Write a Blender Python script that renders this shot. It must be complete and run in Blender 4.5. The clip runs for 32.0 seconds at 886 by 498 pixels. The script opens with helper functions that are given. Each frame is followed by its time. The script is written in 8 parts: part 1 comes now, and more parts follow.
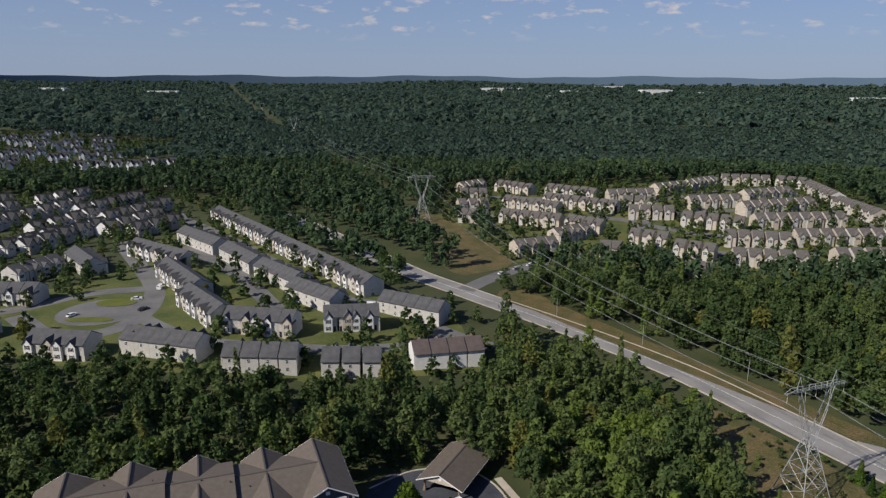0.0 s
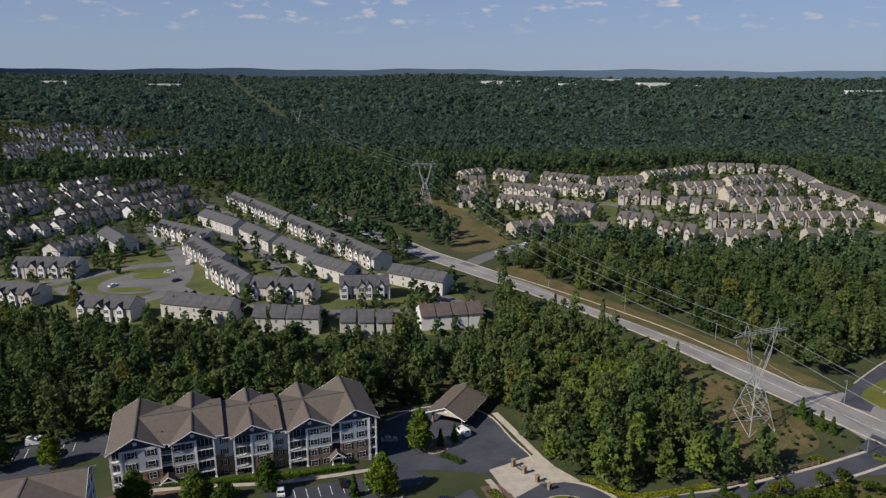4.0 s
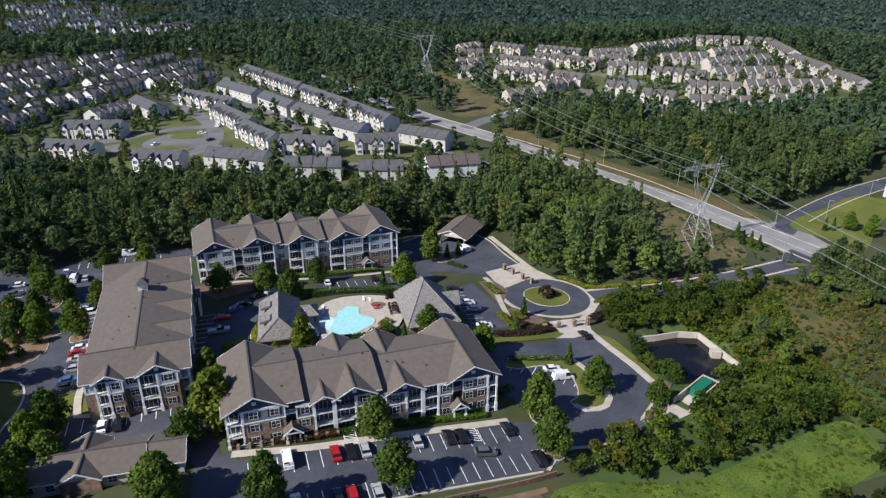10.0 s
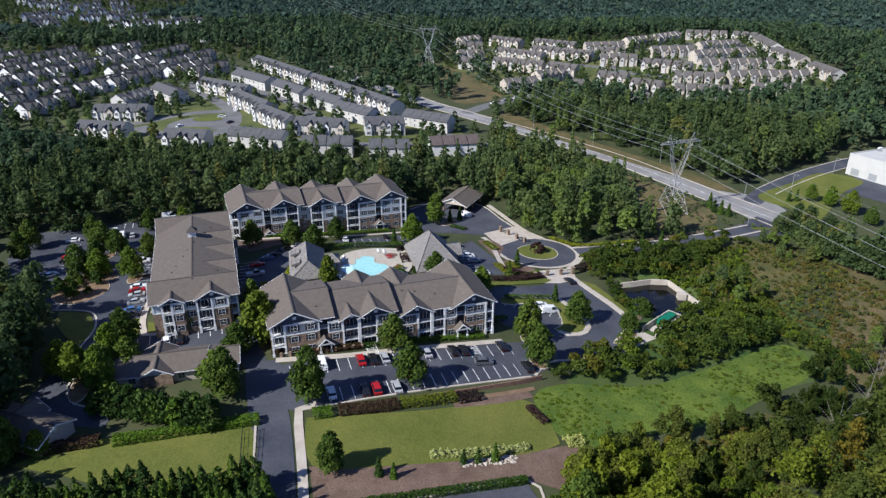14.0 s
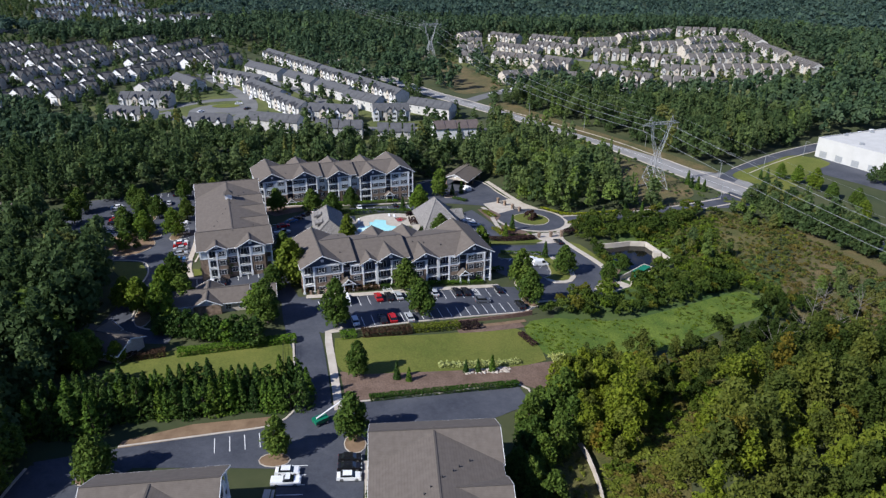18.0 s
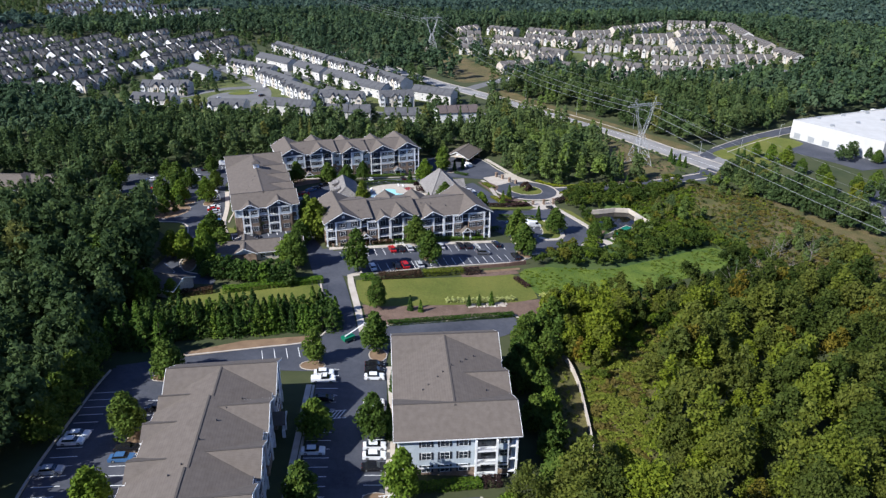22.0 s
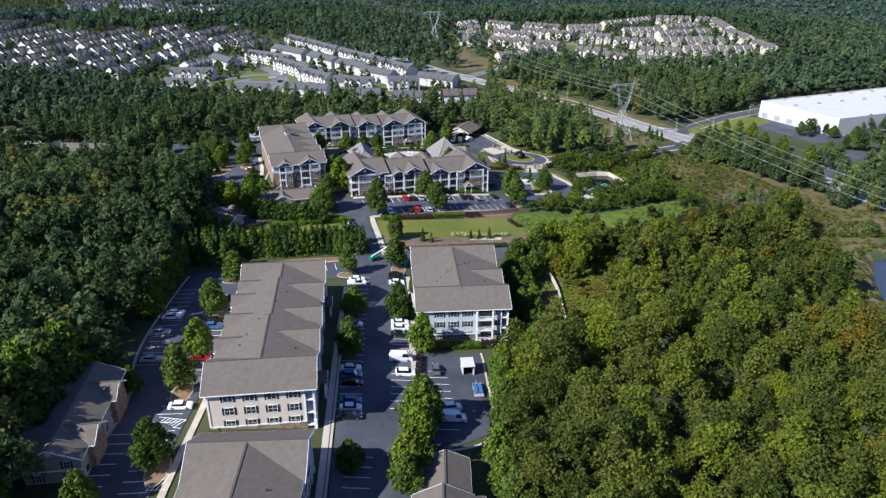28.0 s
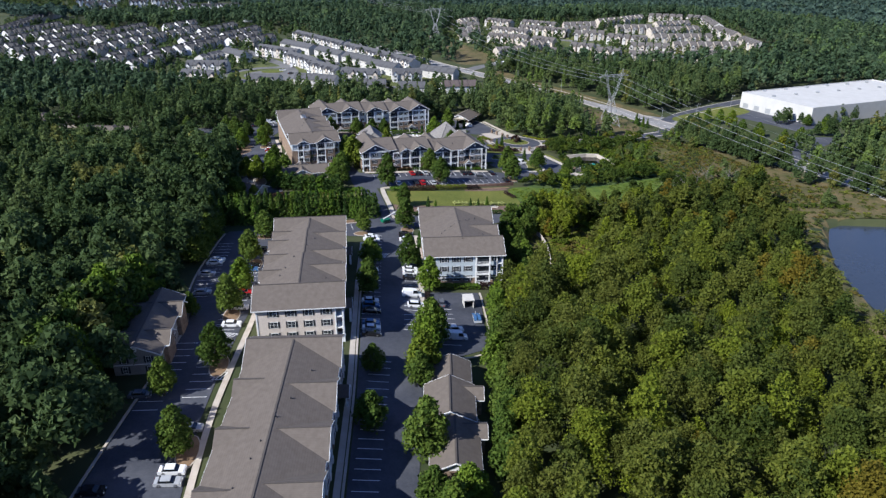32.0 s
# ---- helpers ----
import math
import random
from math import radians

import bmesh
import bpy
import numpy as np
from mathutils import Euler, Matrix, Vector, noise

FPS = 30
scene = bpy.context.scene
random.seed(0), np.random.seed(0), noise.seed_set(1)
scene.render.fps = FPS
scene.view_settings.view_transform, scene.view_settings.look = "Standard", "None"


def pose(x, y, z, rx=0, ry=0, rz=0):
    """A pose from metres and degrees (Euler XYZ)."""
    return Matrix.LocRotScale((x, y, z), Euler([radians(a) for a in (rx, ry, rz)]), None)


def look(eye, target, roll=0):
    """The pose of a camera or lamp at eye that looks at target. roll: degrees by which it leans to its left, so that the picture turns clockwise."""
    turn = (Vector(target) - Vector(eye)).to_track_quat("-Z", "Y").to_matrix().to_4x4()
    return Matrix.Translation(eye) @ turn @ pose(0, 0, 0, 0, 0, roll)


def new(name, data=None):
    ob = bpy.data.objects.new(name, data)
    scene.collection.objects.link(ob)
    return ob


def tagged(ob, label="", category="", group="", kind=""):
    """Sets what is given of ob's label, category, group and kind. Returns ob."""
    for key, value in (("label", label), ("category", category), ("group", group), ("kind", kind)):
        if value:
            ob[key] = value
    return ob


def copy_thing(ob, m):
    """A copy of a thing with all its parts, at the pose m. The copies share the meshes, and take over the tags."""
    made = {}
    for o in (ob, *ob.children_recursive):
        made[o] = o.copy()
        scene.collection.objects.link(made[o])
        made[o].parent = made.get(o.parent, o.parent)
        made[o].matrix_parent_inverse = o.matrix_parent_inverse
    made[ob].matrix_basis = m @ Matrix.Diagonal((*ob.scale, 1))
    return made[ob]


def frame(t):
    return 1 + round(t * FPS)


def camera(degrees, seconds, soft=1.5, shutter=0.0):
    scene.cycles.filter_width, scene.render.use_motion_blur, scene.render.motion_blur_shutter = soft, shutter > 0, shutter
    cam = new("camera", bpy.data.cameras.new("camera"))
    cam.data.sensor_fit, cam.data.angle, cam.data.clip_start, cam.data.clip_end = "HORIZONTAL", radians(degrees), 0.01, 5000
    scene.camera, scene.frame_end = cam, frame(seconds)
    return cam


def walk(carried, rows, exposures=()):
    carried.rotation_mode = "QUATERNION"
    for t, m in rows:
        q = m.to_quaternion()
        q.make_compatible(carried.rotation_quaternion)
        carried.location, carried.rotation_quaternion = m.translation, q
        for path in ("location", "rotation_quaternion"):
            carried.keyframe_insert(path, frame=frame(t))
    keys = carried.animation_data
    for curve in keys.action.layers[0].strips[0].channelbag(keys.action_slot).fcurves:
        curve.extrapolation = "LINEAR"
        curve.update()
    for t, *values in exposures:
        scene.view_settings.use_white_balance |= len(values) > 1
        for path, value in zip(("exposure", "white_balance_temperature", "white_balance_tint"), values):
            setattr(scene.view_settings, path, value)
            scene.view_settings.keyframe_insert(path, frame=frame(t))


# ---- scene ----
cam = camera(65.8, 32.0, soft=1.35)
PATH = [
    (0, (-0.466, 1.492, 105.26), (-0.602, 3.426, 104.769), 0.2),
    (2, (-0.246, -15.275, 105.471), (-0.38, -13.343, 104.97), 0.2),
    (4.5, (0.009, -36.269, 105.893), (-0.123, -34.34, 105.383), 0.2),
    (4.7, (-0.03, -37.92, 105.91), (-0.159, -35.992, 105.394), 0.2),
    (4.8, (-0.03, -38.74, 105.91), (-0.159, -36.818, 105.372), 0.2),
    (4.9, (-0.03, -39.57, 105.92), (-0.158, -37.661, 105.337), 0.2),
    (5.0, (-0.03, -40.39, 105.92), (-0.157, -38.497, 105.287), 0.2),
    (5.1, (-0.03, -41.19, 105.93), (-0.156, -39.314, 105.249), 0.2),
    (5.2, (-0.03, -41.99, 105.94), (-0.155, -40.130, 105.215), 0.2),
    (5.3, (-0.03, -42.79, 105.95), (-0.154, -40.948, 105.180), 0.2),
    (5.4, (-0.03, -43.59, 105.96), (-0.153, -41.760, 105.163), 0.2),
    (5.5, (-0.03, -44.39, 105.97), (-0.152, -42.568, 105.153), 0.2),
    (5.6, (-0.03, -45.19, 105.98), (-0.152, -43.369, 105.162), 0.2),
    (6, (-0.145, -48.38, 106.022), (-0.266, -46.558, 105.206), 0.1),
    (9, (-0.112, -73.872, 106.324), (-0.227, -72.053, 105.5), 0.1),
    (11, (0.083, -91.392, 106.649), (-0.03, -89.573, 105.825), -0.0),
    (13, (0.193, -108.181, 106.844), (0.083, -106.364, 106.015), 0.2),
    (16.5, (0.183, -137.911, 107.289), (0.077, -136.095, 106.459), 0.4),
    (17, (0.204, -142.043, 107.32), (0.098, -140.226, 106.491), 0.6),
    (19, (0.219, -158.301, 107.477), (0.116, -156.486, 106.644), 0.4),
    (21, (-0.033, -174.918, 107.453), (-0.133, -173.103, 106.619), 0.6),
    (23, (0.189, -191.032, 107.684), (0.087, -189.219, 106.845), 0.3),
    (25, (0.444, -207.001, 107.824), (0.342, -205.188, 106.985), 0.3),
    (28, (0.393, -232.013, 107.491), (0.294, -230.199, 106.654), 0.4),
    (30, (0.518, -248.526, 107.65), (0.421, -246.712, 106.815), 0.5),
    (32, (0.601, -265.295, 107.876), (0.506, -263.481, 107.04), 0.6),
]
walk(cam, [(t, look(eye, target, roll)) for t, eye, target, roll in PATH], [(0, 0.3, 6750, 10), (4.5, 0.32, 6800, 10), (6, 0.6, 6700, 10), (9, 0.82, 6300, 10), (13, 0.86, 6000, 10), (17, 0.82, 5950, 10), (19, 0.93, 5950, 10), (21, 1.06, 5950, 10), (28, 1.22, 5900, 10), (30, 1.2, 5900, 10), (32, 1.02, 5900, 10)])

# ---- light ----
SUN_TO = Vector((-0.73, -0.54, 0.73)).normalized()
world = bpy.data.worlds.new("sky")
scene.world = world
world.use_nodes = True
wn = world.node_tree.nodes
sky = wn.new("ShaderNodeTexSky")
sky.sky_type, sky.sun_disc = "NISHITA", False
sky.sun_elevation = math.asin(SUN_TO.z)
sky.sun_rotation = math.atan2(SUN_TO.x, SUN_TO.y)
sky.air_density, sky.dust_density, sky.ozone_density = 1.0, 0.1, 4.0
wl = world.node_tree.links
cool = wn.new("ShaderNodeMix")
cool.data_type, cool.blend_type = "RGBA", "MULTIPLY"
cool.inputs["Factor"].default_value, cool.inputs["B"].default_value = 1.0, (0.66, 0.80, 1.2, 1)
haze = wn.new("ShaderNodeMix")
haze.data_type = "RGBA"
haze.inputs["B"].default_value = (6.0, 6.4, 6.3, 1)
height, thick = wn.new("ShaderNodeSeparateXYZ"), wn.new("ShaderNodeMapRange")
up = wn.new("ShaderNodeTexCoord")
thick.inputs[1].default_value, thick.inputs[2].default_value, thick.inputs[3].default_value, thick.inputs[4].default_value = 0.0, 0.45, 0.75, 0.0
wl.new(up.outputs["Generated"], height.inputs[0]), wl.new(height.outputs["Z"], thick.inputs[0])
wl.new(thick.outputs[0], haze.inputs["Factor"])
wl.new(sky.outputs[0], haze.inputs["A"])
wl.new(haze.outputs["Result"], cool.inputs["A"])
# small fair-weather clouds low in the sky
place, split_z, blob, ramp, low, veil, both = (wn.new("ShaderNode" + k) for k in ("TexCoord", "SeparateXYZ", "TexNoise", "ValToRGB", "MapRange", "Math", "Mix"))
stretch = wn.new("ShaderNodeMapping")
stretch.inputs["Scale"].default_value = (5.2, 5.2, 15.0)
stretch.inputs["Location"].default_value = (2.3, 0.4, 0.55)
wl.new(place.outputs["Generated"], stretch.inputs[0]), wl.new(stretch.outputs[0], blob.inputs["Vector"])
blob.inputs["Detail"].default_value, blob.inputs["Roughness"].default_value = 6, 0.55
wl.new(blob.outputs["Fac"], ramp.inputs[0])
ramp.color_ramp.elements[0].position, ramp.color_ramp.elements[1].position = 0.57, 0.74
wl.new(place.outputs["Generated"], split_z.inputs[0]), wl.new(split_z.outputs["Z"], low.inputs[0])
low.inputs[1].default_value, low.inputs[2].default_value = 0.045, 0.07
veil.operation = "MULTIPLY"
wl.new(ramp.outputs[0], veil.inputs[0]), wl.new(low.outputs[0], veil.inputs[1])
both.data_type = "RGBA"
wl.new(veil.outputs[0], both.inputs["Factor"]), wl.new(cool.outputs["Result"], both.inputs["A"])
both.inputs["B"].default_value = (8.6, 8.1, 8.2, 1)
wl.new(both.outputs["Result"], wn["Background"].inputs[0])
wn["Background"].inputs[1].default_value = 0.056
sun = new("sun", bpy.data.lights.new("sun", "SUN"))
sun.data.energy, sun.data.angle, sun.data.color = 4.0, radians(0.55), (1.0, 0.95, 0.88)
sun.matrix_world = look(SUN_TO * 500, (0, 0, 0))

# ---- materials ----


def material(name, dark, light, scale=1.0, rough=0.8, bump=0.0, metal=0.0, fine=0.0, by_object=0.0, space="Object", spec=0.3):
    """A surface whose colour wanders between two tones at two sizes, with a fine relief."""
    m = bpy.data.materials.new(name)
    m.use_nodes = True
    n, l = m.node_tree.nodes, m.node_tree.links
    b = n["Principled BSDF"]
    b.inputs["Roughness"].default_value, b.inputs["Metallic"].default_value = rough, metal
    b.inputs["Specular IOR Level"].default_value = spec
    co = n.new("ShaderNodeNewGeometry") if space == "World" else n.new("ShaderNodeTexCoord")
    vec = co.outputs["Position"] if space == "World" else co.outputs["Object"]
    big, small = n.new("ShaderNodeTexNoise"), n.new("ShaderNodeTexNoise")
    big.inputs["Scale"].default_value, small.inputs["Scale"].default_value = scale, scale * 9
    big.inputs["Detail"].default_value, small.inputs["Detail"].default_value = 4, 3
    mixf = n.new("ShaderNodeMath")
    mixf.operation = "MULTIPLY_ADD"
    mixf.inputs[1].default_value = 0.35
    ramp = n.new("ShaderNodeValToRGB")
    ramp.color_ramp.elements[0].color, ramp.color_ramp.elements[1].color = (*dark, 1), (*light, 1)
    ramp.color_ramp.elements[0].position, ramp.color_ramp.elements[1].position = 0.42, 0.92
    l.new(vec, big.inputs["Vector"]), l.new(vec, small.inputs["Vector"])
    l.new(small.outputs["Fac"], mixf.inputs[0]), l.new(big.outputs["Fac"], mixf.inputs[2])
    l.new(mixf.outputs[0], ramp.inputs[0])
    out = ramp.outputs[0]
    if by_object:
        info, hsv, mul = n.new("ShaderNodeObjectInfo"), n.new("ShaderNodeHueSaturation"), n.new("ShaderNodeMapRange")
        mul.inputs[3].default_value, mul.inputs[4].default_value = 1 - by_object, 1 + by_object
        l.new(info.outputs["Random"], mul.inputs[0]), l.new(mul.outputs[0], hsv.inputs["Value"]), l.new(out, hsv.inputs["Color"])
        out = hsv.outputs[0]
    if fine:
        grain, span, dot = n.new("ShaderNodeTexNoise"), n.new("ShaderNodeMapRange"), n.new("ShaderNodeHueSaturation")
        grain.inputs["Scale"].default_value, grain.inputs["Detail"].default_value = 2.6, 3
        for i, v in enumerate((0.3, 0.7, 1 - fine, 1 + fine)):
            span.inputs[i + 1].default_value = v
        l.new(vec, grain.inputs["Vector"]), l.new(grain.outputs["Fac"], span.inputs[0])
        l.new(span.outputs[0], dot.inputs["Value"]), l.new(out, dot.inputs["Color"])
        out = dot.outputs[0]
    l.new(out, b.inputs["Base Color"])
    if bump:
        bp = n.new("ShaderNodeBump")
        bp.inputs["Strength"].default_value, bp.inputs["Distance"].default_value = bump, 0.05
        l.new(small.outputs["Fac"], bp.inputs["Height"]), l.new(bp.outputs[0], b.inputs["Normal"])
    return m


def banded(name, dark, light, pitch, rough=0.7, axis="Z", joint=0.75, scale=0.5):
    """Lapped boards or courses: thin darker joints at an even pitch along one axis, over a wandering tone."""
    m = material(name, dark, light, scale, rough, 0.1)
    n, l = m.node_tree.nodes, m.node_tree.links
    co, sep, mod, gt, mix = (n.new(k) for k in ("ShaderNodeTexCoord", "ShaderNodeSeparateXYZ", "ShaderNodeMath", "ShaderNodeMath", "ShaderNodeMix"))
    l.new(co.outputs["Object"], sep.inputs[0])
    mod.operation, mod.inputs[1].default_value = "FLOORED_MODULO", pitch
    gt.operation, gt.inputs[1].default_value = "LESS_THAN", pitch * 0.2
    l.new(sep.outputs[axis], mod.inputs[0]), l.new(mod.outputs[0], gt.inputs[0])
    mix.data_type, mix.blend_type = "RGBA", "MULTIPLY"
    old = n["Principled BSDF"].inputs["Base Color"].links[0].from_socket
    l.new(gt.outputs[0], mix.inputs["Factor"]), l.new(old, mix.inputs["A"])
    mix.inputs["B"].default_value = (joint, joint, joint, 1)
    l.new(mix.outputs["Result"], n["Principled BSDF"].inputs["Base Color"])
    return m


def leafy(name, dark, light, warm, tint=False, vary=1.0):
    """Foliage: every leaf clump has a tone of its own, every tree another, and light passes through."""
    m = bpy.data.materials.new(name)
    m.use_nodes = True
    n, l = m.node_tree.nodes, m.node_tree.links
    b = n["Principled BSDF"]
    b.inputs["Roughness"].default_value = 0.7
    b.inputs["Specular IOR Level"].default_value = 0.1
    geo, ramp = n.new("ShaderNodeNewGeometry"), n.new("ShaderNodeValToRGB")
    ramp.color_ramp.elements[0].color, ramp.color_ramp.elements[1].color = (*dark, 1), (*light, 1)
    l.new(geo.outputs["Random Per Island"], ramp.inputs[0])
    if tint:
        rnd = n.new("ShaderNodeAttribute")
        rnd.attribute_name = "tint"
        rnd = rnd.outputs["Fac"]
    else:
        rnd = n.new("ShaderNodeObjectInfo").outputs["Random"]
    tone = n.new("ShaderNodeValToRGB")
    e = tone.color_ramp.elements
    def tone_of(c):
        return tuple(k + (v - k) * vary for v, k in zip(c, (0.95, 1.0, 0.85))) + (1,)
    e[0].color, e[0].position = tone_of((0.42, 0.53, 0.44)), 0.0
    e[1].color, e[1].position = tone_of(warm), 1.0
    for pos, c in ((0.3, (0.70, 0.80, 0.68)), (0.55, (1.0, 1.0, 0.85)), (0.78, (1.2, 1.28, 0.72)), (0.9, (1.34, 1.44, 0.64)), (0.93, (1.3, 1.05, 0.7) if tint else (1.5, 1.4, 0.65))):
        e.new(pos).color = tone_of(c)
    l.new(rnd, tone.inputs[0])
    mix = n.new("ShaderNodeMix")
    mix.data_type, mix.blend_type = "RGBA", "MULTIPLY"
    mix.inputs["Factor"].default_value = 1
    l.new(ramp.outputs[0], mix.inputs["A"]), l.new(tone.outputs[0], mix.inputs["B"])
    l.new(mix.outputs["Result"], b.inputs["Base Color"])
    tr, add = n.new("ShaderNodeBsdfTranslucent"), n.new("ShaderNodeMixShader")
    add.inputs[0].default_value = 0.42 if tint else 0.3
    l.new(mix.outputs["Result"], tr.inputs[0])
    l.new(b.outputs[0], add.inputs[1]), l.new(tr.outputs[0], add.inputs[2])
    l.new(add.outputs[0], n["Material Output"].inputs[0])
    return m


def plain(name, c, rough=0.6, metal=0.0, spec=0.4):
    return material(name, tuple(v * 0.88 for v in c), tuple(min(1, v * 1.08) for v in c), 0.8, rough, 0.0, metal, spec=spec)


M_YARD = material("yard_grass", (0.044, 0.064, 0.016), (0.118, 0.124, 0.036), 0.06, 0.95, 0.5, fine=0.3, space="World")
M_GROUND = material("wild_ground", (0.028, 0.042, 0.014), (0.065, 0.070, 0.028), 0.035, 0.95, 0.6, space="World")
M_MEADOW = material("meadow", (0.030, 0.066, 0.012), (0.080, 0.105, 0.028), 0.05, 0.95, 0.6, space="World")
M_BROWN = material("dry_meadow", (0.052, 0.062, 0.018), (0.145, 0.104, 0.048), 0.12, 0.95, 0.6, fine=0.4, space="World")
M_SCRUB = material("scrub_grass", (0.046, 0.056, 0.013), (0.130, 0.105, 0.036), 0.11, 0.95, 0.6, fine=0.4, space="World")
M_FIELD = material("field_grass", (0.040, 0.078, 0.008), (0.112, 0.150, 0.018), 0.16, 0.95, 0.6, fine=0.4, space="World")
M_LAWN = material("lawn", (0.074, 0.095, 0.013), (0.136, 0.138, 0.026), 0.09, 0.95, 0.4, fine=0.22, space="World")
M_MULCH = material("mulch", (0.10, 0.065, 0.045), (0.17, 0.115, 0.085), 0.3, 0.95, 0.5, fine=0.25, space="World")
M_STRAW = material("pine_straw", (0.14, 0.09, 0.052), (0.23, 0.155, 0.092), 0.5, 0.95, 0.5, space="World")
M_ASPHALT = material("asphalt", (0.034, 0.038, 0.050), (0.080, 0.084, 0.098), 0.09, 0.85, 0.2, fine=0.1, space="World")
M_OLDROAD = material("worn_asphalt", (0.19, 0.183, 0.172), (0.27, 0.26, 0.245), 0.1, 0.9, 0.2, space="World")
M_VROAD = material("pale_road", (0.105, 0.104, 0.102), (0.17, 0.168, 0.16), 0.1, 0.9, 0.2, space="World")
M_CONC = material("concrete", (0.36, 0.31, 0.25), (0.50, 0.45, 0.38), 0.4, 0.85, 0.2, space="World")
M_DECK = material("pool_paving", (0.34, 0.30, 0.24), (0.44, 0.395, 0.325), 0.8, 0.8, 0.2, space="World")
M_PAINT = plain("line_paint", (0.7, 0.7, 0.68))
M_ROOF = banded("brown_shingle", (0.102, 0.085, 0.070), (0.133, 0.112, 0.093), 0.14, 0.9, "Z", 0.90, 0.9)
M_ROOFCAP = plain("ridge_cap", (0.070, 0.060, 0.052), 0.9)
M_SHAKE = banded("grey_shake", (0.085, 0.078, 0.072), (0.30, 0.28, 0.258), 0.3, 0.95, "Z", 0.62, 2.4)
M_TROOF = banded("grey_shingle", (0.064, 0.064, 0.067), (0.105, 0.105, 0.107), 0.3, 0.9, "Z", 0.85)
M_TROOF2 = banded("taupe_shingle", (0.088, 0.080, 0.073), (0.135, 0.123, 0.112), 0.3, 0.9, "Z", 0.85)
M_DARKROOF = banded("charcoal_shingle", (0.030, 0.030, 0.032), (0.055, 0.055, 0.057), 0.3, 0.9, "Z", 0.85)
M_REDROOF = banded("red_brown_shingle", (0.085, 0.066, 0.06), (0.12, 0.096, 0.088), 0.3, 0.9, "Z", 0.85)
M_BLUE = banded("blue_grey_siding", (0.38, 0.43, 0.46), (0.47, 0.52, 0.55), 0.2, 0.6)
M_TAN = banded("tan_siding", (0.44, 0.38, 0.31), (0.53, 0.47, 0.39), 0.2, 0.6)
M_SLATE = banded("slate_siding", (0.12, 0.145, 0.18), (0.18, 0.205, 0.245), 0.2, 0.6)
M_GREYS = banded("grey_siding", (0.22, 0.22, 0.21), (0.30, 0.295, 0.28), 0.2, 0.6)
M_NAVY = banded("navy_siding", (0.035, 0.045, 0.07), (0.055, 0.068, 0.10), 0.2, 0.6)
M_CREAM = banded("cream_siding", (0.45, 0.43, 0.395), (0.56, 0.54, 0.50), 0.2, 0.6)
M_WHITES = banded("white_siding", (0.68, 0.67, 0.65), (0.76, 0.75, 0.73), 0.2, 0.6)
M_STONE = material("brown_stone", (0.11, 0.075, 0.052), (0.33, 0.24, 0.17), 1.3, 0.9, 0.6)
M_BRICK = material("retaining_brick", (0.13, 0.075, 0.055), (0.24, 0.15, 0.11), 1.5, 0.9, 0.5)
M_WHITE = plain("white_trim", (0.72, 0.72, 0.70), 0.5)
M_SHUT = plain("dark_shutter", (0.018, 0.02, 0.026), 0.5)
# near-black for painted shade in stair slots and balcony recesses, also porch doors
M_DARK = plain("recess_shade_and_door", (0.03, 0.033, 0.04), 0.7)
M_GLASS = plain("window_glass", (0.028, 0.034, 0.042), 0.06, spec=0.6)
M_STEEL = plain("galvanised_steel", (0.33, 0.34, 0.34), 0.6, 0.3)
M_SAND = banded("sand_siding", (0.54, 0.47, 0.40), (0.64, 0.565, 0.49), 0.2, 0.6)
M_HALL = material("painted_concrete_panel", (0.43, 0.42, 0.39), (0.50, 0.49, 0.46), 0.2, 0.8, 0.1)
M_WIRE = plain("cable", (0.22, 0.23, 0.23), 0.6, 0.3)
M_BARK = material("bark", (0.05, 0.038, 0.028), (0.13, 0.10, 0.075), 2.0, 0.95, 0.5)
M_LEAF = leafy("broad_leaves", (0.050, 0.084, 0.016), (0.123, 0.166, 0.032), (1.35, 1.2, 0.6), vary=0.75)
M_FOREST = leafy("forest_leaves", (0.078, 0.097, 0.021), (0.139, 0.151, 0.034), (1.3, 0.95, 0.6), True, 1.25)
M_MIXED = leafy("mixed_woods_leaves", (0.086, 0.120, 0.050), (0.140, 0.178, 0.072), (1.3, 1.0, 0.6), True, 0.9)
# blue raised in the farthest leaves, painting distance haze into their base colour
M_HAZELEAF = leafy("hazed_leaves", (0.060, 0.094, 0.084), (0.086, 0.126, 0.110), (1.1, 0.95, 0.75), True, 0.5)
# step between mixed and far tones, with part of the haze painted in
M_HALFHAZELEAF = leafy("half_hazed_leaves", (0.066, 0.102, 0.060), (0.104, 0.146, 0.084), (1.2, 1.0, 0.7), True, 0.8)
M_WEED = leafy("weedy_leaves", (0.078, 0.092, 0.026), (0.155, 0.162, 0.052), (1.08, 0.80, 0.72), True)
M_VINE = leafy("green_weed_leaves", (0.056, 0.084, 0.014), (0.116, 0.146, 0.030), (1.25, 0.9, 0.7), True, 1.0)
M_PINE = leafy("needles", (0.026, 0.056, 0.014), (0.094, 0.142, 0.034), (1.0, 1.0, 0.7))
M_HEDGE = leafy("hedge_leaves", (0.032, 0.07, 0.011), (0.088, 0.135, 0.024), (1.1, 1.1, 0.7))
M_PURPLE = leafy("purple_leaves", (0.030, 0.016, 0.019), (0.060, 0.034, 0.036), (1.1, 1.0, 0.9))
M_YELLOW = leafy("yellow_leaves", (0.09, 0.11, 0.012), (0.22, 0.22, 0.025), (1.1, 1.0, 0.7))
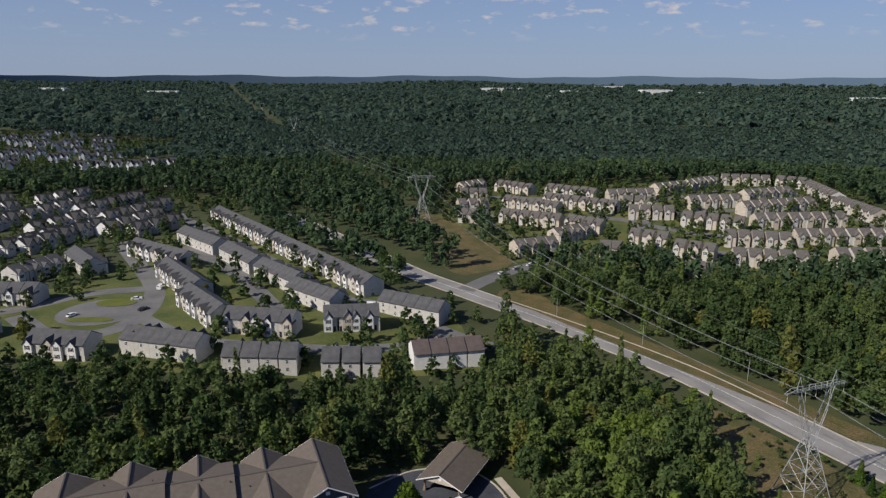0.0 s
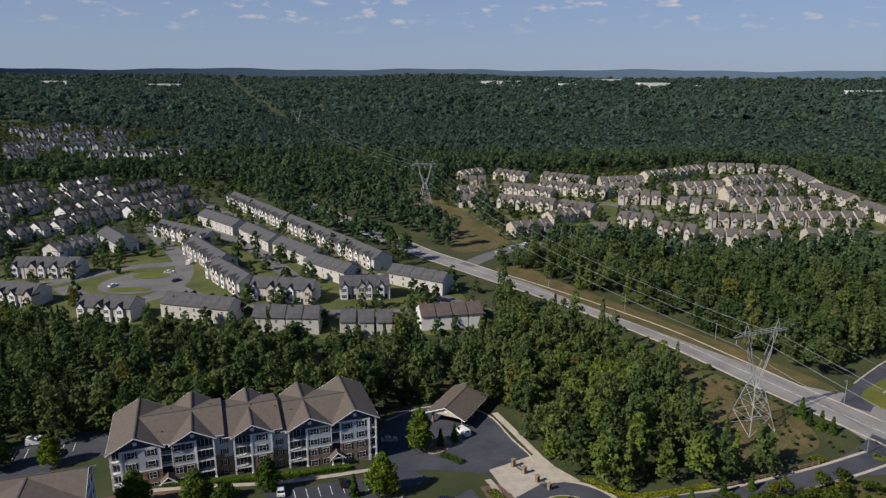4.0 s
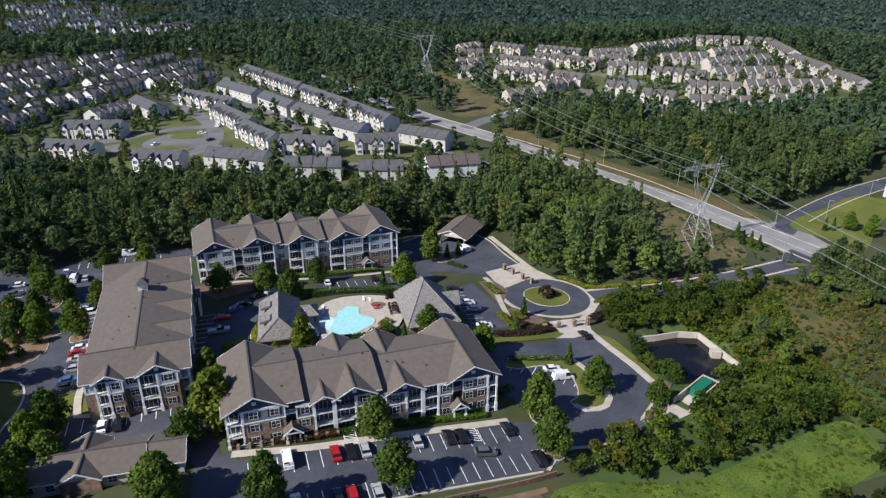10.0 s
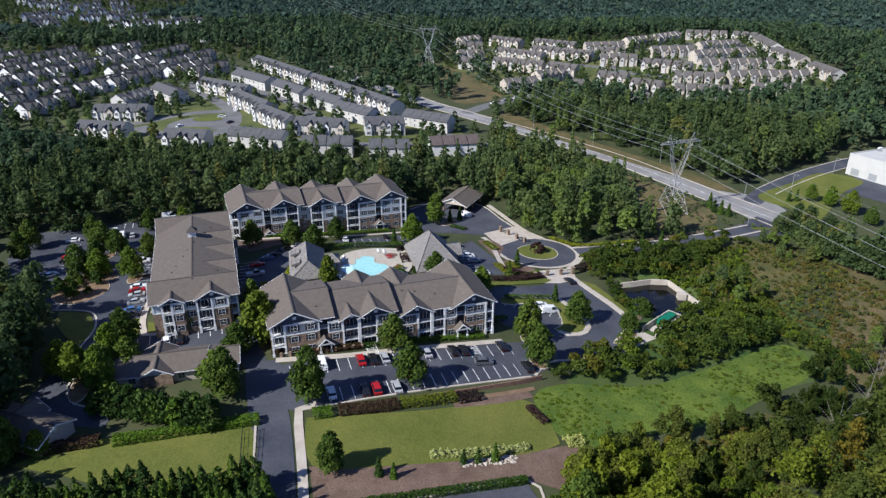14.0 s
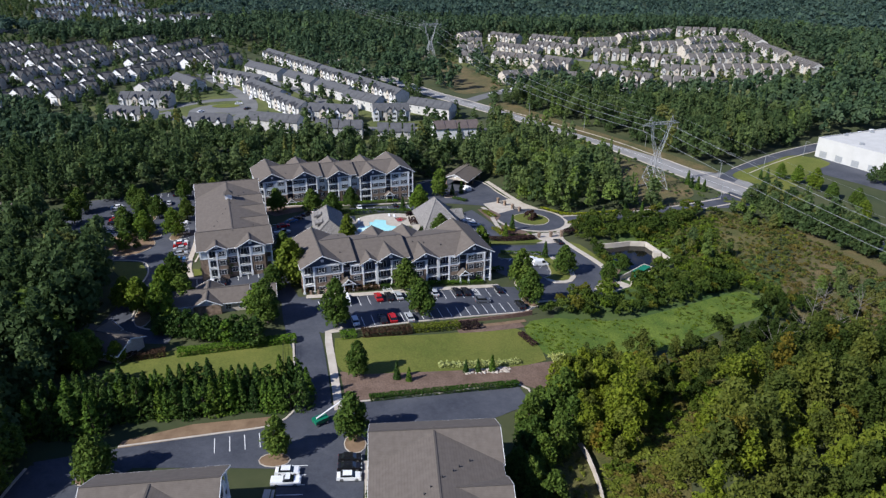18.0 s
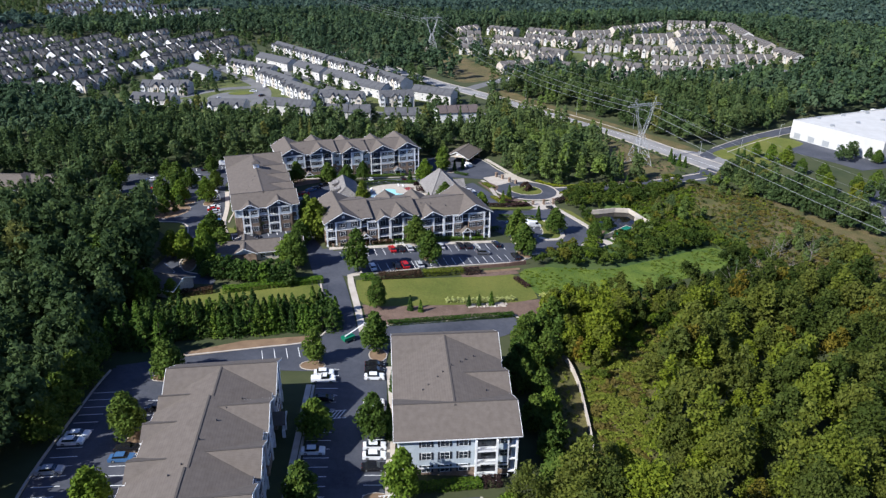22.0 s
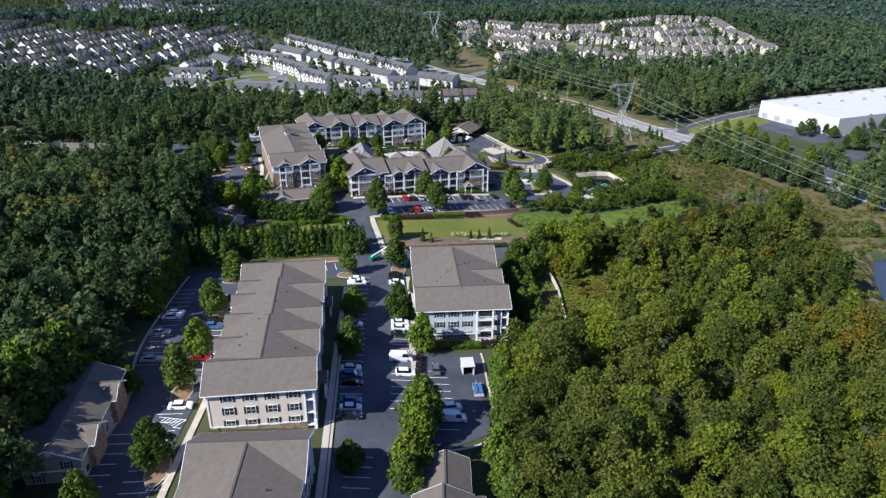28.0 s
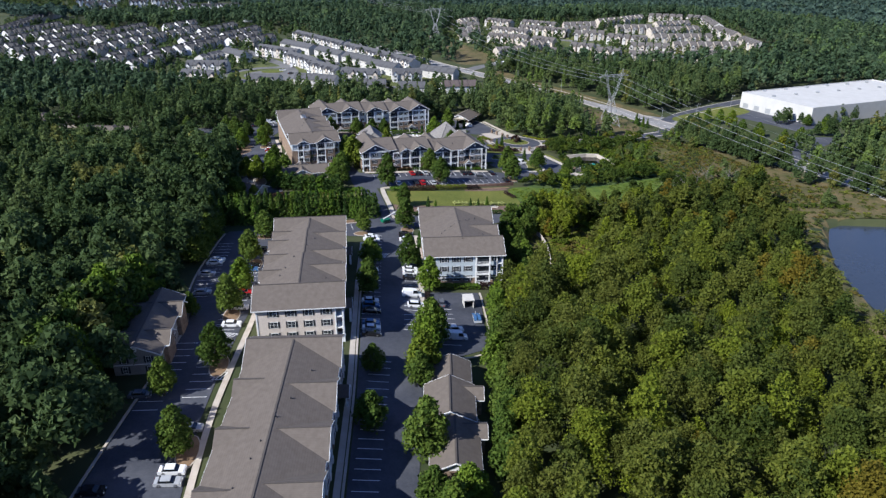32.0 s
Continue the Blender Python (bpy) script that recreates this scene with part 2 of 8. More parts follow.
M_PLUME = leafy("pale_grass", (0.20, 0.21, 0.13), (0.36, 0.35, 0.26), (1.1, 1.0, 0.9))
M_TYRE, M_RIM = plain("tyre", (0.02, 0.02, 0.02), 0.9), plain("rim", (0.45, 0.45, 0.46), 0.3, 0.8)
M_CARGLASS = plain("car_glass", (0.012, 0.014, 0.017), 0.05, spec=0.7)
M_LAMP, M_TAIL = plain("headlamp", (0.6, 0.62, 0.62), 0.15), plain("tail_lamp", (0.25, 0.01, 0.01), 0.2)
CAR = {k: plain("car_" + k, c, 0.25, spec=0.6) for k, c in dict(white=(0.75, 0.75, 0.74), silver=(0.38, 0.39, 0.40), black=(0.012, 0.012, 0.014), blue=(0.05, 0.12, 0.25), red=(0.36, 0.012, 0.014), grey=(0.10, 0.105, 0.115), green=(0.008, 0.14, 0.07)).items()}


def water(name, c, rough=0.03):
    m = plain(name, c, rough, spec=0.3)
    n, l = m.node_tree.nodes, m.node_tree.links
    w, bp = n.new("ShaderNodeTexNoise"), n.new("ShaderNodeBump")
    w.inputs["Scale"].default_value = 1.5
    bp.inputs["Strength"].default_value, bp.inputs["Distance"].default_value = 0.06, 0.05
    l.new(w.outputs["Fac"], bp.inputs["Height"]), l.new(bp.outputs[0], n["Principled BSDF"].inputs["Normal"])
    return m


M_POOL, M_POOLSHELF = water("pool_water", (0.33, 0.61, 0.60)), water("shallow_water", (0.50, 0.70, 0.70))
M_POND, M_LAKE = water("pond_water", (0.008, 0.008, 0.007)), water("lake_water", (0.036, 0.046, 0.062), 0.12)

# ---- ground ----


def lake_edge(x, y):
    """How far a place lies outside the lake's shore."""
    return np.maximum(np.hypot(x - 258.5, y + 66) - 131.8, y - 3.0)


def ground(x, y):
    """The height of the land: a slope from the high south-west to the low creek, with a few rises."""
    x, y = np.asarray(x, float), np.asarray(y, float)
    def rise(cx, cy, s):
        return np.exp(-((x - cx) ** 2 + (y - cy) ** 2) / s ** 2)
    north, east = np.tanh((y - 40) / 120), np.tanh((x + 10) / 60)
    z = 4.28 - 5.31 * north - 2.84 * east + 0.56 * north * east + 18.59 * rise(230, 560, 220) + 8.13 * rise(-300, 620, 300)
    z = z + 7.27 * rise(-60, -150, 90) + 4.37 * rise(-120, 270, 110) + 5.15 * rise(-40, 60, 60) - 3.81 * rise(-40, 165, 55)
    def pad(z, cx, cy, r, h, soft):
        k = np.clip((r + soft - np.hypot(x - cx, y - cy)) / soft, 0, 1)
        return z + (h - z) * k * k * (3 - 2 * k)
    z = pad(z, -36.5, 85, 13.5, 8.0, 8)
    z = pad(z, 58, 85, 11, -2.0, 5)
    k = np.clip((4.6 - lake_edge(x, y)) / 10, 0, 1)
    z = z + (-3.0 - z) * k * k * (3 - 2 * k)
    far = np.clip((np.hypot(x, y - 100) - 900) / 1500, 0, 1)
    rim = np.clip((np.hypot(x, y) - 1500) / 3300, 0, 1)
    return z + far * (14 * np.sin(x / 410 + 1.3) * np.cos(y / 530) + 8 * np.sin((x + y) / 270)) + 66 * rim * rim


def gz(x, y):
    return float(ground(x, y))


def np_mesh(name, verts, faces, mats, smooth=False, tint=None):
    """A mesh from arrays: verts (n, 3), faces (m, k) with one k."""
    me = bpy.data.meshes.new(name)
    k = faces.shape[1]
    me.vertices.add(len(verts)), me.loops.add(faces.size), me.polygons.add(len(faces))
    me.vertices.foreach_set("co", np.ascontiguousarray(verts, np.float32).ravel())
    me.loops.foreach_set("vertex_index", np.ascontiguousarray(faces, np.int32).ravel())
    me.polygons.foreach_set("loop_start", np.arange(0, faces.size, k, dtype=np.int32))
    me.polygons.foreach_set("use_smooth", np.full(len(faces), smooth))
    if tint is not None:
        me.attributes.new("tint", "FLOAT", "POINT").data.foreach_set("value", np.ascontiguousarray(tint, np.float32))
    me.update(calc_edges=True)
    for m in mats:
        me.materials.append(m)
    return me


def axis_steps(lo, near_lo, near_hi, hi, step):
    a = list(np.arange(near_lo, near_hi + 0.1, step))
    d, v = step, near_lo
    while v > lo:
        d *= 1.12
        v -= d
        a.insert(0, v)
    d, v = step, near_hi
    while v < hi:
        d *= 1.12
        v += d
        a.append(v)
    return np.array(a)


gx, gy = axis_steps(-4900, -330, 330, 4900, 6.0), axis_steps(-1500, -330, 660, 4900, 6.0)
GX, GY = np.meshgrid(gx, gy)
nx, ny = len(gx), len(gy)
idx = np.arange(nx * ny).reshape(ny, nx)
gv = np.stack([GX, GY, ground(GX, GY) - 0.02], -1).reshape(-1, 3)
gf = np.stack([idx[:-1, :-1], idx[:-1, 1:], idx[1:, 1:], idx[1:, :-1]], -1).reshape(-1, 4)
tagged(new("ground", np_mesh("ground", gv, gf, [M_GROUND], True)), "rolling ground of grass, leaf litter and bare soil", "ground", kind="structure")


def link_mesh(name, me, parent=None, m=None, label=""):
    ob = new(name, me)
    if parent is not None:
        ob.parent = parent
    if m is not None:
        ob.matrix_basis = m
    if label:
        ob["label"] = label
    return ob


class Geo:
    """Collects faces of one mesh, with a material number a face."""

    def __init__(self):
        self.v, self.f, self.m = [], [], []

    def face(self, pts, mat=0):
        n = len(self.v)
        self.v += [tuple(p) for p in pts]
        self.f.append(tuple(range(n, n + len(pts))))
        self.m.append(mat)

    def box(self, x0, y0, z0, x1, y1, z1, mat=0):
        n = len(self.v)
        self.v += [(x, y, z) for z in (z0, z1) for x, y in ((x0, y0), (x1, y0), (x1, y1), (x0, y1))]
        self.f += [tuple(n + i for i in q) for q in ((3, 2, 1, 0), (4, 5, 6, 7), (0, 1, 5, 4), (1, 2, 6, 5), (2, 3, 7, 6), (3, 0, 4, 7))]
        self.m += [mat] * 6

    def prism(self, pts, vec, mat=0):
        """The flat outline pts pushed along vec."""
        a, d = [Vector(p) for p in pts], Vector(vec)
        b = [p + d for p in a]
        k = len(a)
        self.face(a[::-1], mat), self.face(b, mat)
        for i in range(k):
            self.face((a[i], a[(i + 1) % k], b[(i + 1) % k], b[i]), mat)

    def beam(self, p, q, w, mat=0):
        p, q = Vector(p), Vector(q)
        d = (q - p).normalized()
        u = d.orthogonal().normalized() * w / 2
        w2 = d.cross(u)
        self.prism((p + u + w2, p - u + w2, p - u - w2, p + u - w2), q - p, mat)

    def mesh(self, name, mats, smooth=False):
        me = bpy.data.meshes.new(name)
        me.from_pydata(self.v, [], self.f)
        for m in mats:
            me.materials.append(m)
        me.polygons.foreach_set("material_index", self.m)
        bm = bmesh.new()
        bm.from_mesh(me)
        bmesh.ops.recalc_face_normals(bm, faces=bm.faces)
        bm.to_mesh(me)
        bm.free()
        me.update()
        return me


def part(name, geo, mats, parent=None, label="", m=None):
    if not isinstance(mats, (list, tuple)):
        mats = [mats]
    return link_mesh(name, geo.mesh(name, mats), parent, m, label)


def thing(name, x, y, z, turn=0, label="", category="", group="", kind=""):
    ob = new(name)
    ob.empty_display_size = 0.5
    ob.matrix_basis = pose(x, y, z, 0, 0, turn)
    return tagged(ob, label, category, group, kind)


def smooth_line(pts, step=3.0, closed=False):
    """A rounded line through the points."""
    p = [Vector(q[:2]) for q in pts]
    n, out = len(p), []
    for i in range(n if closed else n - 1):
        if closed:
            a, b, c, d = p[i - 1], p[i], p[(i + 1) % n], p[(i + 2) % n]
        else:
            a, b, c, d = p[max(i - 1, 0)], p[i], p[i + 1], p[min(i + 2, n - 1)]
        k = max(1, int((c - b).length / step))
        for j in range(k):
            t = j / k
            out.append(0.5 * (2 * b + (c - a) * t + (2 * a - 5 * b + 4 * c - d) * t * t + (3 * b - a - 3 * c + d) * t ** 3))
    if not closed:
        out.append(p[-1])
    return out


def drape(name, pts, mat, off, label="", category="", kind="structure", rounded=0, parent=None, flat=None):
    """A flat-cut area laid over the land, cut into tiles so that it follows the slope."""
    line = smooth_line(pts, rounded, True) if rounded else [Vector(p[:2]) for p in pts]
    bm = bmesh.new()
    bm.faces.new([bm.verts.new((p.x, p.y, 0)) for p in line])
    bmesh.ops.triangulate(bm, faces=bm.faces)
    if flat is None:
        for ax in (0, 1):
            lo, hi = min(p[ax] for p in line), max(p[ax] for p in line)
            for v in np.arange(math.ceil(lo / 6) * 6, hi, 6):
                co, no = [0, 0, 0], [0, 0, 0]
                co[ax], no[ax] = v, 1
                bmesh.ops.bisect_plane(bm, geom=bm.verts[:] + bm.edges[:] + bm.faces[:], plane_co=co, plane_no=no)
    for v in bm.verts:
        v.co.z = (gz(v.co.x, v.co.y) if flat is None else flat) + off
    for f in bm.faces:
        if f.normal.z < 0:
            f.normal_flip()
    bm.normal_update()
    for f in bm.faces:
        if f.normal.z < 0:
            f.normal_flip()
    me = bpy.data.meshes.new(name)
    bm.to_mesh(me)
    bm.free()
    me.materials.append(mat)
    ob = link_mesh(name, me, parent)
    return tagged(ob, label, category, kind=kind) if parent is None else ob


def strip(name, pts, width, mat, off, label="", category="", closed=False, step=3.0, thick=0.0, kind="structure", shift=0.0, parent=None):
    """A band along a rounded line: a road, a walk or, with a thickness, a kerb."""
    line = smooth_line(pts, step, closed)
    n = len(line)
    vs, fs = [], []
    across = [-0.5, 0, 0.5] if width > 3 else [-0.5, 0.5]
    for i, p in enumerate(line):
        a, b = (line[i - 1], line[(i + 1) % n]) if closed else (line[max(i - 1, 0)], line[min(i + 1, n - 1)])
        d = (b - a).normalized()
        s = Vector((d.y, -d.x))
        row = [p + s * (width * k + shift) for k in across]
        vs += [(q.x, q.y, gz(q.x, q.y) + off) for q in row]
        if thick:
            vs += [(q.x, q.y, gz(q.x, q.y) + off - thick) for q in (row[0], row[-1])]
    k, w = len(across), len(across) + (2 if thick else 0)
    for i in range(n if closed else n - 1):
        a, b = i * w, ((i + 1) % n) * w
        fs += [(a + j, a + j + 1, b + j + 1, b + j) for j in range(k - 1)]
        if thick:
            fs += [(a + k, a, b, b + k), (a + k - 1, a + k + 1, b + k + 1, b + k - 1)]
    me = bpy.data.meshes.new(name)
    me.from_pydata(vs, [], fs)
    me.materials.append(mat)
    me.update()
    ob = link_mesh(name, me, parent)
    return tagged(ob, label, category, kind=kind) if parent is None else ob


def ring(cx, cy, r, n=16, ry=None):
    return [(cx + r * math.cos(2 * math.pi * i / n), cy + (ry or r) * math.sin(2 * math.pi * i / n)) for i in range(n)]


def asphalt(name, pts, label, rounded=0, mat=None, off=0.06, kerbed=False):
    drape(name, pts, mat or M_ASPHALT, off, label, "pavement", rounded=rounded)
    if kerbed:
        strip("kerb", pts if rounded else [q for a, b in zip(pts, pts[1:] + pts[:1]) for q in (a, (a[0] * 0.98 + b[0] * 0.02, a[1] * 0.98 + b[1] * 0.02), (a[0] * 0.5 + b[0] * 0.5, a[1] * 0.5 + b[1] * 0.5), (a[0] * 0.02 + b[0] * 0.98, a[1] * 0.02 + b[1] * 0.98))], 0.45, M_CONC, 0.2, "pale concrete kerb along the asphalt edge", "kerb", closed=True, thick=0.25)


def kerb(pts, closed=False, width=0.5, step=2.5):
    return strip("kerb", pts, width, M_CONC, 0.2, "pale concrete kerb along the asphalt edge", "kerb", closed=closed, thick=0.25, step=step)


# ---- roads and paved areas ----
BOULEVARD = [(-150, 480), (-95, 412), (-60, 368), (-37, 341), (-20, 326), (0, 309), (22, 291), (47, 268), (71, 242), (87, 219), (103, 194), (118, 171), (128, 154), (137, 136), (150, 116), (166, 92), (182, 55), (200, 0), (225, -80)]
strip("boulevard", BOULEVARD, 13.6, M_OLDROAD, 0.06, "wide worn grey asphalt road", "road", step=5)
for side in (-7.1, 7.1):
    strip("kerb", BOULEVARD, 0.6, M_CONC, 0.2, "pale concrete kerb beside the wide road", "kerb", thick=0.3, shift=side, step=5)
for shift, w in ((-0.15, 0.1), (0.2, 0.1)):
    strip("road_line", BOULEVARD, w, M_PAINT, 0.075, "faded painted line on the road", "road marking", shift=shift, step=5)
drape("junction", [(104, 186), (112, 197), (121, 194), (131, 182), (137, 160), (141, 144), (133, 138), (121, 146), (114, 160)], M_OLDROAD, 0.068, "wide worn asphalt junction before the entry", "road")
SIDE_ROAD = [(-12, 322), (-2, 340), (11, 358), (30, 377), (60, 396), (90, 402)]
strip("side_road", SIDE_ROAD, 9, M_VROAD, 0.07, "pale asphalt side road to the townhouse village", "road", step=4)
WAREHOUSE_DRIVE = [(121, 181), (133, 196), (152, 214), (175, 232), (205, 250), (245, 262)]
strip("warehouse_drive", WAREHOUSE_DRIVE, 9, M_ASPHALT, 0.075, "dark asphalt drive curving to the warehouse", "road", step=4)
for side in (-4.7, 4.7):
    strip("kerb", WAREHOUSE_DRIVE[1:], 0.5, M_CONC, 0.2, "pale concrete kerb along the drive", "kerb", thick=0.25, shift=side)
asphalt("warehouse_lot", [(165, 205), (200, 232), (222, 196), (214, 172), (196, 165), (186, 180)], "dark asphalt parking area beside the warehouse", off=0.07)
asphalt("warehouse_entry", [(166, 92), (162, 104), (180, 134), (205, 150), (214, 145), (190, 120), (178, 100)], "dark asphalt entry road off the wide road", rounded=3, off=0.075)

# entry, bridge and roundabout
ENTRY = [(36, 118), (50, 123), (64, 127), (80, 134), (95, 141), (112, 150), (119, 158)]
strip("entry_road", ENTRY, 6.6, M_ASPHALT, 0.07, "dark asphalt entry road across a low bridge", "road")
asphalt("entry_mouth", [(93, 138), (96, 145), (110, 156), (118, 164), (128, 148), (121, 142), (108, 141)], "asphalt entry splitting round a small island", off=0.075)
for side in (-3.6, 3.6):
    strip("kerb", ENTRY[:-1], 0.9, M_CONC, 0.22, "pale concrete kerb and walk on the entry road", "kerb", thick=0.3, shift=side)
RC = (21.3, 115.3)
drape("roundabout_apron", ring(*RC, 15.4, 28), M_CONC, 0.05, "pale concrete apron round the roundabout", "pavement")
drape("roundabout", ring(*RC, 14.0, 28), M_ASPHALT, 0.1, "dark asphalt roundabout", "road")
kerb(ring(RC[0], RC[1], 7.4, 20), True)
drape("roundabout_island", ring(*RC, 7.3, 20), M_LAWN, 0.22, "round mown grass island", "lawn")
drape("entry_island", ring(114.5, 149.5, 4.2, 12, 1.6), M_LAWN, 0.2, "small planted island in the entry", "lawn")

# asphalt round the buildings
asphalt("loop_drive", [(-31, 160), (-20, 170), (0, 167), (8, 152), (14, 138), (8, 130), (-2, 131), (-16, 131), (-29, 127)], "dark asphalt turning loop by the carport", rounded=3)
asphalt("north_lot", [(-54, 112), (-30, 125), (-20, 131), (-14, 126), (-27, 113), (-48, 102)], "dark asphalt parking strip before the apartments", off=0.065)
asphalt("clubhouse_lot", [(-11, 113), (-3.2, 123), (5, 106), (9.5, 91), (-2, 86.5)], "dark asphalt parking area beside the clubhouse", off=0.065)
asphalt("inner_lot", [(-63, 106), (-71, 101), (-78, 80), (-70, 58), (-64, 49), (-59, 55), (-57, 62), (-62, 72), (-63, 80), (-60, 96)], "dark asphalt lane with parked cars beside the apartments", off=0.065)
asphalt("east_drive", [(3, 77.5), (21, 85), (25, 91), (31.5, 92.5), (36, 83), (40.3, 75), (44.4, 66), (42, 58.5), (38.5, 50.8), (46, 55.5), (50, 54.8), (47.5, 52.6), (41, 46.6), (34, 43), (27, 39.6), (19, 36.8), (13, 38), (14, 48), (10, 52), (4, 58), (2, 70)], "dark asphalt drive sweeping round a parking bay", rounded=2.5)
asphalt("south_lot", [(-56, 21), (-48, 23), (-20, 33), (8, 44), (15, 46), (19, 34), (15, 29.5), (-18, 16), (-33, 9.5), (-41, 6), (-52, 10)], "dark asphalt parking area below the apartments", off=0.065)
asphalt("west_lot", [(-166, 110), (-128, 128), (-118, 137), (-104, 139), (-100, 128), (-112, 118), (-113, 100), (-101, 66), (-93, 46), (-92, 36), (-62, 41), (-52, 24), (-55, 20), (-62, 26), (-92, 22), (-97, 14), (-91, 5), (-80, 3), (-80, -3), (-92, -3), (-103, 6), (-104, 28), (-106, 40), (-112, 49), (-124, 50), (-140, 60), (-162, 86)], "dark asphalt parking area west of the apartments")
DRIVE = [(-53, 24), (-49, 12), (-44, 0), (-39.5, -14), (-35.5, -28), (-32, -42)]
strip("link_drive", DRIVE, 8.4, M_ASPHALT, 0.08, "dark asphalt drive between the two parts of the estate", "road")
asphalt("upper_lane", [(-86, -50), (-72, -44.5), (-52, -37), (-42, -33), (-38.5, -26), (-31, -24), (-22, -32), (-22, -46), (-39, -47), (-66, -50), (-68, -55), (-80, -58)], "dark asphalt lane with parking stalls", off=0.07)
asphalt("c_back_lot", [(-31, -24), (11, -9), (14, -16), (4, -24), (-21, -33)], "dark asphalt lane behind the apartment block", off=0.065)
asphalt("middle_street", [(-39, -44), (-22, -40), (-17.2, -72), (-14.5, -96), (-10.5, -120), (-8.5, -170), (-3, -235), (-14, -235), (-20.5, -180), (-24, -146), (-27.5, -120), (-32, -88), (-36.5, -54)], "dark asphalt street lined with parked cars", off=0.075)
asphalt("front_lot", [(-13.5, -88.5), (1.8, -84.5), (2.8, -92), (4.5, -117), (-4, -124), (-11, -121)], "dark asphalt parking bay by the trees", off=0.07)
asphalt("west_street", [(-86, -51), (-68, -50), (-66, -63), (-62, -92), (-58, -114), (-56, -137), (-53.5, -158), (-49, -180), (-44, -225), (-63, -225), (-67.5, -180), (-68.5, -154), (-70, -127), (-72.5, -116), (-77.3, -104.6), (-81.3, -88.8), (-85.2, -61.4)], "dark asphalt street with stalls beside the trees", off=0.075)

# kerbs and walks
kerb([(-31, 160), (-20, 170), (-6, 171), (2, 165), (8, 152), (14, 139), (9, 131)])
strip("pavement", [(3, 168), (9, 156), (16, 141), (20, 134)], 2.2, M_CONC, 0.18, "pale concrete footpath", "footpath")
kerb([(51, 55.2), (47.8, 52.8), (41, 46.6), (34, 42.9), (27, 39.5), (19, 36.6), (15, 29.5)], width=0.8)
strip("pavement", [(31, 95.5), (33.4, 90.4), (37.2, 83.2), (41.6, 75.4), (45.2, 67.2)], 2.1, M_CONC, 0.2, "pale concrete footpath beside the drive", "footpath", thick=0.2)
kerb([(45.8, 66), (44.2, 61), (42.2, 57), (38.6, 50.7), (39.8, 50.2), (43.5, 53), (46.4, 55.8), (46.3, 59)], width=0.7, step=1.2)
kerb([(14, 29), (-18, 15.6), (-33, 9), (-40, 6)])
strip("pavement", [(-50, 24.5), (-35, 28), (-20, 33.5), (-5, 39.5), (7, 44.5)], 2.0, M_CONC, 0.2, "pale concrete footpath before the apartments", "footpath")
strip("pavement", [(-36, 9), (-39.6, 6.5), (-38.4, 1.5), (-34.2, -12), (-30.2, -26)], 2.0, M_CONC, 0.16, "pale concrete footpath beside the drive", "footpath")
kerb([(-48.3, 3), (-44, -12), (-40, -25), (-43, -33), (-55, -38), (-72, -44)])
kerb([(-30.5, -23.5), (-10, -16.5), (11, -8.5), (14.5, -16)])
strip("pavement", [(-15.4, -84), (-13, -100), (-12, -110)], 1.6, M_CONC, 0.2, "pale concrete footpath by the parking bay", "footpath")
strip("pavement", [(-21, -42), (-17.5, -62), (-15.6, -84)], 1.6, M_CONC, 0.2, "pale concrete footpath beside the block", "footpath")
strip("pavement", [(-65, -62), (-60, -93), (-56, -116), (-53.5, -140), (-51.5, -158), (-47, -185)], 1.3, M_CONC, 0.2, "pale concrete footpath beside the block", "footpath")
kerb([(-37.2, -53), (-32.7, -88), (-28.2, -120), (-24.7, -146), (-21.2, -180)])
strip("pavement", [(-38.3, -53), (-33.8, -88), (-29.3, -120), (-25.8, -146), (-22.3, -180)], 1.3, M_CONC, 0.2, "pale concrete footpath along the street", "footpath")
kerb([(2.2, -84.5), (3.2, -92), (4.9, -117), (-4, -124.5)])
kerb([(-86.2, -52), (-85.5, -61.4), (-81.6, -88.8), (-77.6, -104.6), (-72.8, -116), (-70.4, -127), (-69, -154), (-68, -180)])
kerb([(-96.5, 68), (-93, 48)])
strip("pavement", [(-108, 88), (-100, 66), (-95, 48), (-91.6, 40), (-89, 35.6), (-76, 39), (-64, 43)], 1.7, M_CONC, 0.18, "pale concrete footpath round the apartments", "footpath")
kerb([(-92, 22), (-97, 14), (-91, 5), (-82, 4)])
kerb([(-59, 96), (-62, 80), (-61.5, 72), (-56.5, 62), (-58.5, 55)])


def bed(cx, cy, rx, ry, turn=0, mat=None, label="planted island of straw mulch with a kerb"):
    c, s = math.cos(radians(turn)), math.sin(radians(turn))
    pts = [(cx + a * c - b * s, cy + a * s + b * c) for a, b in ((rx * math.cos(t), ry * math.sin(t)) for t in np.linspace(0, 2 * math.pi, 13)[:-1])]
    drape("planting_bed", pts, mat or M_STRAW, 0.22, label, "planting bed")
    kerb(pts, True, 0.4, 1.5)


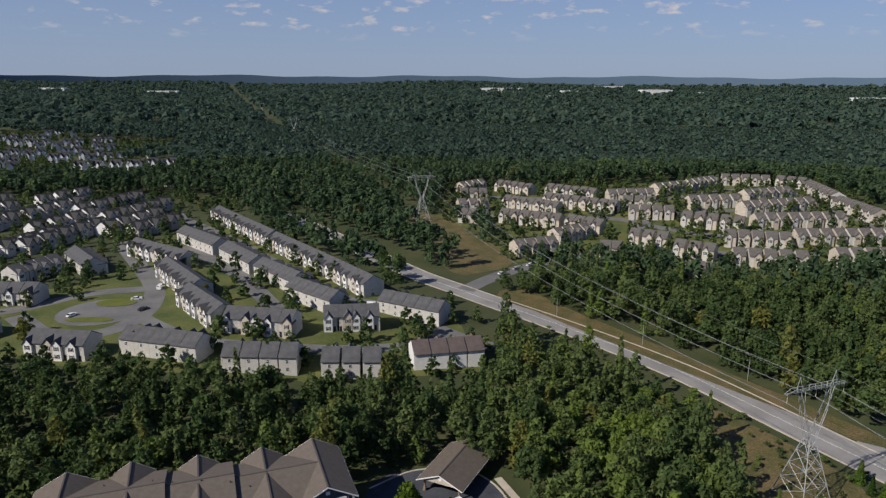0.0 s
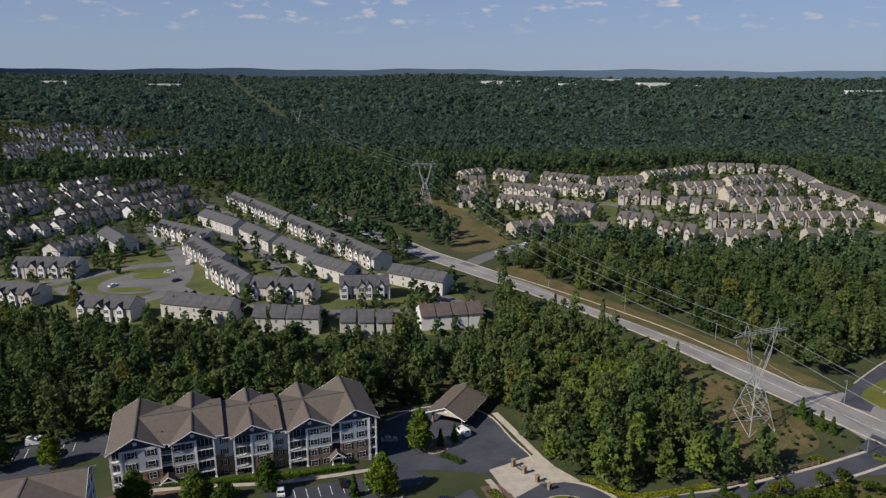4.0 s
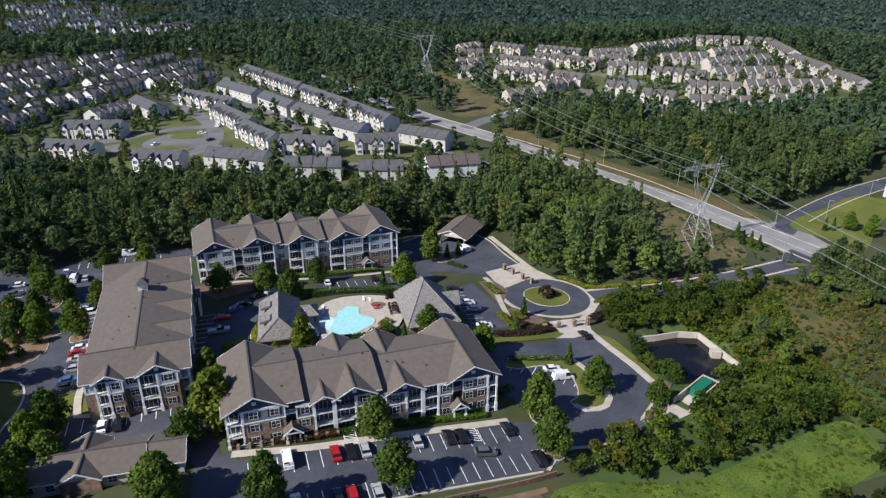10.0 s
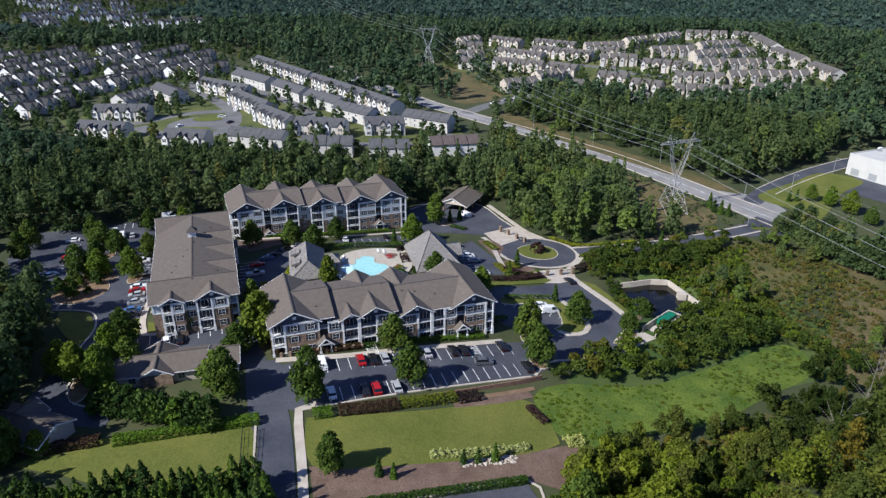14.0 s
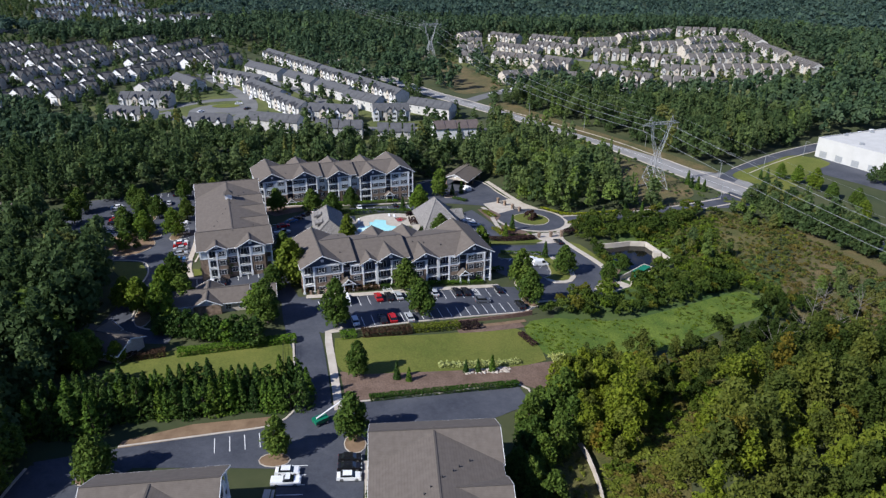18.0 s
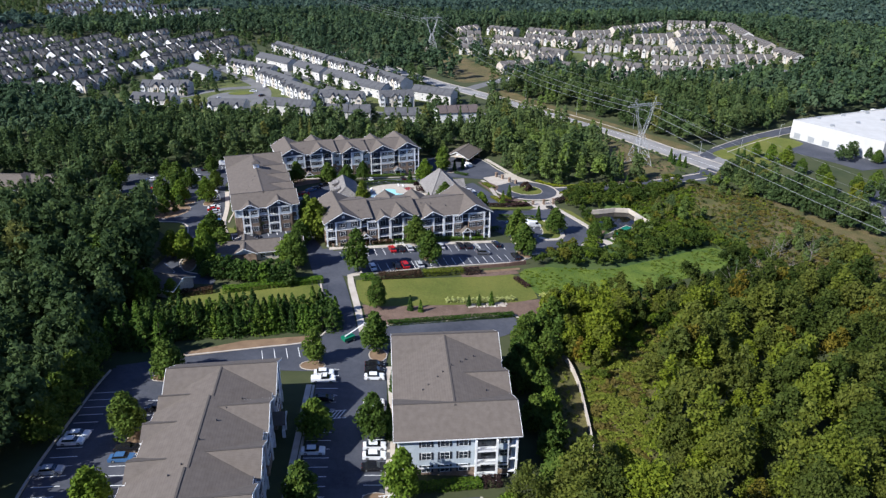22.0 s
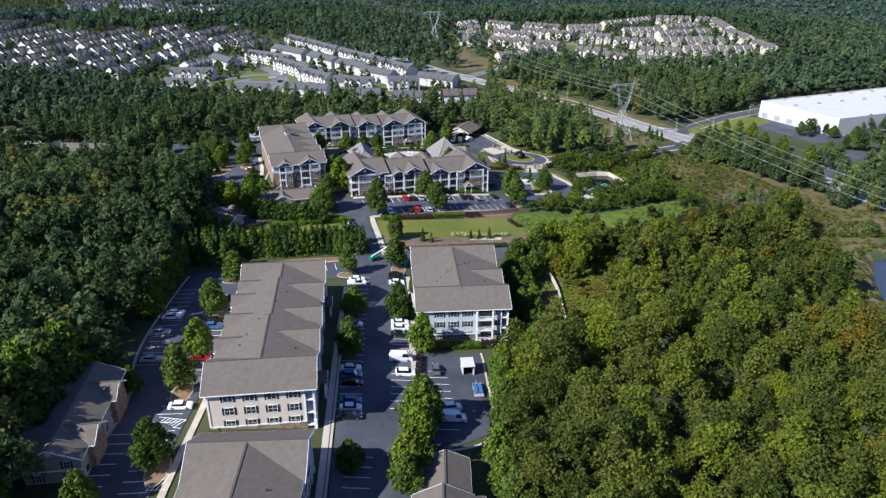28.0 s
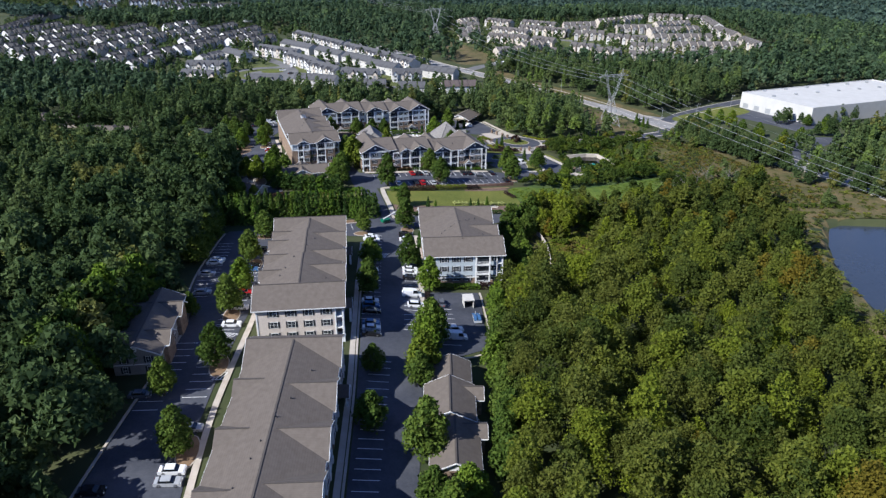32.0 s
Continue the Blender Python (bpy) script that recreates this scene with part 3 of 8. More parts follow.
for b in ((-110, 72.5, 4, 2, 100), (-92.5, 29.5, 3, 2, 20), (-130, 94, 7, 2.4, 110), (-119, 73, 3, 2, 20), (14.5, 47.5, 3, 2.2, 110), (16.5, 36.5, 3.5, 2.3, 110), (-16, 23.5, 2.2, 2.6, 20), (-13, 145, 5, 2.4, 60), (-57, 101, 3, 2, 20), (-93, 11, 6, 2.2, 110), (-39.5, -44.5, 3, 2, 10), (-24.5, -37, 3, 2.2, 100), (-71, -53.5, 4, 2, 20), (-67, -79, 4.5, 2, 100), (-64, -99, 4.5, 2, 100), (-62, -114.5, 4.5, 2, 100), (-56.5, -138.5, 4.5, 2, 100), (-52.5, -166.5, 4.5, 2, 100), (-17.2, -88.5, 2.6, 1.6, 10), (-10, -116, 4.5, 1.8, 100), (-9.5, -131, 5.5, 1.8, 100)):
    bed(*b)
ISLAND = [(7.2, 67.4), (7.6, 71.8), (12, 73), (20.1, 75.3), (24.8, 75.8), (26.5, 73.5), (30.1, 67.9), (32.1, 63), (32.5, 58.5), (31.3, 55.2), (29.3, 53.5), (25.9, 52.4), (23.2, 54), (22.3, 55.2), (24.5, 57.5), (25, 60.8), (24.6, 64.5), (23.3, 69.3), (16.4, 70.4), (10.4, 67.3)]
drape("planting_bed", ISLAND, M_LAWN, 0.2, "long grass island hooked round the parking bay", "planting bed", rounded=1.2)
kerb(ISLAND, True, 0.4)
strip("pavement", [(13, 73.5), (20.1, 75.2), (24.9, 75.6), (26.4, 73.6), (30, 68.1), (32.1, 63), (32.4, 58.5), (31.1, 55.2), (29.2, 53.6), (25.8, 52.6), (23.3, 54)], 1.7, M_CONC, 0.26, "pale concrete path along the hooked island", "footpath", thick=0.2)
drape("gate_plaza", [(20, 96.8), (27, 100), (32.7, 101.8), (32.9, 90.8), (30.5, 90.4), (27.1, 88), (21.7, 86.7), (20.4, 89.9)], M_CONC, 0.13, "pale paved plaza before the resident gates", "pavement")
drape("gate_plaza", [(1.4, 133.2), (14, 143), (18.3, 138.4), (25.6, 130.4), (15, 127.6), (8.7, 120.6), (5.4, 122.8)], M_CONC, 0.13, "pale paved plaza with gate pillars", "pavement")
drape("gate_plaza", [(34.2, 122), (38.6, 124.8), (44.4, 124.4), (40.5, 117), (37.7, 112), (34.9, 105), (31.5, 98.8), (30.3, 101.5), (33.2, 107)], M_CONC, 0.06, "pale concrete apron where the entry meets the roundabout", "pavement")
drape("lawn", [(34.2, 92), (38.5, 89.5), (43, 80.5), (47.5, 69.5), (46, 68), (42.4, 76), (38, 83.8)], M_LAWN, 0.14, "narrow grass verge beside the footpath", "lawn")
strip("pavement", [(1, 128), (4, 121), (7, 104), (10.8, 88)], 1.8, M_CONC, 0.18, "pale concrete footpath between parking and roundabout", "footpath")
drape("planting_bed", [(4, 82), (20, 88), (23, 91.5), (18, 99.5), (10, 105), (8.3, 103), (11.6, 89)], M_MULCH, 0.14, "mulched bed with low shrubs", "planting bed", rounded=2)
drape("lawn", [(4, 79.5), (22, 87), (24.5, 90), (22, 91), (4, 83)], M_LAWN, 0.2, "narrow curved grass verge", "lawn")
drape("planting_bed", [(-1, 124), (4, 126), (9, 118), (7, 108), (5.5, 107)], M_MULCH, 0.14, "mulched bed with yellow shrubs", "planting bed")
drape("planting_bed", [(45.6, 65.4), (44.2, 61), (42.2, 57), (39, 51), (43.3, 53.4), (46, 56), (46.6, 60), (50, 68), (47, 70)], M_MULCH, 0.16, "small mulched bed by the bin enclosure", "planting bed")

# lawns
drape("lawn", [(-37.2, 4), (-34, 4.5), (-10, 11), (11, 19), (18, 9), (19, 4), (7, -2), (-21, -9.5), (-32.6, -10.5)], M_LAWN, 0.1, "broad mown lawn below the parking area", "lawn", rounded=3)
drape("lawn", [(-86, -9), (-50, 2.5), (-45.5, -5), (-41, -22), (-46, -27), (-80, -18), (-92, -16)], M_LAWN, 0.1, "broad mown lawn beside the drive", "lawn")
drape("planting_bed", [(-33, -11), (-28, -9), (8, -1.5), (20, 3.5), (25, 3), (20, -11), (10, -8), (-24, -20.6), (-29, -23)], M_MULCH, 0.09, "wide bed of brown mulch with grasses", "planting bed")
drape("pine_straw", [(-42, -33.5), (-72, -44.5), (-72, -42), (-60, -35), (-43, -30)], M_STRAW, 0.08, "strip of orange pine straw under the trees", "planting bed")
drape("green_field", [(14, 20), (21, 27), (43, 30), (64, 42), (88, 56), (90, 42), (72, 28), (56, 16), (36, 9), (23, 3), (18, 8)], M_FIELD, 0.07, "bright green field of rough grass", "field", rounded=4)
strip("pavement", [(-88, 108), (-72, 113), (-52, 118), (-30, 129)], 1.8, M_CONC, 0.16, "pale concrete footpath before the apartments", "footpath")
drape("lawn", [(-72, 107), (-62, 112), (-62, 109), (-68, 103)], M_LAWN, 0.12, "small lawn before the apartments", "lawn")
drape("planting_bed", [(-92, 106), (-76, 113), (-66, 112), (-72, 104), (-80, 96)], M_MULCH, 0.08, "mulched bed in the corner of the apartments", "planting bed")
drape("planting_bed", [(-66, 58), (-60, 60), (-60, 68), (-64, 72), (-66, 66)], M_LAWN, 0.12, "grass edge beside the pool house", "planting bed")
drape("lawn", [(-98.6, 44), (-94.8, 45), (-90.2, 34), (-93, 33.2)], M_LAWN, 0.18, "small grass patch by the parking area", "lawn")
drape("planting_bed", [(-91.5, 42.6), (-88.6, 36.8), (-76, 40.2), (-64.4, 44.2), (-64, 46), (-86, 42)], M_LAWN, 0.16, "narrow lawn with shrubs under the end wall", "planting bed")
drape("meadow", [(30, 30), (62, 55), (75, 60), (100, 75), (122, 120), (96, 136), (64, 120), (44, 108), (42, 70), (30, 45), (22, 26), (24, 2), (60, 25), (95, 40), (130, 20), (148, 5), (140, 60), (125, 110)][:-1], M_MEADOW, 0.03, "rough green meadow with weeds and brush", "meadow")
drape("dry_meadow", [(70, 75), (100, 85), (124, 118), (108, 136), (86, 128), (72, 105)], M_SCRUB, 0.07, "olive and brown rough grass on the slope", "meadow", rounded=4)
drape("dry_meadow", [(96, 42), (130, 25), (148, 10), (158, 30), (160, 70), (140, 105), (128, 118), (118, 90)], M_BROWN, 0.07, "dry yellow grass under the power line", "meadow", rounded=4)
drape("dry_meadow", [(65, 150), (95, 152), (100, 172), (86, 200), (70, 215), (60, 195)], M_BROWN, 0.07, "dry grass and brush round the pylon", "meadow", rounded=4)
drape("dry_meadow", [(-85, 520), (-36, 480), (12, 385), (-6, 352), (-20, 350), (-40, 400), (-58, 460)], M_BROWN, 0.07, "dry brown clearing under the power line", "meadow", rounded=5)
drape("lawn", [(127, 189), (153, 212), (172, 226), (186, 214), (168, 196), (150, 170), (141, 160), (138, 172)], M_LAWN, 0.1, "mown grass slope before the warehouse", "lawn", rounded=4)
drape("dry_meadow", [(6, 312), (60, 268), (96, 222), (112, 196), (122, 196), (90, 240), (40, 300), (16, 330)], M_BROWN, 0.07, "strip of dry grass beside the wide road", "meadow", rounded=4)

# ---- pool, pond and lake ----
deck_line = [(-48, 85), (-46, 94), (-38, 98.5), (-27, 98.5), (-22.5, 92), (-23.5, 80), (-34, 73.5), (-43, 72.5), (-48, 78)]
drape("pool_deck", deck_line, M_DECK, 0.12, "sand-coloured paved pool deck", "pool deck", rounded=2, flat=8.0)
pool_line = [(-45.2, 81), (-44.6, 85.5), (-41.6, 85.4), (-42, 89.4), (-40.4, 89.8), (-40.2, 92), (-35.6, 91.6), (-34.6, 87.4), (-30.6, 86), (-29.6, 82.6), (-31.6, 79.4), (-35.4, 75.6), (-39.5, 75.4), (-42.6, 78)]
for bx, by in ((-30.2, 93.6), (-26.8, 79.8)):
    drape("planting_bed", ring(bx, by, 2.3, 12, 1.6), M_MULCH, 0.2, "small planted bed in the pool paving", "planting bed", flat=8.0)
pool = thing("swimming_pool", -37, 84, 8.0, 0, "turquoise free-form swimming pool with pale coping", "pool")
g = Geo()
edge = smooth_line(pool_line, 1.0, True)
for i, p in enumerate(edge):
    q = edge[(i + 1) % len(edge)]
    d = (q - p).normalized()
    s = Vector((-d.y, d.x)) * 0.35
    c = Vector((-37, 84))
    a, b, e, f = p - c, q - c, q - s - c, p - s - c
    g.face([(a.x, a.y, 0.24), (b.x, b.y, 0.24), (e.x, e.y, 0.24), (f.x, f.y, 0.24)])
    g.face([(a.x, a.y, 0.24), (b.x, b.y, 0.24), (b.x, b.y, 0.0), (a.x, a.y, 0.0)])
part("coping", g, M_CONC, pool, "pale stone coping")
g = Geo()
g.face([((p.x + 37), (p.y - 84), 0.16) for p in edge])
part("water", g, M_POOL, pool, "clear turquoise water")
g = Geo()
g.face([(p.x + 37, p.y - 84, 0.175) for p in smooth_line([(-45.0, 81), (-44.4, 85.3), (-42.2, 85), (-41.2, 82), (-41.6, 78.6), (-42.6, 78.3)], 0.8, True)])
part("shallow_shelf", g, M_POOLSHELF, pool, "pale shallow end")
drape("pond", ring(58, 85, 15, 20), M_POND, 0, "dark still water of a detention pond", "pond", flat=-1.0)
POND = [(46.2, 92), (51.2, 93.2), (58.4, 95.7), (64.4, 95.5), (66.9, 89.5), (71.2, 79.2)]
g = Geo()
for a, b in zip(POND, POND[1:]):
    d = (Vector(b) - Vector(a)).normalized() * 0.25
    n = Vector((-d.y, d.x))
    z = 0.9
    g.prism([(a[0] - n.x, a[1] - n.y, -4), (b[0] - n.x, b[1] - n.y, -4), (b[0] + n.x, b[1] + n.y, -4), (a[0] + n.x, a[1] + n.y, -4)], (0, 0, z + 4))
g.box(65.2, 84.8, -4, 67.8, 87.2, 1.1)
tagged(part("pond_wall", g, M_CONC), "pale concrete retaining wall with an outlet box", "wall", kind="structure")
drape("lake", [(121, 8), (330, 8), (330, -200), (180, -200), (135, -130), (119, -75), (121, -40)], M_LAKE, 0, "slate-blue lake behind the trees", "lake", flat=0.4)

drape("planting_bed", [(-128.3, 57.4), (-132.9, 67.3), (-130.7, 74.7), (-119.7, 71.9), (-114.2, 63.4), (-117.1, 55.6), (-122.1, 53.7)], M_STRAW, 0.22, "large planted island with dark shrubs in the parking area", "planting bed", rounded=2)
kerb([(-128.3, 57.4), (-132.9, 67.3), (-130.7, 74.7), (-119.7, 71.9), (-114.2, 63.4), (-117.1, 55.6), (-122.1, 53.7)], True, 0.4)
drape("lawn", [(-121, 49), (-111.2, 48.4), (-105.3, 40), (-103.5, 30), (-110, 34), (-118, 42)], M_LAWN, 0.16, "grass wedge beside the curving lane", "lawn")
kerb([(-124, 50), (-111.5, 49), (-105.2, 40), (-103.3, 29)])

strip("gravel_bed", [(-3, 16.2), (6, 20), (14.5, 24)], 1.4, M_STRAW, 0.12, "tan gravel strip under the block wall", "planting bed")
strip("planting_bed", [(-5, 14), (5, 17.6), (13.5, 21.5)], 3.0, M_MULCH, 0.115, "strip of brown mulch below the wall", "planting bed")

strip("service_apron", [(47, 54.6), (49.6, 57.4)], 4.2, M_CONC, 0.1, "short concrete apron before the bin enclosure", "road")
# ---- apartment buildings ----
FLOOR = 3.1


def window_mesh(w, h, shutters=True):
    """A sash window in one piece: white frame and bars, glass set back, dark shutters standing proud."""
    t, m = 0.09, 0.03
    xs = [-w / 2 - t, -w / 2, -m, m, w / 2, w / 2 + t]
    zs = [-t, 0, h / 2 - m, h / 2 + m, h, h + t]
    if shutters:
        xs = [-w / 2 - t - 0.42] + xs + [w / 2 + t + 0.42]
    o = 1 if shutters else 0
    bm = bmesh.new()
    v = [[bm.verts.new((x, -0.06, z)) for x in xs] for z in zs]
    glass, shut = [], []
    for j in range(len(zs) - 1):
        for i in range(len(xs) - 1):
            f = bm.faces.new((v[j][i], v[j][i + 1], v[j + 1][i + 1], v[j + 1][i]))
            k = i - o
            if k in (1, 3) and j in (1, 3):
                f.material_index = 2
                glass.append(f)
            elif k < 0 or k > 4:
                f.material_index = 1
                shut.append(f)
    border = [ed for ed in bm.edges if ed.is_boundary]
    back = bmesh.ops.extrude_edge_only(bm, edges=border)
    for q in back["geom"]:
        if isinstance(q, bmesh.types.BMVert):
            q.co.y = 0.03
    bmesh.ops.inset_individual(bm, faces=glass, thickness=0.012, depth=-0.05)
    bmesh.ops.recalc_face_normals(bm, faces=bm.faces)
    me = bpy.data.meshes.new("window")
    bm.to_mesh(me)
    bm.free()
    for q in (M_WHITE, M_SHUT, M_GLASS):
        me.materials.append(q)
    return me


WIN_A, WIN_B, WIN_C = window_mesh(1.7, 1.55), window_mesh(0.95, 1.4), window_mesh(1.5, 1.4, False)


def put_window(parent, kind, x, y, z, turn, m=None):
    link_mesh("window", kind, parent, m or pose(x, y, z, 0, 0, turn))


def comb(g, x0, x1, y, z0, z1):
    """A rail with balusters hanging from it, cut from one sheet."""
    n = max(2, int((x1 - x0) / 0.28))
    pts = [(x0, y, z1), (x1, y, z1)]
    for i in range(n, -1, -1):
        c = x0 + 0.03 + (x1 - x0 - 0.06) * i / n
        pts += [(c + 0.03, y, z1 - 0.1), (c + 0.03, y, z0), (c - 0.03, y, z0), (c - 0.03, y, z1 - 0.1)]
    g.prism(pts, (0, 0.06, 0))


def railing_mesh(w, mat):
    g = Geo()
    comb(g, -w / 2, w / 2, -0.03, 0.02, 1.1)
    return g.mesh("railing", [mat])


def slab_mesh(w, d):
    g = Geo()
    g.box(-w / 2, -d, -0.12, w / 2, 0, 0.1)
    return g.mesh("balcony_slab", [M_WHITE])


def door_and_shade_mesh(w):
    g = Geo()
    # wide panel painted near black, the shade of a recess the wall lacks
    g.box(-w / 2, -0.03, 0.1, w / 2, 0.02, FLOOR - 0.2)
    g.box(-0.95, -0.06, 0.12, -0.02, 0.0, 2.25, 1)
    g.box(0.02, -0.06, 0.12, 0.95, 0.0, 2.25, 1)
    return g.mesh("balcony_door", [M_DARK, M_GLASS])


BALC = {(w, light): (slab_mesh(w, 1.15), railing_mesh(w - 0.3, M_WHITE if light else M_SHUT), door_and_shade_mesh(w - 0.2)) for w in (3.6, 4.4) for light in (0, 1)}


def balcony_stack(b, x, y, floors, turn, w=3.6, low=0, light=0):
    """A column of balconies out from the wall at (x, y), facing the way that turn gives."""
    m = pose(x, y, 0, 0, 0, turn)
    for k in range(low, floors):
        s = link_mesh("balcony", BALC[w, light][0], b, m @ pose(0, 0, k * FLOOR))
        link_mesh("railing", BALC[w, light][1], s, pose(0, -1.08, 0.1))
        link_mesh("balcony_door", BALC[w, light][2], s, pose(0, -0.02, 0))
    for sx in (-w / 2 + 0.15, w / 2 - 0.15):
        g = Geo()
        g.box(sx - 0.2, -1.2, -4, sx + 0.2, -0.8, floors * FLOOR - 0.55)
        g.box(sx - 0.3, -1.3, -4, sx + 0.3, -0.7, 1.1)
        part("column", g, M_WHITE, b, "white square column", m)


def gable_roof(b, x0, x1, y0, y1, z, rise, ridge="x", over=0.6, name="roof", gable_mat=None, mat=None, ends=(True, True), barge=True):
    """A pitched roof with thickness over a rectangle; ridge along x or y; its end triangles and white barge boards."""
    g, th = Geo(), 0.28
    def P(a, c, h):
        return (a, c, h) if ridge == "x" else (c, a, h)
    if ridge == "x":
        a0, a1, c0, c1 = x0, x1, y0, y1
    else:
        a0, a1, c0, c1 = y0, y1, x0, x1
    cm, half = (c0 + c1) / 2, (c1 - c0) / 2
    drop = rise / half * over
    A0, A1 = a0 - over, a1 + over
    for c_out, sgn in ((c0 - over, 1), (c1 + over, -1)):
        q = [P(A0, c_out, z - drop), P(A1, c_out, z - drop), P(A1, cm, z + rise), P(A0, cm, z + rise)]
        g.prism(q, (0, 0, th))
    roof = part(name, g, mat or M_ROOF, b, "brown asphalt shingle roof" if mat is None else "")
    cap = Geo()
    cap.box(*(min(P(A0, cm - 0.18, 0)[0], P(A1, cm + 0.18, 0)[0]), min(P(A0, cm - 0.18, 0)[1], P(A1, cm + 0.18, 0)[1]), z + rise + th - 0.06), *(max(P(A0, cm - 0.18, 0)[0], P(A1, cm + 0.18, 0)[0]), max(P(A0, cm - 0.18, 0)[1], P(A1, cm + 0.18, 0)[1]), z + rise + th + 0.05))
    part("ridge_cap", cap, M_ROOFCAP, roof)
    for a, out, on in ((a0, -1, ends[0]), (a1, 1, ends[1])):
        if not on:
            continue
        t = Geo()
        t.prism([P(a, c0, z - 0.02), P(a, c1, z - 0.02), P(a, cm, z + rise - 0.02)], P(-0.3 * out, 0, 0)[:2] + (0,))
        part("gable_wall", t, gable_mat or M_NAVY, b, "dark siding in the gable" if gable_mat is None else "")
        if not barge:
            continue
        t = Geo()
        e = a + out * (over + 0.03)
        for cc in (c0 - over, c1 + over):
            t.prism([P(e, cc, z - drop - 0.02), P(e, cm, z + rise - 0.02), P(e, cm, z + rise + 0.28), P(e, cc, z - drop + 0.28)], P(0.07 * out, 0, 0)[:2] + (0,))
        part("barge_board", t, M_WHITE, roof, "white barge board")
        t = Geo()
        w = 0.45
        s = a + out * 0.02
        t.prism([P(s, cm - w, z + rise * 0.35), P(s, cm + w, z + rise * 0.35), P(s, cm + w, z + rise * 0.35 + 0.8), P(s, cm - w, z + rise * 0.35 + 0.8)], P(0.08 * out, 0, 0)[:2] + (0,))
        if c1 - c0 > 5:
            part("gable_vent", t, M_WHITE, b, "white gable vent")
    # eave fascia
    for c, so in ((c0 - over, -1), (c1 + over, 1)):
        t = Geo()
        t.prism([P(A0, c, z - drop + 0.02), P(A1, c, z - drop + 0.02), P(A1, c, z - drop + 0.24), P(A0, c, z - drop + 0.24)], P(0, 0.06 * so, 0)[:2] + (0,))
        part("fascia", t, M_WHITE, roof, "white eave board")
    return roof


def porch(b, x, y, turn, base=None):
    """A small gabled white porch over an entry."""
    m = (base or Matrix.Identity(4)) @ pose(x, y, 0, 0, 0, turn)
    g = Geo()
    for sx in (-1.35, 1.35):
        g.box(sx - 0.16, -2.3, -4, sx + 0.16, -2.0, 2.7)
        g.box(sx - 0.32, -2.45, -4, sx + 0.32, -1.85, 1.0)
    g.box(-1.6, -2.35, 2.6, 1.6, -1.95, 2.85)
    p = part("porch", g, M_WHITE, b, "white gabled entry porch", m)
    g = Geo()
    for s in (-1, 1):
        g.prism([(s * 2.1, -2.8, 2.7), (s * 2.1, 0, 2.7), (0, 0, 4.5), (0, -2.8, 4.5)], (0, 0, 0.18))
    part("porch_roof", g, M_ROOF, p)
    g = Geo()
    for s in (-1, 1):
        g.prism([(s * 2.15, -2.86, 2.5), (0, -2.86, 4.35), (0, -2.86, 4.75), (s * 2.15, -2.86, 2.9)], (0, 0.1, 0))
    g.box(-1.2, -2.84, 3.1, 1.2, -2.78, 3.3)
    part("porch_gable", g, M_WHITE, p, "white gable frame of the porch")
    g = Geo()
    g.box(-0.95, -0.05, -0.2, 0.95, 0.03, 2.3)
    part("door", g, M_DARK, p)


def wall_block(b, x0, y0, x1, y1, floors, split, upper, m=None, belt=True):
    """A block of wall: stone below, siding above, a white belt course and white corner boards."""
    g = Geo()
    g.box(x0, y0, -6, x1, y1, split * FLOOR)
    part("stone_wall", g, M_STONE, b, "brown stone lower wall", m)
    g = Geo()
    g.box(x0, y0, split * FLOOR, x1, y1, floors * FLOOR)
    part("wall", g, upper, b, "", m)
    if belt:
        g = Geo()
        z, top = split * FLOOR, floors * FLOOR
        g.box(x0 - 0.06, y0 - 0.06, z - 0.16, x1 + 0.06, y0 - 0.003, z + 0.16)
        g.box(x0 - 0.06, y0 - 0.06, top - 0.4, x1 + 0.06, y0 - 0.003, top - 0.02)
        for cx, sx in ((x0, -1), (x1, 1)):
            g.box(min(cx + sx * 0.05, cx - sx * 0.24), y0 - 0.075, z, max(cx + sx * 0.05, cx - sx * 0.24), y0 + 0.25, top - 0.02)
        part("trim_board", g, M_WHITE, b, "white belt course with corner boards", m)


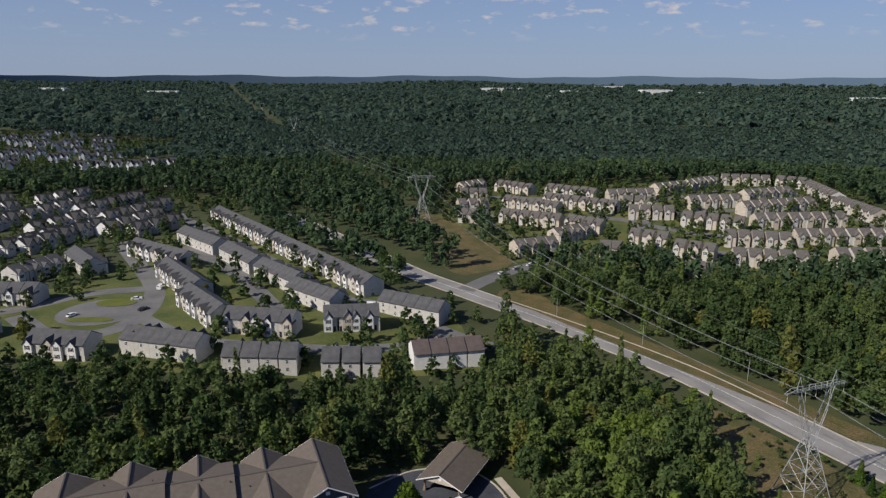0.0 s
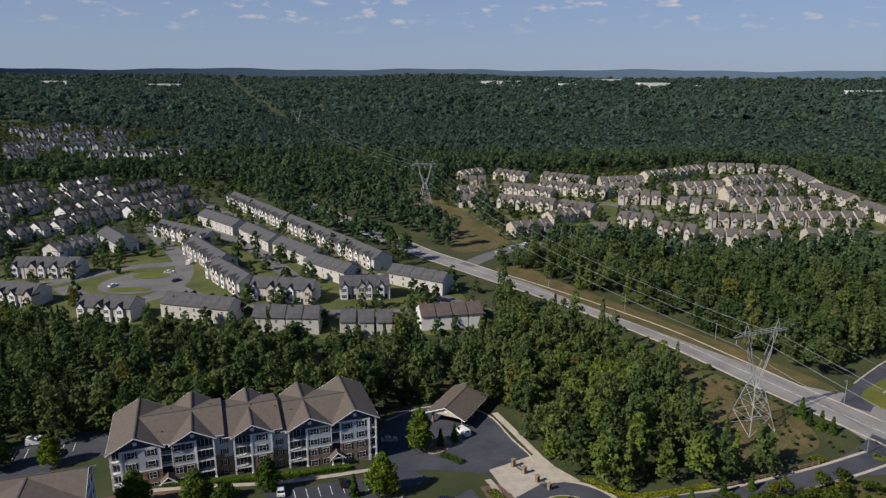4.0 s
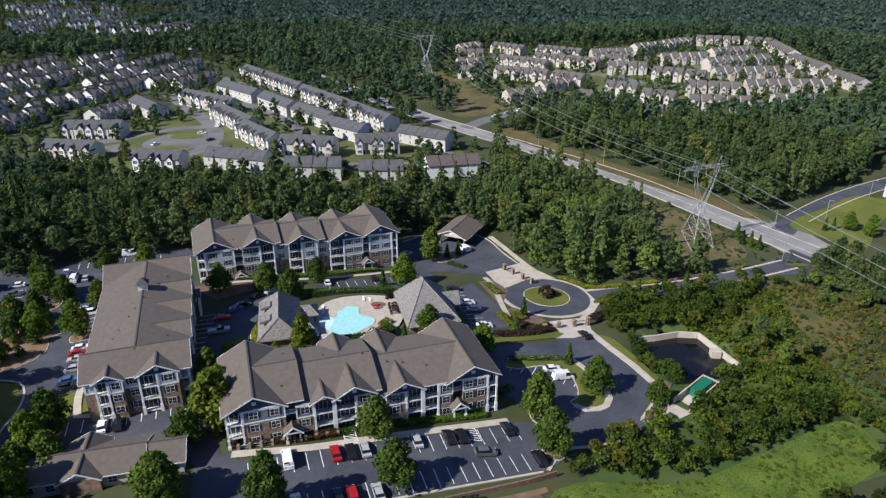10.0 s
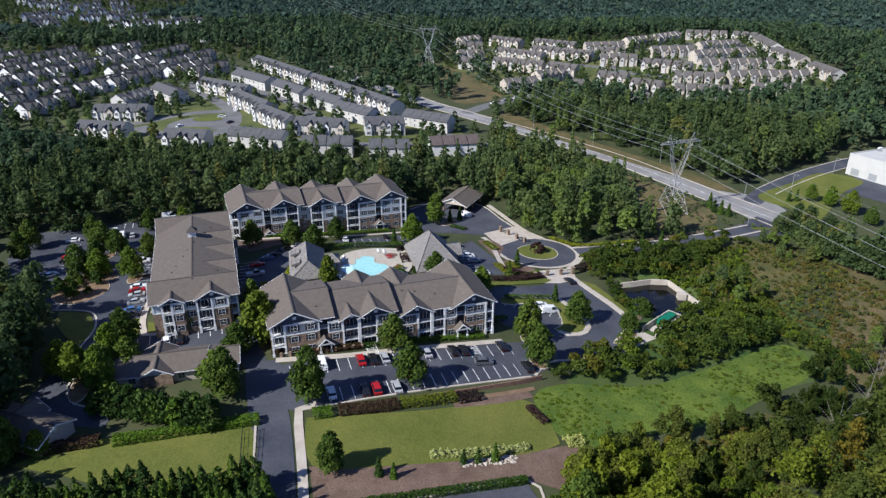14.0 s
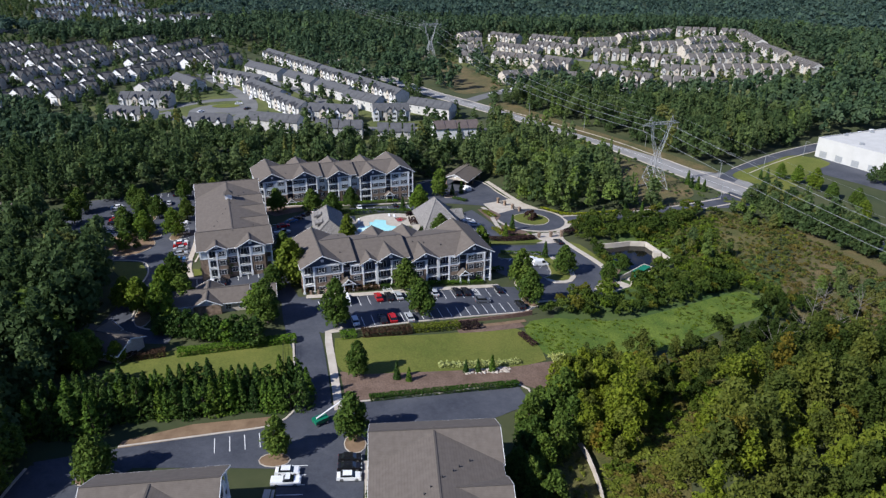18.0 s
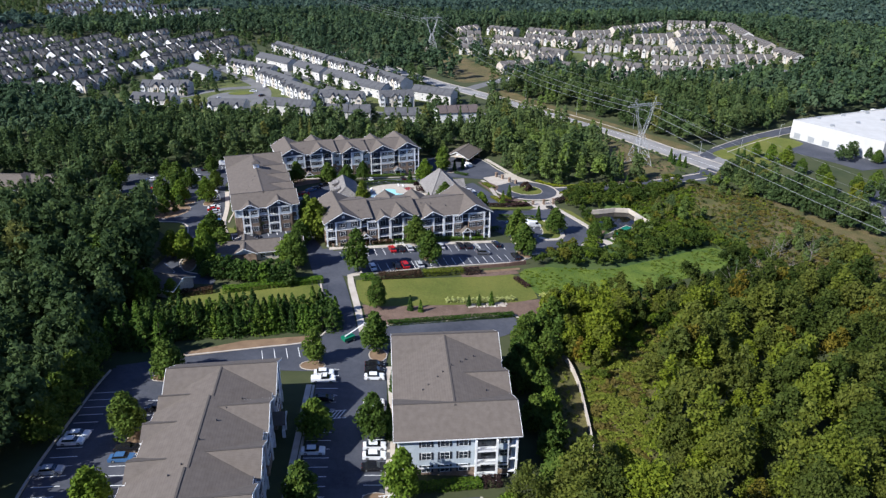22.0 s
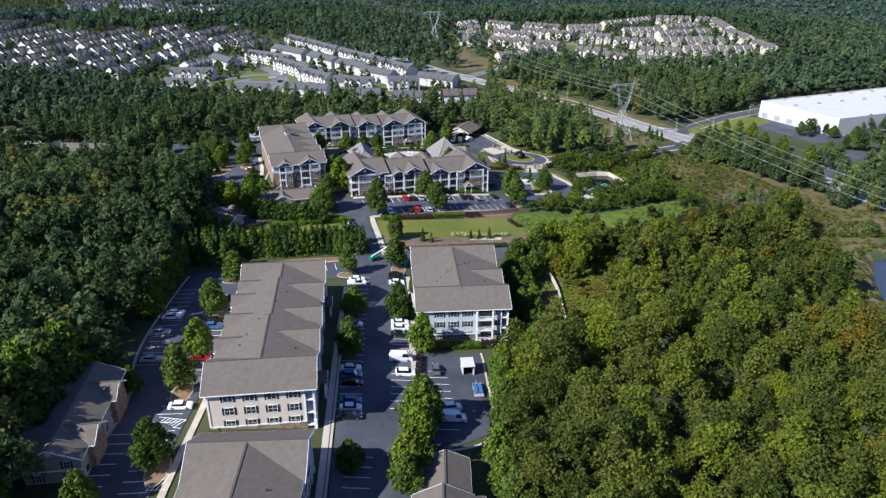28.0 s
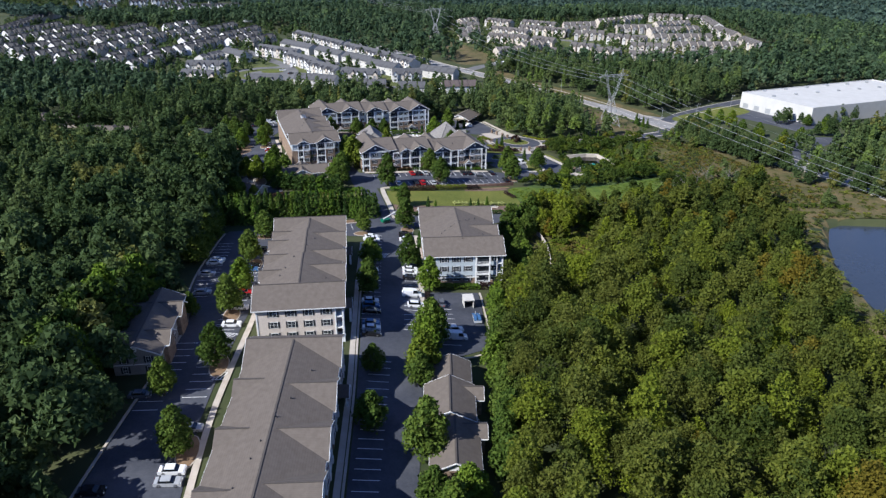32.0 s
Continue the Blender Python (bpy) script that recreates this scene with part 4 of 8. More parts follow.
def facade(b, segs, floors, split, up, light=0, depth=1.7, m=None):
    """One long front made of stretches: w proud wall with windows, n windows in the set-back wall, b balconies, s dark
    sheet as the shade in an open stair.
    """
    m = m or Matrix.Identity(4)
    for x0, x1, kind in segs:
        c, w = (x0 + x1) / 2, x1 - x0
        if kind == "w":
            wall_block(b, x0, 0, x1, depth + 0.1, floors, split, up, m)
            n = max(1, round(w / 3.6))
            for i in range(n):
                for k in range(floors):
                    put_window(b, WIN_A, 0, 0, 0, 0, m @ pose(x0 + w * (i + 0.5) / n, 0, k * FLOOR + 0.9))
        elif kind == "n":
            for k in range(floors):
                put_window(b, WIN_B, 0, 0, 0, 0, m @ pose(c, depth, k * FLOOR + 0.9))
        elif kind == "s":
            # flat sheet on the wall, coloured near black as the stair's inner shade
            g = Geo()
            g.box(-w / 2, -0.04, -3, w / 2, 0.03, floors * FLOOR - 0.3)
            s = part("stair_slot", g, M_DARK, b, "near-black sheet painted as the shade in an open stair", m @ pose(c, depth, 0))
            for k in range(1, floors):
                g = Geo()
                g.box(-w / 2, -1.1, k * FLOOR - 0.12, w / 2, -0.045, k * FLOOR + 0.1)
                g.box(-w / 2, -1.1, k * FLOOR + 0.95, w / 2, -1.04, k * FLOOR + 1.05)
                part("landing", g, M_WHITE, s, "white landing with a rail")
            porch(b, c, 0.6, 0, m)
        else:
            g = Geo()
            g.box(x0 + 0.05, depth - 0.06, -4, x1 - 0.05, depth + 0.02, floors * FLOOR - 0.25)
            part("recessed_wall", g, M_NAVY, b, "navy siding behind the balconies", m)
            for k in range(floors):
                g = Geo()
                g.box(x0 + 0.02, 0.0, k * FLOOR - 0.2, x1 - 0.02, depth - 0.07, k * FLOOR + 0.08)
                s = part("balcony", g, M_WHITE, b, "white balcony slab", m)
                g = Geo()
                comb(g, x0 + 0.3, x1 - 0.3, 0.1, k * FLOOR + 0.085, k * FLOOR + 1.1)
                part("railing", g, M_WHITE if light else M_SHUT, s, "white railing" if light else "dark metal railing")
                g = Geo()
                g.box(c - 1.0, depth - 0.12, k * FLOOR + 0.1, c + 1.0, depth - 0.07, k * FLOOR + 2.3, 0)
                g.box(c - 0.9, depth - 0.13, k * FLOOR + 0.15, c - 0.04, depth - 0.121, k * FLOOR + 2.2, 1)
                g.box(c + 0.04, depth - 0.13, k * FLOOR + 0.15, c + 0.9, depth - 0.121, k * FLOOR + 2.2, 1)
                part("balcony_door", g, [M_WHITE, M_GLASS], s, "glazed white balcony door")
            for sx in (x0 + 0.22, x1 - 0.22):
                g = Geo()
                g.box(sx - 0.2, -0.12, 0, sx + 0.2, 0.28, floors * FLOOR - 0.1)
                g.box(sx - 0.32, -0.24, -4, sx + 0.32, 0.4, 1.2)
                for k in range(1, floors + 1):
                    g.box(sx - 0.27, -0.19, k * FLOOR - 0.42, sx + 0.27, 0.35, k * FLOOR - 0.24)
                part("column", g, M_WHITE, b, "white square column with a base", m)


def stretches(L, wing):
    """A front for a long house: corner balconies, wings, stairs, then windows and balconies by turns."""
    segs = [(0, 3.2, "b"), (3.2, wing - 1, "w"), (wing - 1, wing + 1.2, "s")]
    a, z = wing + 1.2, L - wing - 1.2
    n = max(1, round((z - a) / 12.5))
    gab = []
    for i in range(n):
        o, w = a + (z - a) * i / n, (z - a) / n
        segs += [(o, o + w * 0.38, "w"), (o + w * 0.38, o + w * 0.74, "b"), (o + w * 0.74, o + w, "n")]
        gab.append((o + w * 0.37, w * 0.74))
    segs += [(L - wing - 1.2, L - wing + 1, "s"), (L - wing + 1, L - 3.2, "w"), (L - 3.2, L, "b")]
    return segs, gab


def apartment(x, y, turn, L, D, floors, eave, label, upper=None, wing=12.0, rise=3.0, light=0, front=None, gables=None, back=(), end=None, split=None, steps=None):
    """A long apartment house. (x, y) is its front left corner, turn the way its front line runs; local x along the front, y into the depth."""
    b = thing("apartment_building", x, y, eave - floors * FLOOR, turn, label, "apartment building", "apartment buildings")
    up, z = upper or M_BLUE, floors * FLOOR
    split = split or (floors - 2 if floors > 3 else floors - 1)
    dep = 1.7
    steps = steps or [(0, L, 0.0)]
    def lift(v):
        return next((q[2] for q in steps if q[0] <= v < q[1]), steps[-1][2])
    segs, gab = stretches(L, wing)
    segs, gab = front or segs, gables or gab
    for a, c, dz in steps:
        g = Geo()
        g.box(a + 0.02, dep, -6 + dz, c - 0.02, D, split * FLOOR + dz)
        part("stone_wall", g, M_STONE, b, "brown stone lower wall")
        g = Geo()
        g.box(a + 0.02, dep, split * FLOOR + dz, c - 0.02, D, z + dz)
        part("wall", g, up, b)
        facade(b, [q for q in segs if a <= (q[0] + q[1]) / 2 < c], floors, split, up, light, 1.7, pose(0, 0, dz))
        r0, r1 = max(a, wing / 2), min(c, L - wing / 2)
        gable_roof(b, r0, r1, 0.3, D, z + dz, rise, "x", 0.7 if len(steps) == 1 else 0.3, ends=(a > 0, c < L), gable_mat=M_ROOF, barge=False)
    pitch = rise / (D / 2)
    for wx in (0, L - wing):
        gable_roof(b, wx, wx + wing, 0, D, z + lift(wx + wing / 2), rise + 0.2, "y", 0.7)
    for cx, w in gab:
        r = min(w * 0.27, rise * 0.97)
        gable_roof(b, cx - w / 2, cx + w / 2, -0.25, min(r / pitch + 0.6, D / 2), z + lift(cx), r, "y", 0.55, "bay_roof", ends=(True, False))
    for cx, w in back:
        r = min(w * 0.3, rise * 1.05)
        gable_roof(b, cx - w / 2, cx + w / 2, D - r / pitch, D + (0.3 if light else 1.0), z + lift(cx), r, "y", 0.55, "bay_roof", ends=(False, True), barge=not light)
    # end walls: window columns, and a balcony stack where there is one
    for ex, t in ((0, -90), (L, 90)):
        ys, ball, bays = end if end and t < 0 else ((6.0, 10.0, 14.5), None, ())
        dz = lift(ex - 0.01 if ex else 0)
        g = Geo()
        s = -1 if t < 0 else 1
        for zz in (split * FLOOR + dz, z + dz - 0.22):
            g.box(min(ex + s * 0.07, ex - s * 0.01), 1.8, zz - 0.17, max(ex + s * 0.07, ex - s * 0.01), D - 0.3, zz + 0.17)
        for cy in (1.85, D - 0.3):
            g.box(min(ex + s * 0.09, ex - s * 0.01), cy - 0.15, split * FLOOR + dz, max(ex + s * 0.09, ex - s * 0.01), cy + 0.15, z + dz - 0.05)
        part("trim_board", g, M_WHITE, b, "white belt course with corner boards")
        for k in range(floors):
            for yy in ys:
                put_window(b, WIN_A, ex + s * 0.0, yy if t < 0 else D - yy, k * FLOOR + 0.9 + dz, t)
        if ball is not None:
            balcony_stack(b, ex, ball, floors, t, 4.4, 0, light)
        for cy, w in bays:
            mm = pose(-1.2, cy + w / 2, 0, 0, 0, -90)
            facade(b, [(0, w * 0.5, "b"), (w * 0.5, w, "w")], floors, split, up, 0, 1.2, mm)
            gable_roof(b, -1.2, 4.5, cy - w / 2, cy + w / 2, z, w * 0.27, "x", 0.5, "bay_roof", ends=(True, False))
    for i in range(9):
        g = Geo()
        vx, vy = wing + (L - 2 * wing) * ((i * 0.381) % 1), D * (0.2 + 0.6 * ((i * 0.617) % 1))
        vz = z + lift(vx) + rise * (1 - abs(vy - D / 2) / (D / 2))
        g.box(vx - 0.1, vy - 0.1, vz - 0.3, vx + 0.1, vy + 0.1, vz + 0.6)
        part("roof_vent", g, M_SHUT, b, "dark roof vent")
    return b


apartment(-90.5, 109, 23.9, 66.5, 21, 4, 15.6, "four-storey blue-grey and stone apartment house with brown roof", gables=[(19.2, 10.2), (33.6, 9.8), (48.3, 11.6)], back=[(19.2, 9), (33.6, 8), (48.3, 9)], steps=[(0, 26.5, 0.0), (26.5, 41, -0.9), (41, 66.5, -1.9)],
                    front=[(0, 2.6, "b"), (2.6, 11.6, "w"), (11.6, 14.1, "s"), (14.1, 19.6, "w"), (19.6, 24.3, "b"), (24.3, 28.8, "n"), (28.8, 33.4, "b"), (33.4, 38.5, "w"), (38.5, 42.5, "n"), (42.5, 47.6, "b"), (47.6, 54, "w"), (54, 56.4, "s"), (56.4, 64.2, "w"), (64.2, 66.5, "b")])
apartment(-51, 26, 21.8, 59.6, 21.5, 3, 19.2, "three-storey apartment house with navy gables beside the pool", upper=M_SLATE, gables=[(20.2, 5.6), (26.6, 8.8), (37.6, 8.6)], back=[(26, 7), (36.3, 9.5)], steps=[(0, 15.8, 0.0), (15.8, 32.4, -1.1), (32.4, 59.6, -2.5)],
                    front=[(0, 3.5, "b"), (3.5, 12, "w"), (12, 14.2, "s"), (14.2, 17.8, "w"), (17.8, 22.2, "b"), (22.2, 27, "b"), (27, 31.4, "w"), (31.4, 33.4, "n"), (33.4, 37.8, "w"), (37.8, 41.8, "b"), (41.8, 45.6, "b"), (45.6, 48.8, "w"), (48.8, 51.2, "s"), (51.2, 57, "w"), (57, 59.6, "b")])
a_west = apartment(-64.6, 41.6, 112, 59.5, 21.5, 3, 20.2, "three-storey apartment house with a cupola on its roof", end=((11.6,), None, ((6.4, 8.2), (16.4, 5.6))))
apartment(9.0, -77.5, 98, 37.5, 23.3, 4, 20.3, "apartment house with blue siding above brown brick", light=1, end=((17.8, 14.2, 10.6, 2.6), 6.2, ()), split=1.6)
apartment(-31, -122.5, 100.5, 63.5, 20.8, 3, 26.3, "cream apartment house with dark shutters along the street", upper=M_SAND, light=1, end=((4, 8.2, 12.4, 16.6), None, ()), split=0.35, steps=[(0, 24, 0.0), (24, 45, -1.5), (45, 63.5, -3.2)], back=[(17.5, 5), (30, 5.5), (40, 5), (50.5, 5)])
apartment(-21.2, -201, 96.5, 66.5, 19.0, 3, 25.6, "brown-roofed apartment house beside the street", upper=M_SAND, light=1, split=0.35, back=[(18, 5.5), (33, 5.5), (48, 5.5)])

# cupola
g = Geo()
g.box(-1.1, -1.1, -1.5, 1.1, 1.1, 1.4)
g.box(-1.3, -1.3, 1.4, 1.3, 1.3, 1.6)
cup = part("cupola", g, M_WHITE, a_west, "white cupola with a pointed cap", pose(36, 10.8, 3 * FLOOR + 3.2))
g = Geo()
for a, c in (((-1.6, -1.6), (1.6, -1.6)), ((1.6, -1.6), (1.6, 1.6)), ((1.6, 1.6), (-1.6, 1.6)), ((-1.6, 1.6), (-1.6, -1.6))):
    g.face([(*a, 1.6), (*c, 1.6), (0, 0, 3.2)])
g.face([(-1.6, -1.6, 1.59), (-1.6, 1.6, 1.59), (1.6, 1.6, 1.59), (1.6, -1.6, 1.59)])
part("cupola_roof", g, M_ROOFCAP, cup)

# ---- small buildings of the estate ----


def hip_roof(b, L, D, z, rise, mat, over=0.9, name="roof", ridge=0.35, off=0.0):
    g = Geo()
    r = L * ridge / 2
    x0, x1, y0, y1 = -L / 2 - over, L / 2 + over, -D / 2 - over, D / 2 + over
    A, B, C, E = (x0, y0, z), (x1, y0, z), (x1, y1, z), (x0, y1, z)
    P, Q = (off - r, 0, z + rise), (off + r, 0, z + rise)
    for q in ([A, B, Q, P], [C, E, P, Q], [B, C, Q], [E, A, P]):
        g.face(q)
        g.face([(v[0], v[1], v[2] - 0.25) for v in q][::-1])
    for a, c in ((A, B), (B, C), (C, E), (E, A)):
        g.face([a, c, (c[0], c[1], c[2] - 0.25), (a[0], a[1], a[2] - 0.25)])
    roof = part(name, g, mat, b)
    g = Geo()
    for p, q in ((P, Q), (A, P), (E, P), (B, Q), (C, Q)):
        if (Vector(p) - Vector(q)).length > 0.3:
            g.beam(Vector(p) + Vector((0, 0, 0.02)), Vector(q) + Vector((0, 0, 0.02)), 0.3)
    part("ridge_cap", g, M_ROOFCAP if mat is not M_SHAKE else M_SHAKE, roof)
    return roof


def hall(name, x, y, turn, L, D, h, rise, label, roof=None, wall=None, hip=True, ridge=0.35, category="building", down=3, off=0.0):
    b = thing(name, x, y, gz(x, y), turn, label, category)
    g = Geo()
    g.box(-L / 2, -D / 2, -down, L / 2, D / 2, h)
    part("wall", g, wall or M_STONE, b)
    if hip:
        hip_roof(b, L, D, h, rise, roof or M_ROOF, ridge=ridge, off=off)
    else:
        gable_roof(b, -L / 2, L / 2, -D / 2, D / 2, h, rise, "x", 0.6, gable_mat=wall or M_TAN, mat=roof)
    for i in range(max(2, int(L / 4))):
        px = -L / 2 + (i + 0.5) * L / max(2, int(L / 4))
        for yy, t in ((-D / 2, 0), (D / 2, 180)):
            put_window(b, WIN_C, px, yy, 0.8, t)
    return b


club = hall("clubhouse", -15.8, 91, 108, 19.5, 13.5, 3.8, 7.2, "clubhouse with a steep weathered grey shake roof", M_SHAKE, M_STONE, ridge=0.12, off=4.0)
g = Geo()
for s in (-1, 1):
    g.prism([(s * 3.0, -10.2, 3.5), (s * 3.0, 0, 3.5), (0, 0, 6.6), (0, -10.2, 6.6)], (0, 0, 0.25))
part("porch_roof", g, M_SHAKE, club, "gabled grey shake porch roof", pose(2, 0, 0))
g = Geo()
g.box(-1.2, -9.2, -2, -0.6, -8.6, 3.5), g.box(0.6, -9.2, -2, 1.2, -8.6, 3.5)
part("chimney", g, M_STONE, club, "stone porch piers", pose(2, 0, 0))
ph = hall("pool_house", -54.4, 76.0, 106, 19.5, 9.6, 3.4, 4.6, "pool house under a weathered grey shake roof", M_SHAKE, M_STONE, ridge=0.75)
for dx in (-4, 3.5):
    g = Geo()
    g.prism([(dx - 1.6, 2.2, 6.2), (dx + 1.6, 2.2, 6.2), (dx + 1.9, 4.9, 5.6), (dx - 1.9, 4.9, 5.6)], (0, 0, 0.7))
    part("dormer", g, M_SHAKE, ph, "low shake dormer")
for wx, wy in ((-49.6, 84), (-49.0, 76.5)):
    hall("pool_pavilion", wx, wy, 16, 5.6, 4.6, 2.6, 1.7, "low pavilion wing with grey shake roof by the pool", M_SHAKE, M_STONE, ridge=0.5)

carport = thing("carport", -8.5, 167, gz(-8.5, 167), 68, "open timber carport with a brown pitched roof", "carport")
for sx in (-8.5, 0, 8.5):
    for sy in (-5, 5):
        g = Geo()
        g.box(sx - 0.35, sy - 0.35, -2, sx + 0.35, sy + 0.35, 1.2)
        g.box(sx - 0.2, sy - 0.2, 1.2, sx + 0.2, sy + 0.2, 3.9)
        part("post", g, M_STONE, carport)
gable_roof(carport, -9.5, 9.5, -6, 6, 3.9, 2.6, "x", 0.7, gable_mat=M_TAN)

# garages with dormer gables
def garage_block(x, y, turn, L, D, h, label, name="garage_block", dormers=1, wall=None, down=3, bw=3.0):
    b = thing(name, x, y, gz(x, y), turn, label, "garage")
    g = Geo()
    g.box(-L / 2, -D / 2, -down, L / 2, D / 2, h)
    part("wall", g, wall or M_TAN, b)
    gable_roof(b, -L / 2, L / 2, -D / 2, D / 2, h, D * 0.22, "x", 0.6, gable_mat=wall or M_TAN)
    for i in range(dormers):
        cx = -L / 2 + L * (i + 0.5) / dormers
        for f in (-1, 1):
            g = Geo()
            g.box(cx - bw, min(0, f * (D / 2 + 1.0)), -down, cx + bw, max(0, f * (D / 2 + 1.0)), h)
            part("bay", g, M_STONE, b)
            ya, yb = sorted((0.0, f * (D / 2 + 1.0)))
            gable_roof(b, cx - bw, cx + bw, ya, yb, h, D * 0.22 + 0.15 if bw > 4 else 1.9, "y", 0.5, "bay_roof", ends=(f < 0, f > 0), gable_mat=M_CREAM)
    for i in range(int(L / 3.6)):
        px = -L / 2 + 1.8 + i * (L - 3.6) / max(1, int(L / 3.6) - 1)
        g = Geo()
        g.box(px - 1.25, D / 2, 0, px + 1.25, D / 2 + 0.06, 2.3)
        for zz in (0.55, 1.1, 1.65):
            g.box(px - 1.25, D / 2 + 0.06, zz - 0.03, px + 1.25, D / 2 + 0.075, zz + 0.03)
        part("garage_door", g, M_CREAM, b, "pale panelled garage door")
        put_window(b, WIN_C, px, -D / 2, 1.0, 0)
    if name == "carriage_house":
        for yy in (-2.6, 2.6):
            for zz in (0.9, 3.5):
                put_window(b, WIN_B, -L / 2, yy, zz, -90)
        g = Geo()
        g.box(-L / 2 - 0.07, -D / 2, 2.85, -L / 2 - 0.003, D / 2, 3.1)
        part("belt_board", g, M_WHITE, b, "white belt board")
    return b


garage_block(-76.5, 18.0, 17, 22, 9.6, 3.2, "long low garage with a gabled centre and brown roof", bw=3.6)
garage_block(-62.4, 22.3, 17, 7.4, 8.4, 2.9, "short garage wing with a brown roof and pale blue wall", dormers=0, wall=M_BLUE)
garage_block(-97, -6, -15, 22, 9, 3.2, "low garage with a brown roof among the trees")
garage_block(-75.2, -130.6, 101, 26, 10, 5.6, "two-storey grey carriage house with brown roof beside the street", "carriage_house", 2, wall=M_GREYS)
long_garage = thing("garage_block", -3.3, -149.3, gz(-3.3, -149.3), 93.7, "long low garage with stepped brown roofs beside the trees", "garage")
for x0, x1, y0, y1, h, pitch in ((8.2, 18, -4.2, 4.2, 3.4, 1.9), (-3.4, 8.2, -4.6, 5.4, 3.9, 2.4), (-17.6, -3.4, -5.0, 4.0, 3.5, 2.1)):
    g = Geo()
    g.box(x0 + 0.02, y0, -3, x1 - 0.02, y1, h)
    part("wall", g, M_STONE, long_garage)
    gable_roof(long_garage, x0, x1, y0, y1, h, pitch, "x", 0.55, gable_mat=M_WHITES)
    for i in range(int((x1 - x0) / 3.3)):
        px = x0 + 1.7 + 3.3 * i
        g = Geo()
        g.box(px - 1.25, y1, 0, px + 1.25, y1 + 0.06, 2.3)
        for zz in (0.55, 1.1, 1.65):
            g.box(px - 1.25, y1 + 0.06, zz - 0.03, px + 1.25, y1 + 0.075, zz + 0.03)
        part("garage_door", g, M_CREAM, long_garage, "pale panelled garage door")
for px in (6.4, -6.0):
    g = Geo()
    g.box(px - 2.2, -6.6, -3, px + 2.2, -4.65, 3.4)
    part("bay", g, M_STONE, long_garage)
    gable_roof(long_garage, px - 2.2, px + 2.2, -6.6, -0.6, 3.4, 1.5, "y", 0.45, "bay_roof", ends=(True, False), gable_mat=M_CREAM)
g = Geo()
for q in ((-1.4, -1.5, -1.2, 2.2), (1.2, -1.5, 1.4, 2.2), (-1.2, 2.0, 1.2, 2.2)):
    g.box(q[0], q[1], -1, q[2], q[3], 2.5)
g.box(-1.55, -1.7, 2.5, 1.55, 2.35, 2.66)
b = tagged(part("utility_shed", g, M_CREAM, None, "", pose(-1.0, -94, gz(-1, -94), 0, 0, 10)), "small pale utility enclosure by the parking bay", "shed")

# bin enclosure with a green skip
enc = thing("bin_enclosure", 54.7, 62.8, gz(52, 60), 46.6, "concrete bin enclosure holding a green compactor", "enclosure")
for q in ((-7.3, -2.3, 7.3, -1.95), (-7.3, 1.95, 7.3, 2.3), (6.95, -1.95, 7.3, 1.95)):
    g = Geo()
    g.box(q[0], q[1], -3, q[2], q[3], 1.9)
    part("wall", g, M_CONC, enc)
g = Geo()
g.box(-7.3, -1.95, -2, 6.95, 1.95, 0.1)
part("slab", g, M_CONC, enc)
skip = thing("skip_container", 56.3, 64.5, gz(52, 60) + 0.1, 46.6, "green steel waste compactor in the enclosure", "skip")
g = Geo()
g.prism([(-3.6, -1.2, 0.2), (3.2, -1.2, 0.2), (3.6, -1.2, 2.3), (-3.6, -1.2, 2.3)], (0, 2.4, 0))
part("body", g, CAR["green"], skip)
for i in range(7):
    g = Geo()
    g.box(-3.3 + i * 1.05, -1.3, 0.2, -3.15 + i * 1.05, 1.3, 2.36)
    part("rib", g, CAR["green"], skip)

# gates and stone pillars
for gx0, gy0, tr in ((12.5, 130.5, 130), (25.5, 94.5, 20)):
    gate = thing("entry_gate", gx0, gy0, gz(gx0, gy0), tr, "stone gate pillars with low metal gates", "gate")
    for i, px in enumerate((-7, -2.5, 2.5, 7)):
        g = Geo()
        g.box(px - 0.45, -0.45, -0.5, px + 0.45, 0.45, 2.0)
        g.box(px - 0.55, -0.55, 2.0, px + 0.55, 0.55, 2.2)
        part("pillar", g, M_STONE, gate)
    for px in (-4.75, 4.75):
        g = Geo()
        g.box(px - 1.8, -0.04, 0.3, px + 1.8, 0.04, 0.4), g.box(px - 1.8, -0.04, 1.4, px + 1.8, 0.04, 1.5)
        for i in range(13):
            g.box(px - 1.8 + i * 0.3 - 0.02, -0.02, 0.3, px - 1.8 + i * 0.3 + 0.02, 0.02, 1.5)
        part("gate_leaf", g, M_SHUT, gate, "black metal gate")

# bridge parapets on the entry road
bridge = thing("bridge_parapet", 80, 134, gz(80, 134), 24, "low timber rail along the bridge", "parapet")
for sy in (-4.3, 4.3):
    for i in range(15):
        g = Geo()
        g.box(-17 + i * 2.4 - 0.12, sy - 0.12, -2, -17 + i * 2.4 + 0.12, sy + 0.12, 1.3)
        part("post", g, M_STONE, bridge)
    for zz in (0.6, 1.1):
        g = Geo()
        g.box(-17, sy - 0.06, zz - 0.1, 16.6, sy + 0.06, zz + 0.1)
        part("rail", g, M_STONE, bridge)

